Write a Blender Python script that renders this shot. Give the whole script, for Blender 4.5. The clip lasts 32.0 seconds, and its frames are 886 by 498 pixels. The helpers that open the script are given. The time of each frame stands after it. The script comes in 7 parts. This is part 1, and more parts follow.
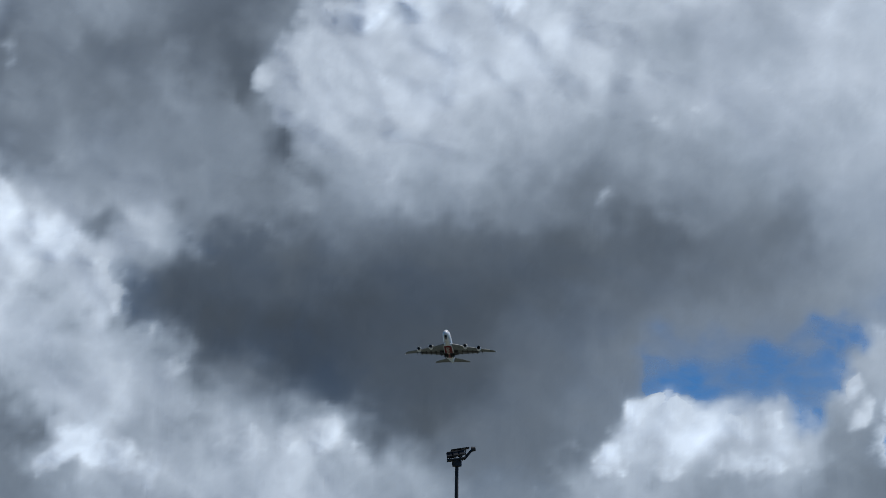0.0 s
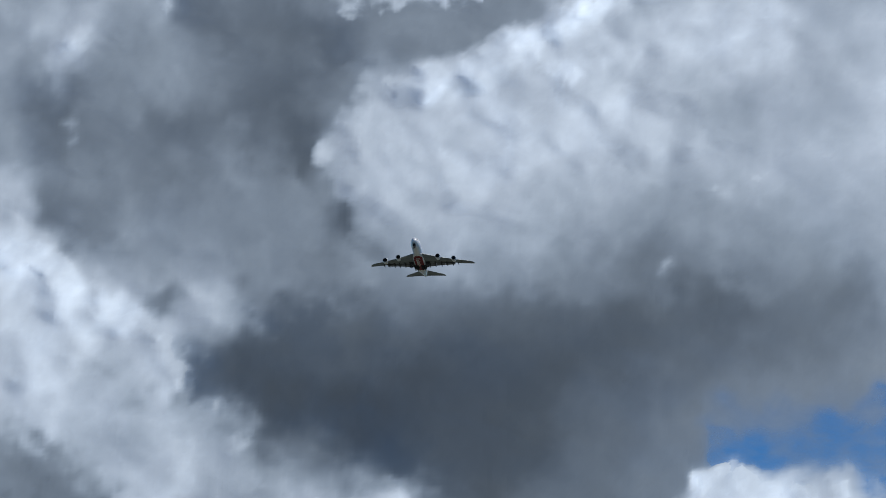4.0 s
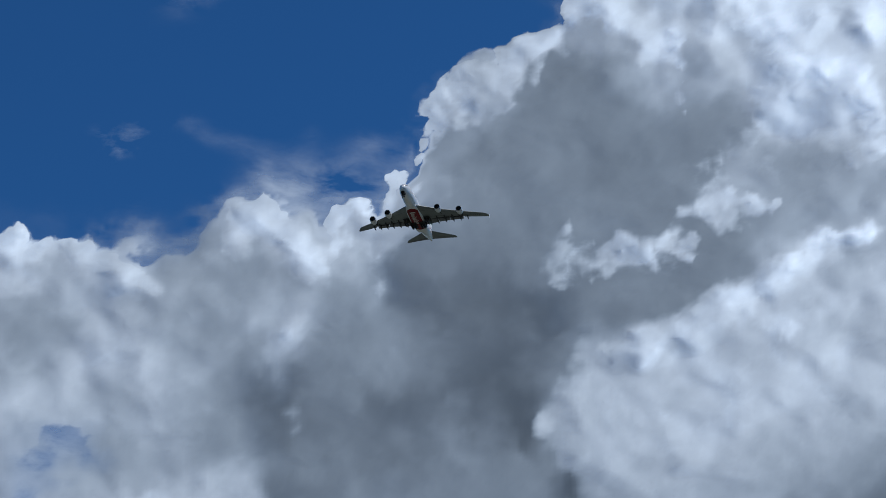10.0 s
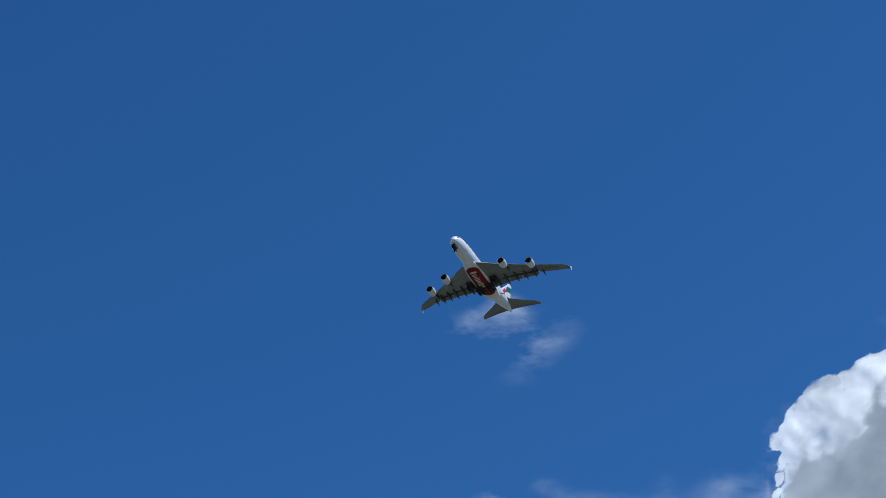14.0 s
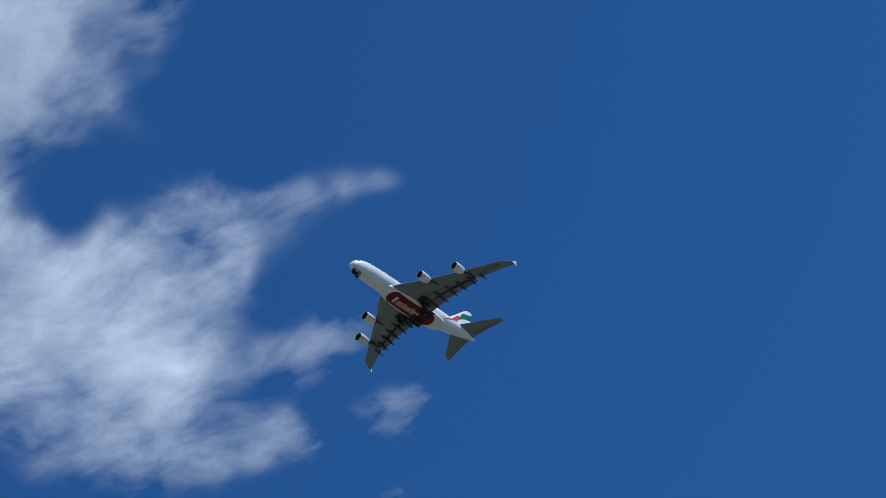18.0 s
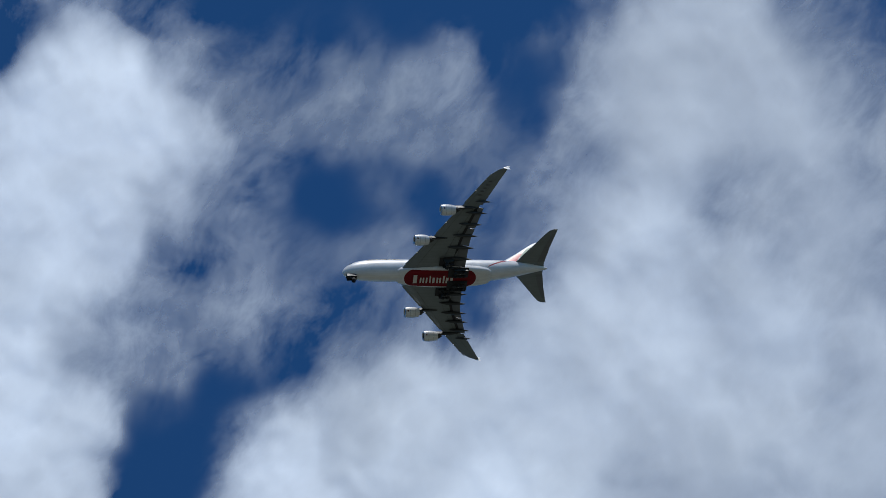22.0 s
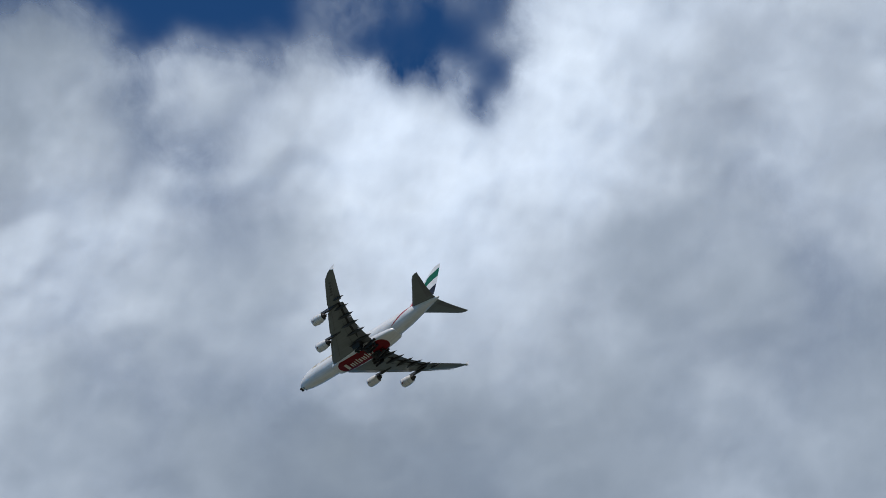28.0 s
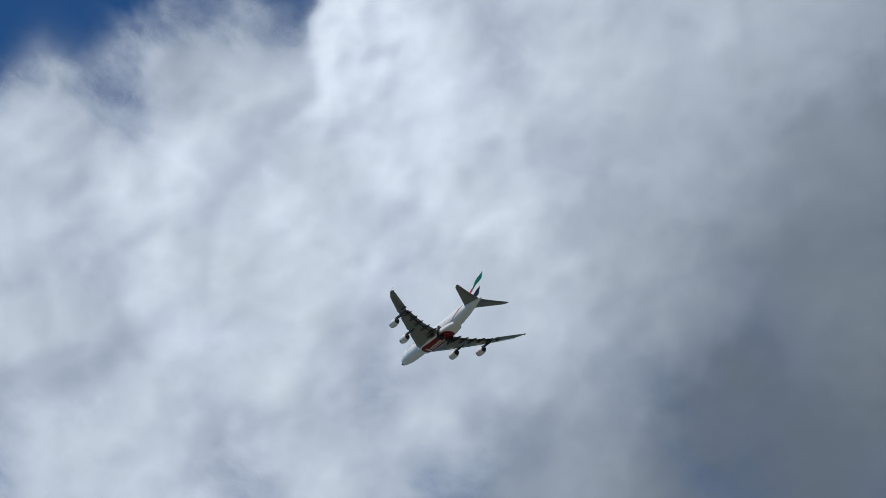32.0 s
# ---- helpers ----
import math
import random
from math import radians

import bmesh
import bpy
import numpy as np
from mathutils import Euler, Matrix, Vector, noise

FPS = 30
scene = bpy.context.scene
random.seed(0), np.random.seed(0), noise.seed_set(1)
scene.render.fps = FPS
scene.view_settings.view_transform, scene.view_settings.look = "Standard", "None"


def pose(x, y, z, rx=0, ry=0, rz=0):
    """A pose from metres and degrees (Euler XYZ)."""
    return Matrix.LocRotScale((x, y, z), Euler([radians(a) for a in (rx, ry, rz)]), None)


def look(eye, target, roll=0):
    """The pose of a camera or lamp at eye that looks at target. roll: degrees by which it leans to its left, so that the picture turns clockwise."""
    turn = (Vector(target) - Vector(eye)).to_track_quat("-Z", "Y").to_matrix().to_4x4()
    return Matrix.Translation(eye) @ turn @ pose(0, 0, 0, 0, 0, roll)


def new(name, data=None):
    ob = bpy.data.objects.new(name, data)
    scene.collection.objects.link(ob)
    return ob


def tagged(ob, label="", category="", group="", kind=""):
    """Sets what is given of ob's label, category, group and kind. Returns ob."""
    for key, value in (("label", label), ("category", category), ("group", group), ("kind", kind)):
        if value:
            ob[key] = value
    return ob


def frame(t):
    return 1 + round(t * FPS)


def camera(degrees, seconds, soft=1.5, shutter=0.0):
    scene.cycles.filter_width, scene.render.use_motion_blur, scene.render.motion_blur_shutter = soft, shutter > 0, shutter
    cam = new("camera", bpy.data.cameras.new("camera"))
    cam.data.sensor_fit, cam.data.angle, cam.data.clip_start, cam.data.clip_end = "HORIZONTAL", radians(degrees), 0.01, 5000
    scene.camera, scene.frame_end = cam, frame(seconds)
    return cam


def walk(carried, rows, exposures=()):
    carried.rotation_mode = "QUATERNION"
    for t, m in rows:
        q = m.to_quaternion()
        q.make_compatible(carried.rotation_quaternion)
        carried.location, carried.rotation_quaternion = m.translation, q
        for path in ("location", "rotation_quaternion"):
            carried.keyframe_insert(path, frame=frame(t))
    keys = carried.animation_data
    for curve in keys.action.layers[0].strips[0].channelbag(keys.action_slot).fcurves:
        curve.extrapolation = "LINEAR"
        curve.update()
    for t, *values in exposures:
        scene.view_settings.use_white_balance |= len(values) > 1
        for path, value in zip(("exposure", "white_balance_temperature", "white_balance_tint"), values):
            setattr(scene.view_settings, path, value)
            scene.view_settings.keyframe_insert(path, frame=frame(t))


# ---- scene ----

# ---- camera ----
cam = camera(21.0, 32.0, soft=0.65)
walk(cam, [
    (0, pose(0, 0, 1.6, 103.30, -0.64, -0.18)),
    (0.5, pose(0, 0, 1.6, 103.33, -0.72, -0.53)),
    (1, pose(0, 0, 1.6, 103.25, -0.65, -0.39)),
    (1.5, pose(0, 0, 1.6, 103.05, -0.69, -0.10)),
    (2, pose(0, 0, 1.6, 103.13, -0.89, 0.29)),
    (2.5, pose(0, 0, 1.6, 103.59, -0.74, 0.70)),
    (4.5, pose(0, 0, 1.6, 105.34, -0.10, 1.79)),
    (5, pose(0, 0, 1.6, 105.67, -0.12, 2.45)),
    (5.5, pose(0, 0, 1.6, 106.55, -0.70, 3.69)),
    (6, pose(0, 0, 1.6, 107.91, -0.82, 4.85)),
    (6.5, pose(0, 0, 1.6, 108.77, -0.69, 4.13)),
    (7, pose(0, 0, 1.6, 109.40, 0.07, 4.03)),
    (7.5, pose(0, 0, 1.6, 110.33, 0.35, 4.13)),
    (8, pose(0, 0, 1.6, 110.53, 0.73, 4.85)),
    (8.5, pose(0, 0, 1.6, 110.35, 0.48, 5.09)),
    (9, pose(0, 0, 1.6, 110.16, 1.23, 5.03)),
    (9.5, pose(0, 0, 1.6, 110.61, 2.15, 6.06)),
    (10, pose(0, 0, 1.6, 111.60, 1.94, 7.66)),
    (10.5, pose(0, 0, 1.6, 112.99, 2.16, 9.12)),
    (11, pose(0, 0, 1.6, 114.06, 2.39, 10.10)),
    (11.5, pose(0, 0, 1.6, 115.18, 2.52, 11.13)),
    (12, pose(0, 0, 1.6, 116.37, 2.70, 12.51)),
    (12.5, pose(0, 0, 1.6, 117.51, 2.85, 13.87)),
    (13, pose(0, 0, 1.6, 118.54, 3.20, 15.22)),
    (13.5, pose(0, 0, 1.6, 119.54, 3.70, 16.67)),
    (15.5, pose(0, 0, 1.6, 124.90, 7.28, 23.13)),
    (16, pose(0, 0, 1.6, 126.74, 8.39, 25.42)),
    (16.5, pose(0, 0, 1.6, 128.33, 10.04, 28.43)),
    (17, pose(0, 0, 1.6, 129.63, 10.97, 31.57)),
    (17.5, pose(0, 0, 1.6, 131.21, 11.20, 34.14)),
    (18, pose(0, 0, 1.6, 133.04, 11.68, 36.68)),
    (18.5, pose(0, 0, 1.6, 134.88, 12.52, 40.05)),
    (19, pose(0, 0, 1.6, 136.74, 13.49, 44.67)),
    (19.5, pose(0, 0, 1.6, 138.20, 14.50, 50.07)),
    (20, pose(0, 0, 1.6, 139.55, 14.90, 54.59)),
    (20.5, pose(0, 0, 1.6, 140.76, 14.46, 58.18)),
    (21, pose(0, 0, 1.6, 142.22, 14.51, 63.37)),
    (21.5, pose(0, 0, 1.6, 144.07, 14.70, 70.52)),
    (22, pose(0, 0, 1.6, 145.75, 14.43, 76.10)),
    (22.5, pose(0, 0, 1.6, 146.79, 13.63, 79.96)),
    (23, pose(0, 0, 1.6, 146.95, 12.32, 85.31)),
    (23.5, pose(0, 0, 1.6, 145.79, 10.25, 90.75)),
    (24, pose(0, 0, 1.6, 145.45, 8.88, 94.71)),
    (24.5, pose(0, 0, 1.6, 145.71, 6.88, 98.29)),
    (25, pose(0, 0, 1.6, 145.62, 6.16, 102.80)),
    (25.5, pose(0, 0, 1.6, 144.70, 5.98, 106.32)),
    (26, pose(0, 0, 1.6, 143.24, 5.90, 110.46)),
    (26.5, pose(0, 0, 1.6, 141.89, 5.44, 114.29)),
    (28.5, pose(0, 0, 1.6, 138.66, 5.45, 126.51)),
    (29, pose(0, 0, 1.6, 136.94, 3.96, 129.04)),
    (29.5, pose(0, 0, 1.6, 135.37, 3.87, 132.09)),
    (30, pose(0, 0, 1.6, 133.94, 3.44, 134.16)),
    (30.5, pose(0, 0, 1.6, 132.45, 2.54, 135.50)),
    (31, pose(0, 0, 1.6, 131.20, 1.90, 136.86)),
    (31.5, pose(0, 0, 1.6, 129.97, 1.02, 138.05)),
    (32, pose(0, 0, 1.6, 128.24, 1.35, 140.48)),
], exposures=[(0, -0.15, 6650, 10), (5, -0.22, 6450, 10), (7, -0.4, 6250, 10), (10, -0.33, 6250, 10), (11, -0.12, 6250, 10), (12, -0.01, 6300, 10), (13, 0.14, 6400, 10),
              (16, 0.40, 6400, 10), (18, 0.27, 6280, 10), (19, 0.30, 6250, 10), (21, 0.0, 6350, 10), (23, -0.42, 6450, 10), (24, -0.55, 6480, 10), (25, -0.5, 6520, 10), (26, -0.34, 6600, 10), (29, 0.07, 6900, 10),
              (32, 0.16, 7050, 10)])

# ---- world and sun ----
SUN_AZ, SUN_EL = 80.0, 58.0


def heading(az, el):
    """Unit vector towards a compass direction (0 is +Y, 90 is +X) and an elevation, in degrees."""
    a, e = radians(az), radians(el)
    return Vector((math.sin(a) * math.cos(e), math.cos(a) * math.cos(e), math.sin(e)))


world = bpy.data.worlds.new("daylight")
scene.world = world
world.use_nodes = True
wt = world.node_tree
wt.nodes.clear()
sky = wt.nodes.new("ShaderNodeTexSky")
sky.sky_type, sky.sun_disc = "NISHITA", False
sky.sun_elevation, sky.sun_rotation = radians(SUN_EL), radians(SUN_AZ)
sky.altitude, sky.air_density, sky.dust_density, sky.ozone_density = 100, 0.7, 0.4, 6.0
bg = wt.nodes.new("ShaderNodeBackground")
bg.inputs["Strength"].default_value = 0.075
out = wt.nodes.new("ShaderNodeOutputWorld")
deep = wt.nodes.new("ShaderNodeMix")
deep.data_type, deep.blend_type = "RGBA", "MULTIPLY"
deep.inputs[0].default_value = 1.0
deep.inputs[7].default_value = (0.36, 0.89, 1.27, 1.0)
wt.links.new(sky.outputs[0], deep.inputs[6])
wt.links.new(deep.outputs[2], bg.inputs["Color"])
wt.links.new(bg.outputs[0], out.inputs["Surface"])

sun_data = bpy.data.lights.new("sun", "SUN")
sun_data.energy, sun_data.angle, sun_data.color = 3.4, radians(0.5), (1.0, 0.97, 0.92)
sun = new("sun", sun_data)
sun.matrix_world = look(heading(SUN_AZ, SUN_EL) * 900, (0, 0, 0))

# ---- materials ----
class Nodes:
    """Short hand for building a node material."""

    def __init__(self, name):
        self.mat = bpy.data.materials.new(name)
        self.mat.use_nodes = True
        self.t = self.mat.node_tree
        self.t.nodes.clear()
        self.out = self.t.nodes.new("ShaderNodeOutputMaterial")

    def put(self, socket, value):
        if isinstance(value, bpy.types.NodeSocket):
            self.t.links.new(value, socket)
        else:
            socket.default_value = value

    def node(self, kind, **inputs):
        n = self.t.nodes.new(kind)
        for key, value in inputs.items():
            self.put(n.inputs[key.replace("_", " ")], value)
        return n

    def math(self, op, a, b=0.0, c=0.0):
        n = self.t.nodes.new("ShaderNodeMath")
        n.operation = op
        for i, v in enumerate((a, b, c)):
            self.put(n.inputs[i], v)
        return n.outputs[0]

    def vmath(self, op, a, b=(0, 0, 0)):
        n = self.t.nodes.new("ShaderNodeVectorMath")
        n.operation = op
        self.put(n.inputs[0], a)
        if op == "SCALE":
            self.put(n.inputs[3], b)
        else:
            self.put(n.inputs[1], b)
        return n.outputs[0]

    def coords(self):
        return self.t.nodes.new("ShaderNodeTexCoord").outputs["Object"]

    def noise(self, vec, scale, detail=4.0, rough=0.5, warp=0.0):
        n = self.node("ShaderNodeTexNoise", Vector=vec, Scale=scale, Detail=detail, Roughness=rough, Distortion=warp)
        return n.outputs[0]

    def ramp(self, v, lo, hi, a=0.0, b=1.0, smooth=False):
        n = self.t.nodes.new("ShaderNodeMapRange")
        n.interpolation_type = "SMOOTHSTEP" if smooth else "LINEAR"
        for i, x in enumerate((v, lo, hi, a, b)):
            self.put(n.inputs[i], x)
        return n.outputs[0]

    def mix(self, f, a, b):
        n = self.t.nodes.new("ShaderNodeMix")
        n.data_type = "RGBA"
        self.put(n.inputs[0], f)
        self.put(n.inputs[6], a)
        self.put(n.inputs[7], b)
        return n.outputs[2]

    def xyz(self, v):
        n = self.node("ShaderNodeSeparateXYZ", Vector=v)
        return n.outputs[0], n.outputs[1], n.outputs[2]

    def finish(self, shader):
        self.t.links.new(shader.outputs[0], self.out.inputs["Surface"])
        return self.mat


def rgb(r, g, b):
    return (r, g, b, 1.0)


def surface(name, colour, rough=0.5, metal=0.0, vary=0.12, scale=2.0, bump=0.0, coat=0.0):
    """A surface of one colour with grain and stains at two scales."""
    m = Nodes(name)
    c = m.coords()
    n1, n2 = m.noise(c, scale, 5), m.noise(c, scale * 9, 3)
    k = m.math("ADD", m.math("MULTIPLY", n1, 0.7), m.math("MULTIPLY", n2, 0.3))
    col = m.mix(m.ramp(k, 0.35, 0.65), [x * (1 - vary) for x in colour[:3]] + [1], [min(1, x * (1 + vary)) for x in colour[:3]] + [1])
    b = m.node("ShaderNodeBsdfPrincipled", Base_Color=col, Metallic=metal, Roughness=m.ramp(n2, 0.3, 0.7, rough * 0.85, min(1, rough * 1.15)))
    if coat:
        b.inputs["Coat Weight"].default_value = coat
    if bump:
        bp = m.node("ShaderNodeBump", Height=n2, Strength=0.5, Distance=bump)
        m.t.links.new(bp.outputs[0], b.inputs["Normal"])
    return m.finish(b)

# ---- clouds ----
FIELD = {0: [], 1: []}
GAPS = {0: [], 1: []}
DICE = random.Random(5)


def puffs(kind, layer, rows):
    """Billows of a cloud: azimuth, elevation and radius in degrees, painted brightness
    (0 to 255, light and shade put in by hand) and how dense it is (0 to 1). Heaped clouds bud all round into smaller
    billows."""
    for r in rows:
        a, e, size, light, dense = r if len(r) == 5 else (*r, 0.985 if "deck#2" in kind or "storm" in kind else 0.93)
        FIELD[layer].append((kind, a, e, size, light, dense, 0))
        if "cumulus" in kind or "head" in kind:
            for _ in range(9):
                turn, out = DICE.uniform(0, 6.283), math.sqrt(DICE.uniform(0.04, 1.0))
                far, bud = size * out, size * DICE.uniform(0.22, 0.45)
                FIELD[layer].append((kind, a + far * math.cos(turn) / math.cos(radians(e)), e + far * math.sin(turn), bud,
                                     min(235, light * DICE.uniform(0.92, 1.07)), dense * 0.75, 1))


def holes(layer, rows):
    """Places where the cloud is torn open: azimuth, elevation, radius and how clear it is there."""
    GAPS[layer].extend(r if len(r) == 4 else (*r, 0.97) for r in rows)


puffs("storm_cloud/0", 0, [
    (7.9, 17.6, 1.76, 187), (10.0, 18.0, 1.76, 196), (9.7, 15.8, 1.49, 174), (6.6, 18.4, 1.35, 186)])
puffs("storm_cloud/0", 0, [
    (3.0, 9.8, 1.22, 103), (1.7, 8.9, 1.08, 105), (3.8, 9.9, 0.68, 127)])
puffs("storm_cloud/5", 0, [
    (-13.1, 20.5, 1.22, 140), (-10.9, 20.9, 0.95, 157), (-11.1, 19.6, 0.54, 174), (-9.0, 19.9, 0.81, 126),
    (-7.7, 19.5, 0.54, 129), (-12.2, 18.9, 0.81, 126), (-12.7, 17.3, 1.08, 135), (-11.0, 17.6, 0.95, 101),
    (-9.3, 17.4, 1.49, 99), (-7.6, 17.5, 1.35, 98), (-10.0, 16.1, 1.08, 104), (-10.9, 15.8, 0.68, 98),
    (-6.6, 20.8, 1.35, 104), (-5.1, 19.7, 1.35, 94), (-5.7, 18.1, 1.22, 89), (-6.3, 18.9, 0.33, 121),
    (-6.4, 18.0, 0.33, 116), (-8.8, 15.4, 0.81, 146)])
puffs("storm_cloud/5", 0, [
    (-7.9, 15.7, 1.08, 137), (-6.2, 15.9, 1.22, 110)])
puffs("storm_cloud/5", 0, [
    (-4.5, 15.1, 0.81, 90), (-7.4, 13.6, 0.81, 143), (-6.7, 14.0, 0.54, 135), (-8.1, 14.0, 0.68, 130),
    (-8.7, 14.0, 0.41, 94), (-5.6, 13.2, 1.08, 87), (-6.8, 12.4, 1.08, 80), (-5.6, 11.6, 1.35, 74),
    (-3.6, 13.0, 1.22, 94), (-3.6, 11.3, 1.49, 67), (-1.6, 11.6, 1.49, 73), (-1.6, 13.2, 1.22, 104),
    (-0.0, 13.0, 1.22, 95), (1.2, 12.1, 1.49, 79), (3.3, 12.9, 1.49, 86), (5.3, 12.9, 1.49, 97),
    (7.1, 13.1, 1.22, 105), (0.5, 10.8, 1.35, 78)])
puffs("storm_cloud/5", 0, [
    (-0.9, 10.1, 1.08, 80), (2.5, 10.9, 1.22, 104)])
puffs("storm_cloud/5", 0, [
    (4.6, 11.3, 1.22, 117), (6.6, 11.5, 1.08, 125), (7.9, 12.0, 1.08, 143), (-2.5, 14.1, 0.95, 134),
    (-0.9, 14.6, 1.22, 144), (-2.3, 15.1, 0.95, 157), (1.2, 14.0, 1.08, 113), (3.3, 14.3, 1.22, 100),
    (4.1, 14.2, 0.33, 135), (5.2, 15.8, 1.35, 151), (7.2, 14.7, 1.08, 139), (2.7, 15.6, 1.22, 154),
    (0.6, 15.9, 1.22, 166), (-12.8, 15.7, 0.49, 125), (-4.7, 10.0, 0.95, 110), (8.5, 21.0, 1.08, 158),
    (7.1, 21.3, 0.95, 156), (8.5, 19.7, 1.22, 168)])
puffs("storm_cloud/0", 0, [
    (7.9, 13.1, 1.76, 102), (-0.4, 9.7, 1.35, 81), (2.3, 8.9, 1.08, 102)])
puffs("storm_cloud/0", 0, [
    (8.0, 17.8, 1.76, 162), (10.0, 18.3, 1.76, 185), (10.0, 15.8, 1.76, 157), (9.2, 12.4, 1.22, 135),
    (10.4, 13.3, 1.49, 150), (1.0, 8.5, 1.22, 113)])
puffs("cumulus_bank/0", 0, [
    (-4.7, 8.5, 1.22, 194), (-6.1, 8.7, 1.08, 193), (-3.0, 7.7, 1.22, 198), (-6.7, 7.9, 1.22, 197),
    (-1.0, 7.4, 1.08, 196), (3.8, 8.1, 0.81, 193)])
puffs("cumulus_bank/6", 0, [
    (-15.3, 13.1, 1.35, 180), (-14.9, 11.8, 1.49, 158), (-16.3, 14.0, 1.22, 188)])
puffs("cumulus_bank/7", 0, [
    (-14.6, 13.4, 0.95, 192)])
puffs("cumulus_bank/5", 0, [
    (-13.1, 9.8, 1.49, 130)])
puffs("cumulus_bank/0", 0, [
    (-10.3, 7.3, 1.35, 122), (-11.3, 8.7, 1.63, 130)])
puffs("cumulus_bank/5", 0, [
    (-12.5, 13.8, 1.22, 207), (-11.2, 13.3, 1.08, 202), (-12.4, 12.6, 1.22, 199), (-10.5, 12.6, 0.81, 190),
    (-9.2, 12.9, 0.68, 188), (-11.6, 11.5, 1.22, 184), (-9.8, 11.8, 0.81, 166), (-8.6, 12.1, 0.68, 188),
    (-12.6, 10.6, 0.81, 190), (-7.5, 11.0, 0.81, 175), (-9.1, 10.6, 1.08, 178), (-6.6, 10.1, 0.81, 182),
    (-10.4, 10.3, 0.81, 164), (-8.0, 9.7, 0.81, 184), (-5.3, 9.6, 0.81, 167), (-9.3, 11.5, 0.33, 108),
    (-8.2, 11.4, 0.41, 112), (-9.9, 11.8, 0.27, 127)])
puffs("cumulus_bank/5", 0, [
    (-12.3, 9.6, 0.68, 98), (-11.1, 9.6, 0.68, 102), (-12.9, 11.4, 0.95, 185)])
puffs("cumulus_bank/0", 0, [
    (-6.1, 9.7, 1.08, 146), (-4.5, 9.2, 1.08, 148), (-2.4, 8.5, 1.08, 155), (-8.5, 8.5, 0.95, 197),
    (-9.6, 8.2, 0.95, 195), (-6.7, 7.9, 1.35, 154), (-4.4, 7.7, 1.35, 171), (-2.4, 7.5, 1.22, 171),
    (-0.5, 7.8, 1.08, 148), (-10.4, 8.6, 0.68, 94), (-8.9, 6.5, 1.90, 150), (-5.1, 6.2, 1.90, 140),
    (-1.0, 6.3, 1.63, 140)])
puffs("cumulus_bank#2/0", 0, [
    (5.2, 9.1, 0.87, 214), (6.4, 9.1, 0.87, 216), (7.4, 9.1, 0.87, 212), (8.4, 8.7, 0.81, 187)])
puffs("cumulus_bank#2/0.0", 0, [
    (10.1, 9.9, 0.88, 165), (10.8, 10.5, 0.81, 165), (9.8, 8.6, 0.95, 133), (5.7, 7.8, 1.22, 174),
    (4.4, 8.1, 0.95, 160), (7.7, 7.7, 1.22, 166), (3.6, 8.5, 0.81, 148), (10.3, 7.6, 0.95, 114), (5.7, 6.1, 1.90, 150),
    (9.7, 6.1, 1.90, 130), (2.4, 6.3, 1.63, 130)])
puffs("towering_cumulus/11", 0, [
    (2.6, 27.0, 0.62, 219), (2.7, 26.1, 1.08, 214)])
puffs("towering_cumulus/10", 0, [
    (-17.6, 16.4, 1.35, 172), (-18.6, 17.1, 1.35, 176), (-16.5, 15.7, 1.08, 159)])
puffs("towering_cumulus/11", 0, [
    (-20.2, 19.3, 1.08, 172)])
puffs("towering_cumulus/9", 0, [
    (-1.5, 20.2, 1.08, 130), (4.3, 21.0, 1.22, 169), (-15.1, 16.6, 0.95, 155), (-12.8, 15.7, 0.95, 178)])
puffs("towering_cumulus/9", 0, [
    (-14.9, 20.5, 1.19, 172), (-15.3, 19.0, 1.22, 184), (-14.1, 19.7, 1.08, 165), (-12.5, 21.0, 0.95, 174),
    (-11.4, 21.8, 0.68, 183), (-10.7, 21.4, 0.81, 174), (-11.0, 19.8, 0.81, 193), (-12.6, 19.3, 1.08, 168),
    (-14.8, 17.7, 1.08, 168), (-13.6, 17.5, 1.22, 161), (-11.8, 20.3, 0.95, 173), (-9.7, 20.5, 1.08, 152),
    (-9.0, 19.4, 1.22, 148), (-7.8, 19.4, 0.95, 137), (-9.7, 21.5, 0.57, 169), (-8.5, 22.2, 0.54, 174),
    (-7.4, 23.0, 0.62, 175), (-6.5, 18.6, 1.35, 128)])
puffs("towering_cumulus/9", 0, [
    (-9.4, 17.4, 1.35, 149), (-10.3, 16.4, 1.22, 151), (-7.3, 17.0, 1.22, 154)])
puffs("towering_cumulus/9", 0, [
    (-5.9, 15.9, 1.35, 152), (-7.8, 15.6, 1.08, 160), (-5.0, 16.7, 0.95, 124), (-4.4, 18.5, 0.81, 131),
    (-5.8, 19.6, 1.08, 125), (-12.1, 15.9, 0.81, 177), (-14.9, 16.6, 0.68, 151), (-13.5, 15.9, 0.81, 167),
    (-6.4, 23.0, 1.08, 144), (-5.1, 23.4, 1.22, 132), (-5.7, 24.2, 0.84, 137), (-5.6, 25.1, 0.65, 149),
    (-4.2, 24.6, 1.15, 131), (-2.7, 25.2, 1.08, 130), (-2.8, 23.6, 1.22, 128), (-1.3, 24.0, 1.08, 132),
    (-0.9, 25.3, 0.68, 177), (0.2, 24.3, 1.08, 144)])
puffs("towering_cumulus/9", 0, [
    (-1.4, 22.5, 1.08, 132), (-3.5, 22.6, 1.08, 139)])
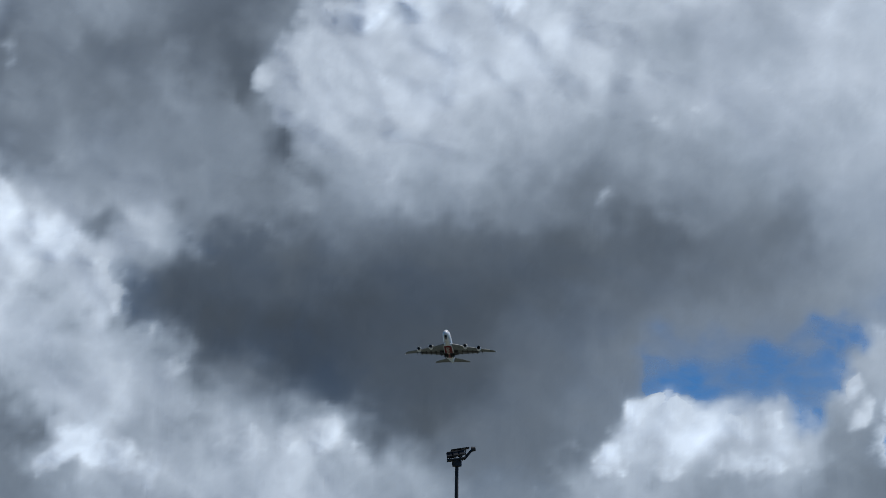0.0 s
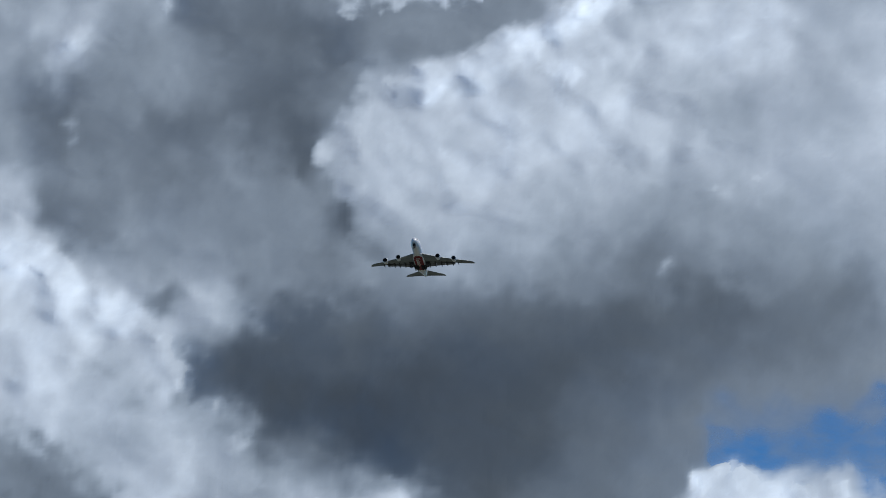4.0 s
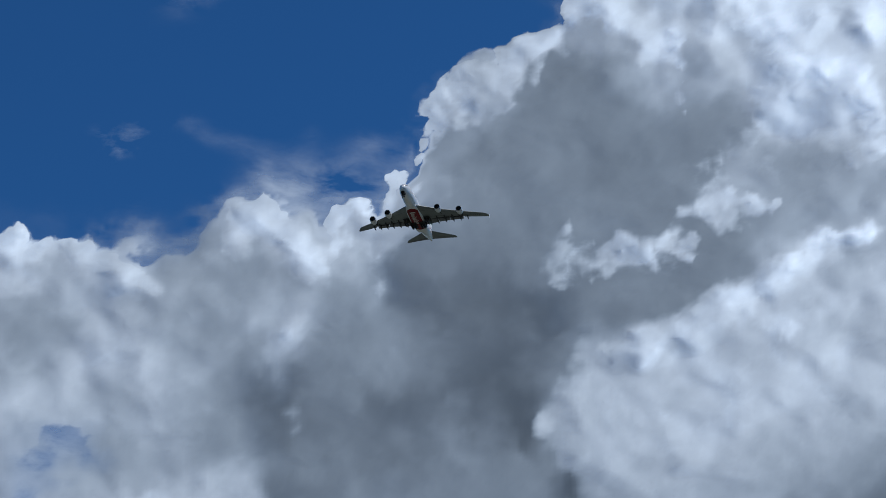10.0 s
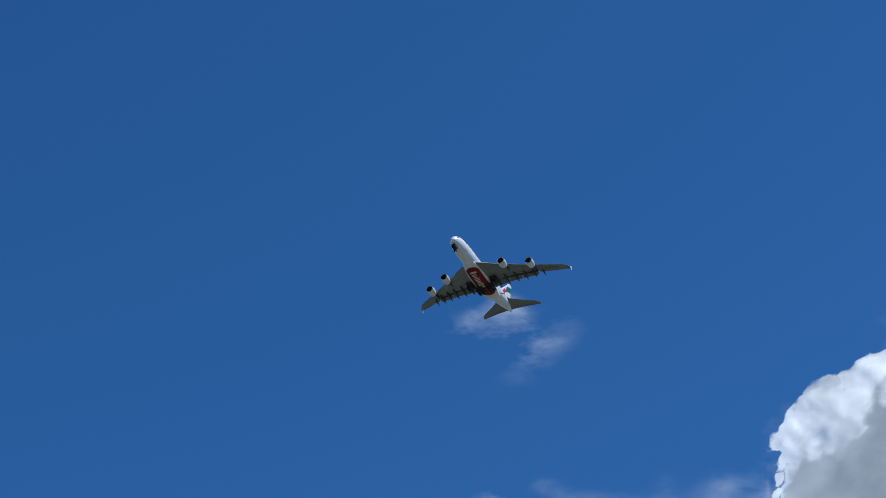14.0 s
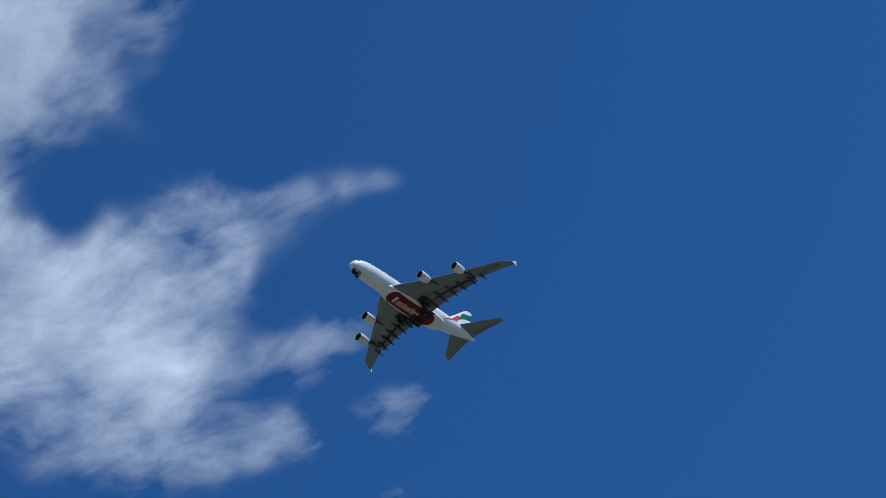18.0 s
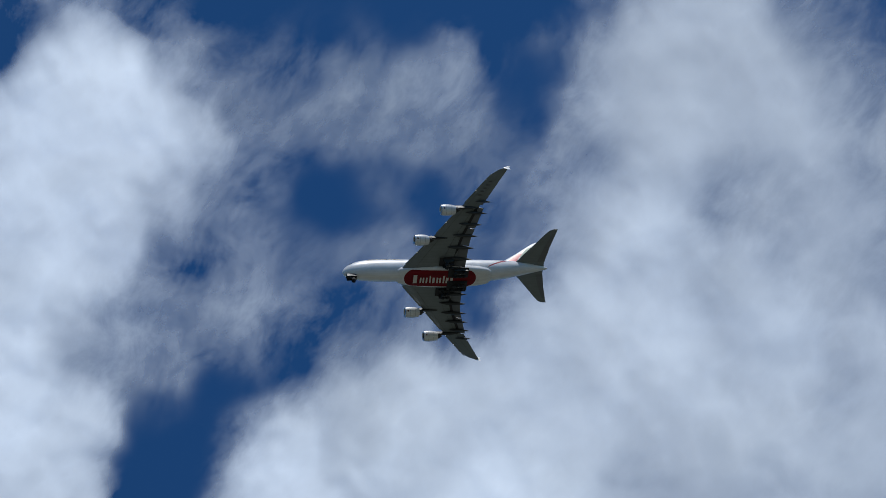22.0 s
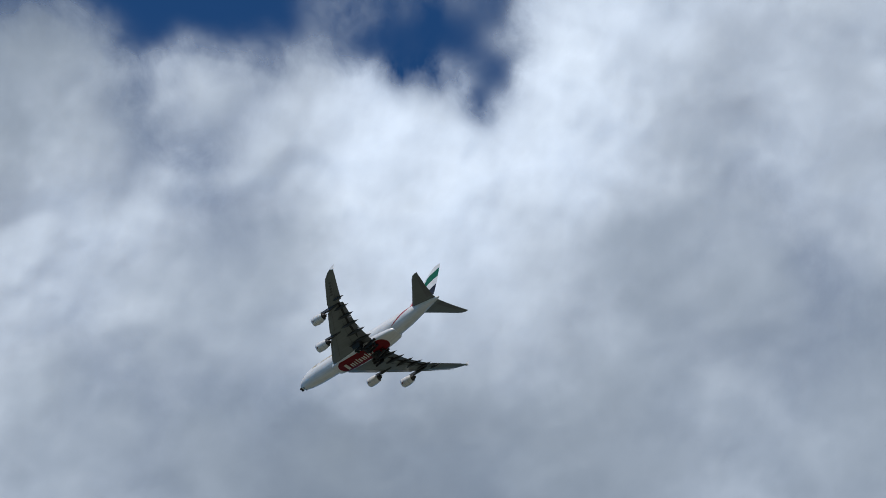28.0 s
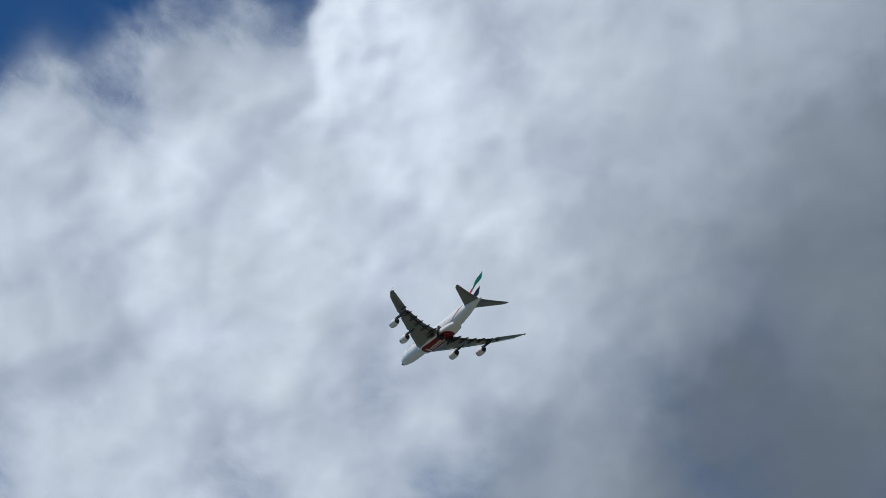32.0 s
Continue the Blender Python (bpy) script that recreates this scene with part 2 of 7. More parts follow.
puffs("towering_cumulus/9", 0, [
    (-6.6, 21.8, 1.08, 136), (-4.9, 21.7, 1.08, 130), (-2.9, 20.3, 1.08, 127), (0.0, 20.8, 1.08, 132),
    (1.5, 21.4, 1.08, 148), (3.0, 22.3, 1.08, 149), (0.9, 22.8, 0.81, 164), (2.7, 24.6, 1.22, 219),
    (1.7, 25.0, 0.95, 216), (3.8, 23.9, 0.81, 204), (1.4, 24.0, 0.41, 201), (3.8, 23.1, 0.41, 184),
    (5.1, 22.2, 1.22, 159), (5.3, 24.2, 1.22, 199), (6.5, 24.7, 1.08, 196), (6.6, 22.8, 1.22, 177)])
puffs("towering_cumulus/9", 0, [
    (2.1, 19.8, 1.22, 211), (-0.1, 18.9, 1.22, 200), (-2.2, 18.5, 1.08, 180), (-3.0, 17.1, 1.22, 174),
    (-1.6, 16.8, 1.35, 189), (0.2, 17.3, 1.22, 193), (1.3, 18.3, 1.22, 187), (2.7, 18.2, 1.35, 177),
    (4.8, 18.1, 1.35, 166), (4.2, 19.2, 1.08, 189), (5.9, 19.6, 1.08, 197), (5.4, 16.9, 1.22, 188),
    (2.6, 16.6, 1.22, 177), (0.4, 15.4, 1.22, 182), (-1.7, 15.2, 1.08, 189), (1.8, 15.1, 1.35, 157),
    (3.9, 15.2, 1.49, 147), (5.9, 15.1, 1.35, 152)])
puffs("towering_cumulus/9", 0, [
    (-3.1, 15.3, 0.81, 149)])
puffs("towering_cumulus/9", 0, [
    (-14.7, 15.3, 1.08, 195), (-13.5, 14.9, 1.08, 206), (-12.1, 14.5, 0.95, 202), (-15.1, 14.4, 1.08, 201),
    (-10.7, 14.4, 0.81, 190), (-9.4, 14.7, 0.95, 179), (-7.8, 14.7, 0.95, 167), (-6.6, 14.7, 0.81, 153),
    (-5.0, 14.6, 0.95, 136), (-3.8, 14.3, 0.81, 150)])
puffs("towering_cumulus/11", 0, [
    (-19.9, 18.5, 1.08, 172), (-18.5, 18.1, 1.08, 179), (-16.9, 18.0, 1.08, 174)])
puffs("towering_cumulus/8", 0, [
    (-15.3, 16.6, 0.81, 164), (-13.1, 15.5, 0.95, 191)])
puffs("towering_cumulus/11.5", 0, [
    (-2.4, 26.7, 1.08, 181), (-0.5, 27.1, 1.08, 204), (1.0, 27.0, 1.08, 210), (-1.9, 25.9, 1.08, 171),
    (0.1, 25.9, 1.08, 185), (1.7, 25.8, 1.08, 200)])
puffs("towering_cumulus/11.5", 0, [
    (-19.6, 21.0, 0.88, 184), (-18.1, 21.3, 0.88, 197), (-16.7, 21.1, 0.88, 171), (-20.8, 20.5, 0.81, 177),
    (-17.8, 19.8, 1.22, 152)])
puffs("towering_cumulus/9", 0, [
    (-6.7, 25.0, 0.54, 158), (-7.0, 24.2, 0.54, 151), (-7.4, 23.4, 0.54, 156), (-8.0, 22.8, 0.54, 175),
    (-5.9, 25.4, 0.60, 167), (-9.0, 22.4, 0.47, 185), (-11.6, 22.2, 0.67, 195), (-11.0, 21.7, 0.67, 192),
    (-15.0, 21.0, 0.80, 189)])
puffs("towering_cumulus/11.5", 0, [
    (4.5, 25.9, 1.21, 212), (4.6, 24.0, 1.21, 178), (3.6, 25.2, 1.07, 210), (3.6, 22.8, 1.07, 166),
    (2.8, 26.1, 1.07, 207)])
puffs("towering_cumulus/8", 0, [
    (-10.8, 17.8, 0.27, 194), (-6.4, 18.0, 0.27, 167), (-6.2, 18.7, 0.16, 157)])
puffs("storm_cloud/1", 0, [
    (-8.8, 15.6, 0.80, 155), (-7.4, 13.7, 0.67, 145), (-10.0, 14.9, 0.67, 154), (-6.6, 14.5, 0.46, 79),
    (-8.8, 13.8, 0.38, 82), (-3.4, 14.9, 0.46, 77), (-6.5, 18.1, 0.32, 133), (4.2, 14.3, 0.27, 183),
    (5.7, 18.2, 0.80, 125), (-4.9, 17.1, 0.54, 72), (-5.8, 18.3, 0.80, 80), (-8.2, 17.4, 1.07, 101),
    (-4.0, 15.7, 0.40, 81)])
puffs("cumulus_bank#2/2", 0, [
    (5.5, 10.9, 0.80, 122, 0.30), (6.7, 10.5, 0.80, 120, 0.30), (7.9, 10.5, 0.80, 120, 0.32),
    (9.2, 10.8, 0.80, 122, 0.32), (9.8, 11.1, 0.67, 125, 0.30)])
puffs("bank_head/0", 1, [
    (-9.0, 8.6, 0.38, 215), (-8.4, 8.4, 0.43, 219), (-7.6, 8.3, 0.43, 214), (-6.9, 8.0, 0.40, 206),
    (-9.4, 8.2, 0.35, 217), (-5.1, 8.4, 0.32, 206), (-4.5, 8.5, 0.40, 203), (-3.5, 8.7, 0.46, 199),
    (-2.7, 8.9, 0.46, 199), (-1.9, 8.4, 0.43, 197)])
puffs("bank_head/1", 1, [
    (4.7, 9.5, 0.32, 218), (5.2, 9.7, 0.29, 221), (5.9, 9.5, 0.35, 217), (7.1, 9.2, 0.35, 211), (8.0, 9.1, 0.32, 207),
    (4.1, 8.5, 0.46, 213), (5.6, 8.2, 0.46, 214), (7.0, 8.1, 0.48, 215), (7.9, 8.1, 0.43, 205), (9.8, 9.9, 0.29, 205),
    (10.1, 9.2, 0.35, 199)])
puffs("cumulus_head/0", 1, [
    (-4.2, 17.4, 0.21, 173), (-4.3, 17.1, 0.16, 173), (-3.9, 17.7, 0.21, 173), (-3.5, 17.2, 0.29, 176),
    (-3.6, 16.6, 0.27, 171), (-2.7, 18.9, 0.29, 190), (-1.9, 19.0, 0.32, 199), (1.7, 19.1, 0.32, 222),
    (1.2, 19.2, 0.29, 221), (-1.7, 15.2, 0.29, 179), (-1.2, 15.2, 0.21, 181), (5.3, 16.4, 0.17, 180),
    (4.7, 17.5, 0.20, 178), (4.9, 17.0, 0.17, 179), (6.1, 16.8, 0.16, 189)])
puffs("bank_head/5", 1, [
    (-12.8, 14.7, 0.51, 213), (-11.8, 14.5, 0.51, 216), (-10.9, 14.1, 0.51, 211), (-10.0, 13.5, 0.46, 208),
    (-9.2, 13.0, 0.38, 203), (-8.5, 12.6, 0.38, 195), (-8.0, 12.1, 0.35, 194), (-7.2, 11.3, 0.35, 184),
    (-6.4, 10.4, 0.35, 183)])
puffs("cumulus_head/9", 1, [
    (4.1, 21.2, 0.33, 220), (3.5, 21.1, 0.41, 222), (2.9, 20.9, 0.41, 225), (2.0, 20.4, 0.46, 232),
    (1.4, 20.1, 0.46, 232), (0.5, 19.8, 0.49, 230), (-0.2, 19.7, 0.46, 217), (-0.9, 19.4, 0.46, 214),
    (-1.8, 19.1, 0.46, 207), (-2.7, 19.0, 0.33, 193), (-3.5, 18.5, 0.33, 180), (-4.0, 17.7, 0.33, 184),
    (-4.4, 17.3, 0.30, 185), (-3.6, 17.4, 0.41, 181)])
puffs("cumulus_head/9", 1, [
    (-14.7, 15.6, 0.54, 201), (-13.9, 15.3, 0.54, 209), (-12.9, 14.8, 0.54, 214), (-12.0, 14.5, 0.49, 213),
    (-11.0, 14.3, 0.41, 208)])
puffs("cumulus_head/9", 1, [
    (-3.6, 22.0, 0.19, 181), (-3.8, 21.5, 0.27, 184), (-4.1, 21.2, 0.21, 176), (-3.9, 20.8, 0.20, 175),
    (-3.3, 21.1, 0.24, 183), (-3.1, 20.7, 0.12, 170), (-3.0, 21.8, 0.13, 174), (-2.8, 21.4, 0.24, 193),
    (-2.3, 21.6, 0.27, 201), (-1.8, 21.5, 0.32, 207), (-1.2, 21.6, 0.29, 207), (-0.8, 21.3, 0.27, 204),
    (-2.6, 21.0, 0.24, 191), (-1.7, 21.1, 0.24, 196), (-0.6, 21.1, 0.13, 195)])
puffs("cumulus_head/9", 1, [
    (-0.7, 22.2, 0.21, 194), (-0.2, 22.3, 0.29, 199), (0.4, 22.4, 0.32, 205), (1.0, 22.1, 0.27, 202),
    (0.2, 21.9, 0.29, 197), (0.8, 21.7, 0.24, 194), (1.4, 21.9, 0.19, 186), (1.5, 22.0, 0.13, 182),
    (2.0, 22.0, 0.11, 175), (1.2, 21.5, 0.13, 178)])
puffs("cumulus_head/9", 1, [
    (-11.6, 22.5, 0.48, 214), (-12.0, 22.1, 0.40, 212), (-11.2, 22.3, 0.46, 214), (-10.7, 21.7, 0.48, 211),
    (-10.3, 21.2, 0.40, 204), (-12.3, 21.7, 0.35, 204), (-11.0, 19.7, 0.35, 198), (-15.6, 21.4, 0.48, 211),
    (-15.0, 21.2, 0.46, 197), (-14.5, 20.8, 0.35, 194), (-15.4, 20.7, 0.46, 204), (-9.7, 22.2, 0.29, 214),
    (-9.4, 22.4, 0.27, 216), (-9.0, 22.7, 0.19, 218), (-9.8, 21.8, 0.21, 206)])
puffs("cumulus_head/9", 1, [
    (-8.3, 23.3, 0.24, 204), (-8.1, 23.6, 0.24, 205), (-7.8, 23.8, 0.19, 207), (-7.5, 24.0, 0.13, 207),
    (-8.4, 22.8, 0.27, 206), (-7.7, 23.0, 0.21, 200), (-7.1, 25.0, 0.24, 198), (-6.8, 25.3, 0.32, 202),
    (-6.3, 25.7, 0.35, 215), (-5.8, 25.7, 0.38, 206), (-5.2, 25.6, 0.35, 204), (-4.9, 25.9, 0.27, 205),
    (-6.7, 24.7, 0.29, 186), (-6.1, 25.1, 0.35, 200), (-5.3, 25.2, 0.32, 188), (-4.4, 26.3, 0.29, 212),
    (-7.2, 24.6, 0.19, 188), (-7.4, 24.3, 0.16, 205)])
puffs("cumulus_head/11.5", 1, [
    (-4.9, 26.3, 0.35, 213), (-4.3, 26.4, 0.32, 216), (-3.9, 26.5, 0.24, 215), (-3.7, 26.6, 0.13, 215),
    (-3.3, 27.0, 0.32, 217), (-2.6, 27.1, 0.46, 215), (-1.9, 26.9, 0.48, 211), (-1.3, 26.4, 0.46, 211),
    (-1.1, 25.9, 0.35, 207), (-0.7, 26.1, 0.24, 219), (-0.5, 25.6, 0.21, 218), (-0.4, 25.0, 0.19, 215),
    (-0.4, 24.6, 0.13, 209), (-0.8, 26.4, 0.27, 218)])
puffs("cumulus_head/11.5", 1, [
    (0.3, 26.6, 0.48, 223), (1.1, 26.7, 0.48, 223), (1.8, 26.2, 0.46, 232), (2.3, 25.3, 0.48, 230),
    (2.9, 25.4, 0.46, 232), (3.4, 25.2, 0.46, 229), (4.0, 24.9, 0.43, 228), (4.2, 24.5, 0.38, 229),
    (4.4, 24.1, 0.32, 218), (4.5, 23.5, 0.21, 213), (2.4, 24.8, 0.40, 222), (1.4, 24.3, 0.24, 205),
    (1.3, 24.1, 0.19, 201), (4.1, 23.3, 0.24, 202), (3.6, 22.9, 0.19, 194), (3.3, 26.4, 0.54, 232),
    (4.6, 26.2, 0.54, 232), (2.4, 26.5, 0.48, 230)])
puffs("cumulus_head/11.5", 1, [
    (-3.0, 27.5, 0.41, 213), (-2.1, 27.6, 0.43, 213), (-0.9, 27.8, 0.46, 211), (0.0, 27.6, 0.43, 223),
    (0.9, 27.7, 0.46, 211), (1.8, 27.7, 0.49, 218), (-4.7, 26.3, 0.43, 207), (-4.0, 26.4, 0.35, 210),
    (-1.2, 26.0, 0.41, 205)])
puffs("cumulus_head/11.5", 1, [
    (-20.4, 21.3, 0.49, 204), (-19.7, 21.6, 0.49, 205), (-18.9, 21.7, 0.46, 206), (-18.0, 21.8, 0.46, 217),
    (-17.1, 21.7, 0.38, 207), (-16.3, 21.6, 0.43, 195), (-21.1, 20.8, 0.35, 196)])
puffs("cloud_deck#2/32", 0, [
    (-152.6, 37.9, 1.49, 182, 0.97), (-152.7, 40.6, 1.22, 178, 0.88), (-151.5, 42.3, 1.22, 172, 0.72),
    (-152.3, 35.4, 1.49, 182, 0.98)])
puffs("cloud_deck#2/28.5", 0, [
    (-105.5, 42.3, 1.76, 162), (-103.0, 43.6, 1.76, 162), (-103.4, 40.9, 1.90, 160), (-106.4, 40.3, 1.76, 158),
    (-101.1, 41.8, 1.90, 166), (-99.2, 43.6, 1.90, 170)])
puffs("cloud_deck#2/29", 0, [
    (-138.4, 48.4, 1.49, 192, 0.98), (-136.4, 50.8, 1.49, 185, 0.97), (-139.4, 49.7, 1.08, 177, 0.80),
    (-134.1, 51.9, 1.49, 190, 0.98), (-137.6, 52.3, 1.22, 172, 0.82), (-139.0, 46.9, 1.49, 198, 0.98),
    (-130.6, 52.2, 1.49, 205, 0.98), (-140.0, 51.4, 0.81, 166, 0.60)])
puffs("cloud_deck#2/29", 0, [
    (-111.0, 45.5, 1.63, 161), (-113.6, 43.8, 1.63, 155), (-111.1, 43.3, 1.49, 157), (-109.1, 47.2, 1.49, 175)])
puffs("cloud_deck#2/30", 0, [
    (-118.5, 36.7, 1.63, 104), (-120.4, 36.7, 1.35, 104), (-143.9, 47.1, 0.81, 175, 0.50),
    (-144.5, 45.7, 0.68, 175, 0.55), (-143.2, 49.0, 0.54, 175, 0.50), (-142.5, 45.6, 0.54, 180, 0.55),
    (-141.6, 47.2, 0.68, 175, 0.50)])
puffs("cloud_deck#2/31", 0, [
    (-123.9, 34.6, 1.76, 110), (-127.1, 34.9, 1.63, 118), (-122.3, 37.2, 1.49, 110), (-148.4, 43.4, 1.22, 175, 0.60),
    (-147.0, 44.6, 0.81, 168, 0.50), (-145.0, 43.9, 0.81, 171, 0.50), (-148.3, 42.1, 1.22, 190, 0.85),
    (-145.8, 42.7, 0.95, 181, 0.80), (-143.9, 46.3, 0.81, 172, 0.35), (-147.1, 46.1, 0.68, 172, 0.30)])
puffs("cloud_deck#2/29", 0, [
    (-113.2, 39.6, 1.63, 149), (-116.6, 40.0, 1.63, 140), (-111.4, 41.5, 1.35, 157), (-121.8, 40.6, 1.63, 140)])
puffs("cloud_deck#2/28.5", 0, [
    (-121.3, 52.4, 1.35, 190), (-116.3, 50.5, 1.22, 203), (-118.5, 50.1, 1.22, 199), (-114.7, 48.9, 1.22, 197),
    (-122.5, 51.8, 1.22, 193), (-127.0, 50.7, 1.22, 199), (-129.1, 50.8, 1.08, 212), (-131.2, 49.8, 1.08, 199),
    (-133.2, 48.6, 1.22, 195), (-135.1, 47.1, 1.22, 188), (-134.9, 44.7, 1.49, 187), (-132.2, 46.7, 1.22, 181),
    (-126.1, 48.6, 1.49, 169), (-122.0, 48.8, 1.35, 162), (-119.2, 47.4, 1.35, 170), (-116.6, 45.8, 1.49, 155),
    (-113.1, 44.5, 1.49, 147), (-124.7, 44.1, 1.49, 154)])
puffs("cloud_deck#2/28.5", 0, [
    (-119.2, 43.3, 1.49, 145), (-113.8, 42.6, 1.49, 137)])
puffs("cloud_deck#2/28.5", 0, [
    (-130.3, 44.1, 1.49, 166), (-109.7, 48.1, 1.49, 152), (-107.2, 49.0, 1.22, 166), (-108.4, 44.3, 1.08, 176),
    (-110.1, 42.4, 0.95, 178), (-108.6, 41.6, 1.08, 181), (-106.4, 46.4, 1.22, 160), (-134.5, 52.7, 1.49, 151),
    (-130.1, 53.2, 1.35, 166), (-132.3, 54.2, 1.35, 146), (-125.1, 53.6, 0.95, 186), (-109.5, 52.1, 1.22, 182),
    (-112.1, 51.7, 0.81, 189), (-116.8, 52.2, 0.81, 192), (-105.7, 51.2, 1.08, 172)])
puffs("cloud_deck#2/30", 0, [
    (-138.1, 47.3, 1.08, 200), (-140.0, 45.9, 0.95, 205), (-140.9, 44.6, 0.81, 203), (-141.9, 43.2, 0.74, 202),
    (-139.9, 43.2, 1.08, 200), (-138.9, 41.9, 1.08, 199), (-142.5, 41.3, 0.95, 197), (-140.6, 39.9, 1.22, 196),
    (-143.2, 39.1, 1.22, 194), (-138.4, 39.2, 1.08, 188), (-136.1, 48.0, 1.08, 196), (-132.9, 49.2, 1.22, 201),
    (-134.1, 47.2, 1.08, 183), (-137.1, 45.3, 1.08, 195), (-134.3, 44.5, 1.22, 178), (-132.3, 45.8, 1.08, 167),
    (-130.9, 47.1, 1.08, 174), (-136.3, 41.2, 1.08, 180)])
puffs("cloud_deck#2/30", 0, [
    (-134.4, 42.5, 1.08, 177), (-132.7, 40.4, 1.22, 164)])
puffs("cloud_deck#2/30", 0, [
    (-136.3, 38.5, 1.22, 173), (-132.9, 38.4, 1.22, 144), (-130.6, 43.0, 1.22, 175), (-128.4, 45.6, 1.22, 170),
    (-127.9, 48.3, 1.22, 192), (-123.9, 47.9, 1.35, 176), (-119.8, 48.0, 1.35, 185), (-117.1, 47.1, 1.35, 184),
    (-124.6, 45.2, 1.35, 155), (-120.9, 44.7, 1.35, 141), (-116.8, 45.4, 1.35, 149), (-127.0, 42.7, 1.35, 156),
    (-123.4, 42.3, 1.35, 131), (-119.8, 41.8, 1.35, 119), (-127.5, 39.4, 1.35, 120), (-124.0, 39.7, 1.49, 110),
    (-120.7, 38.5, 1.49, 106), (-118.3, 39.9, 1.35, 105)])
puffs("cloud_deck#2/30", 0, [
    (-129.0, 41.5, 1.08, 146), (-130.3, 38.3, 1.22, 125)])
puffs("cloud_deck#2/32", 0, [
    (-131.1, 34.2, 1.49, 103), (-129.0, 32.4, 1.63, 98), (-127.5, 36.5, 1.49, 116), (-132.5, 36.4, 1.35, 139),
    (-130.3, 39.6, 1.49, 156), (-133.6, 41.2, 1.35, 165), (-127.7, 42.0, 1.49, 156), (-126.6, 39.1, 1.35, 136),
    (-136.0, 34.6, 1.35, 145), (-134.6, 32.5, 1.49, 119), (-147.7, 37.3, 1.49, 186), (-150.8, 35.8, 1.49, 180),
    (-149.5, 39.3, 1.35, 186), (-145.3, 41.5, 1.35, 183), (-147.4, 34.0, 1.49, 184), (-149.7, 32.8, 1.49, 182),
    (-144.2, 34.7, 1.35, 184), (-145.1, 37.4, 1.35, 184)])
puffs("cloud_deck#2/32", 0, [
    (-141.7, 42.5, 0.81, 202), (-140.8, 41.1, 0.95, 199), (-138.1, 40.8, 0.95, 196), (-139.1, 39.5, 0.95, 197),
    (-141.7, 37.7, 0.81, 197), (-138.6, 43.1, 0.95, 189), (-137.4, 38.7, 1.08, 189), (-140.1, 34.1, 1.22, 182),
    (-142.6, 32.7, 1.35, 180), (-139.2, 36.1, 1.22, 182), (-152.3, 40.4, 0.95, 176), (-136.2, 32.6, 1.22, 153),
    (-147.2, 42.3, 0.81, 137), (-142.6, 39.8, 0.95, 189), (-143.4, 36.1, 1.08, 187)])
puffs("cloud_deck#2/30", 0, [
    (-123.0, 36.4, 1.76, 104), (-119.1, 35.9, 1.76, 100), (-127.9, 37.0, 1.63, 117), (-133.0, 37.1, 1.63, 139),
    (-138.0, 37.2, 1.63, 178), (-143.0, 37.1, 1.63, 190)])
puffs("cloud_deck#2/32", 0, [
    (-133.2, 30.7, 1.76, 104), (-128.6, 30.2, 1.76, 95), (-137.8, 31.2, 1.63, 140), (-142.6, 31.0, 1.63, 170),
    (-147.2, 31.2, 1.76, 185), (-151.1, 31.0, 1.76, 188), (-127.0, 33.8, 1.49, 98)])
puffs("cloud_deck#2/28.5", 0, [
    (-130.3, 42.2, 1.63, 160), (-123.1, 41.8, 1.63, 146), (-116.1, 41.0, 1.63, 137), (-110.0, 40.1, 1.63, 170)])
puffs("cloud_wisp/11", 0, [
    (-15.5, 28.6, 0.26, 205, 0.20), (-14.9, 28.8, 0.27, 205, 0.24), (-14.3, 29.0, 0.30, 210, 0.34),
    (-13.9, 29.1, 0.26, 210, 0.34), (-14.0, 28.6, 0.30, 205, 0.29), (-13.5, 28.1, 0.46, 200, 0.27),
    (-12.8, 27.9, 0.53, 200, 0.24), (-12.2, 27.9, 0.39, 200, 0.20), (-13.3, 27.4, 0.46, 200, 0.24)])
puffs("cloud_wisp#2/11", 0, [
    (-15.8, 24.3, 0.14, 215, 0.44), (-15.5, 24.3, 0.16, 215, 0.44), (-15.0, 24.3, 0.18, 215, 0.48),
    (-14.6, 24.2, 0.18, 210, 0.40), (-14.2, 24.2, 0.14, 210, 0.32)])
puffs("cloud_wisp#3/11", 0, [
    (-13.5, 24.3, 0.17, 210, 0.40), (-13.2, 24.2, 0.18, 210, 0.37)])
puffs("cloud_wisp#4/11", 0, [
    (-12.5, 24.1, 0.23, 210, 0.34), (-12.1, 24.0, 0.27, 210, 0.38), (-11.8, 23.8, 0.30, 205, 0.38),
    (-11.5, 23.4, 0.64, 200, 0.27), (-10.7, 23.2, 0.66, 200, 0.28), (-9.8, 23.3, 0.64, 200, 0.28),
    (-9.0, 23.4, 0.57, 200, 0.27), (-9.2, 24.3, 0.39, 200, 0.27), (-8.5, 24.3, 0.33, 200, 0.31),
    (-10.6, 24.4, 0.18, 205, 0.38), (-12.4, 22.5, 0.43, 195, 0.26), (-10.0, 22.7, 0.53, 200, 0.23)])
puffs("cloud_wisp#5/11", 0, [
    (-1.9, 29.4, 0.39, 200, 0.36), (-0.8, 29.3, 0.53, 200, 0.42), (-0.2, 28.7, 0.53, 200, 0.42),
    (-1.0, 28.8, 0.46, 200, 0.38), (-2.1, 28.1, 0.53, 195, 0.34), (1.3, 28.8, 0.43, 200, 0.42),
    (2.1, 28.5, 0.50, 205, 0.50), (2.7, 28.5, 0.46, 205, 0.45), (0.6, 28.2, 0.53, 200, 0.35)])
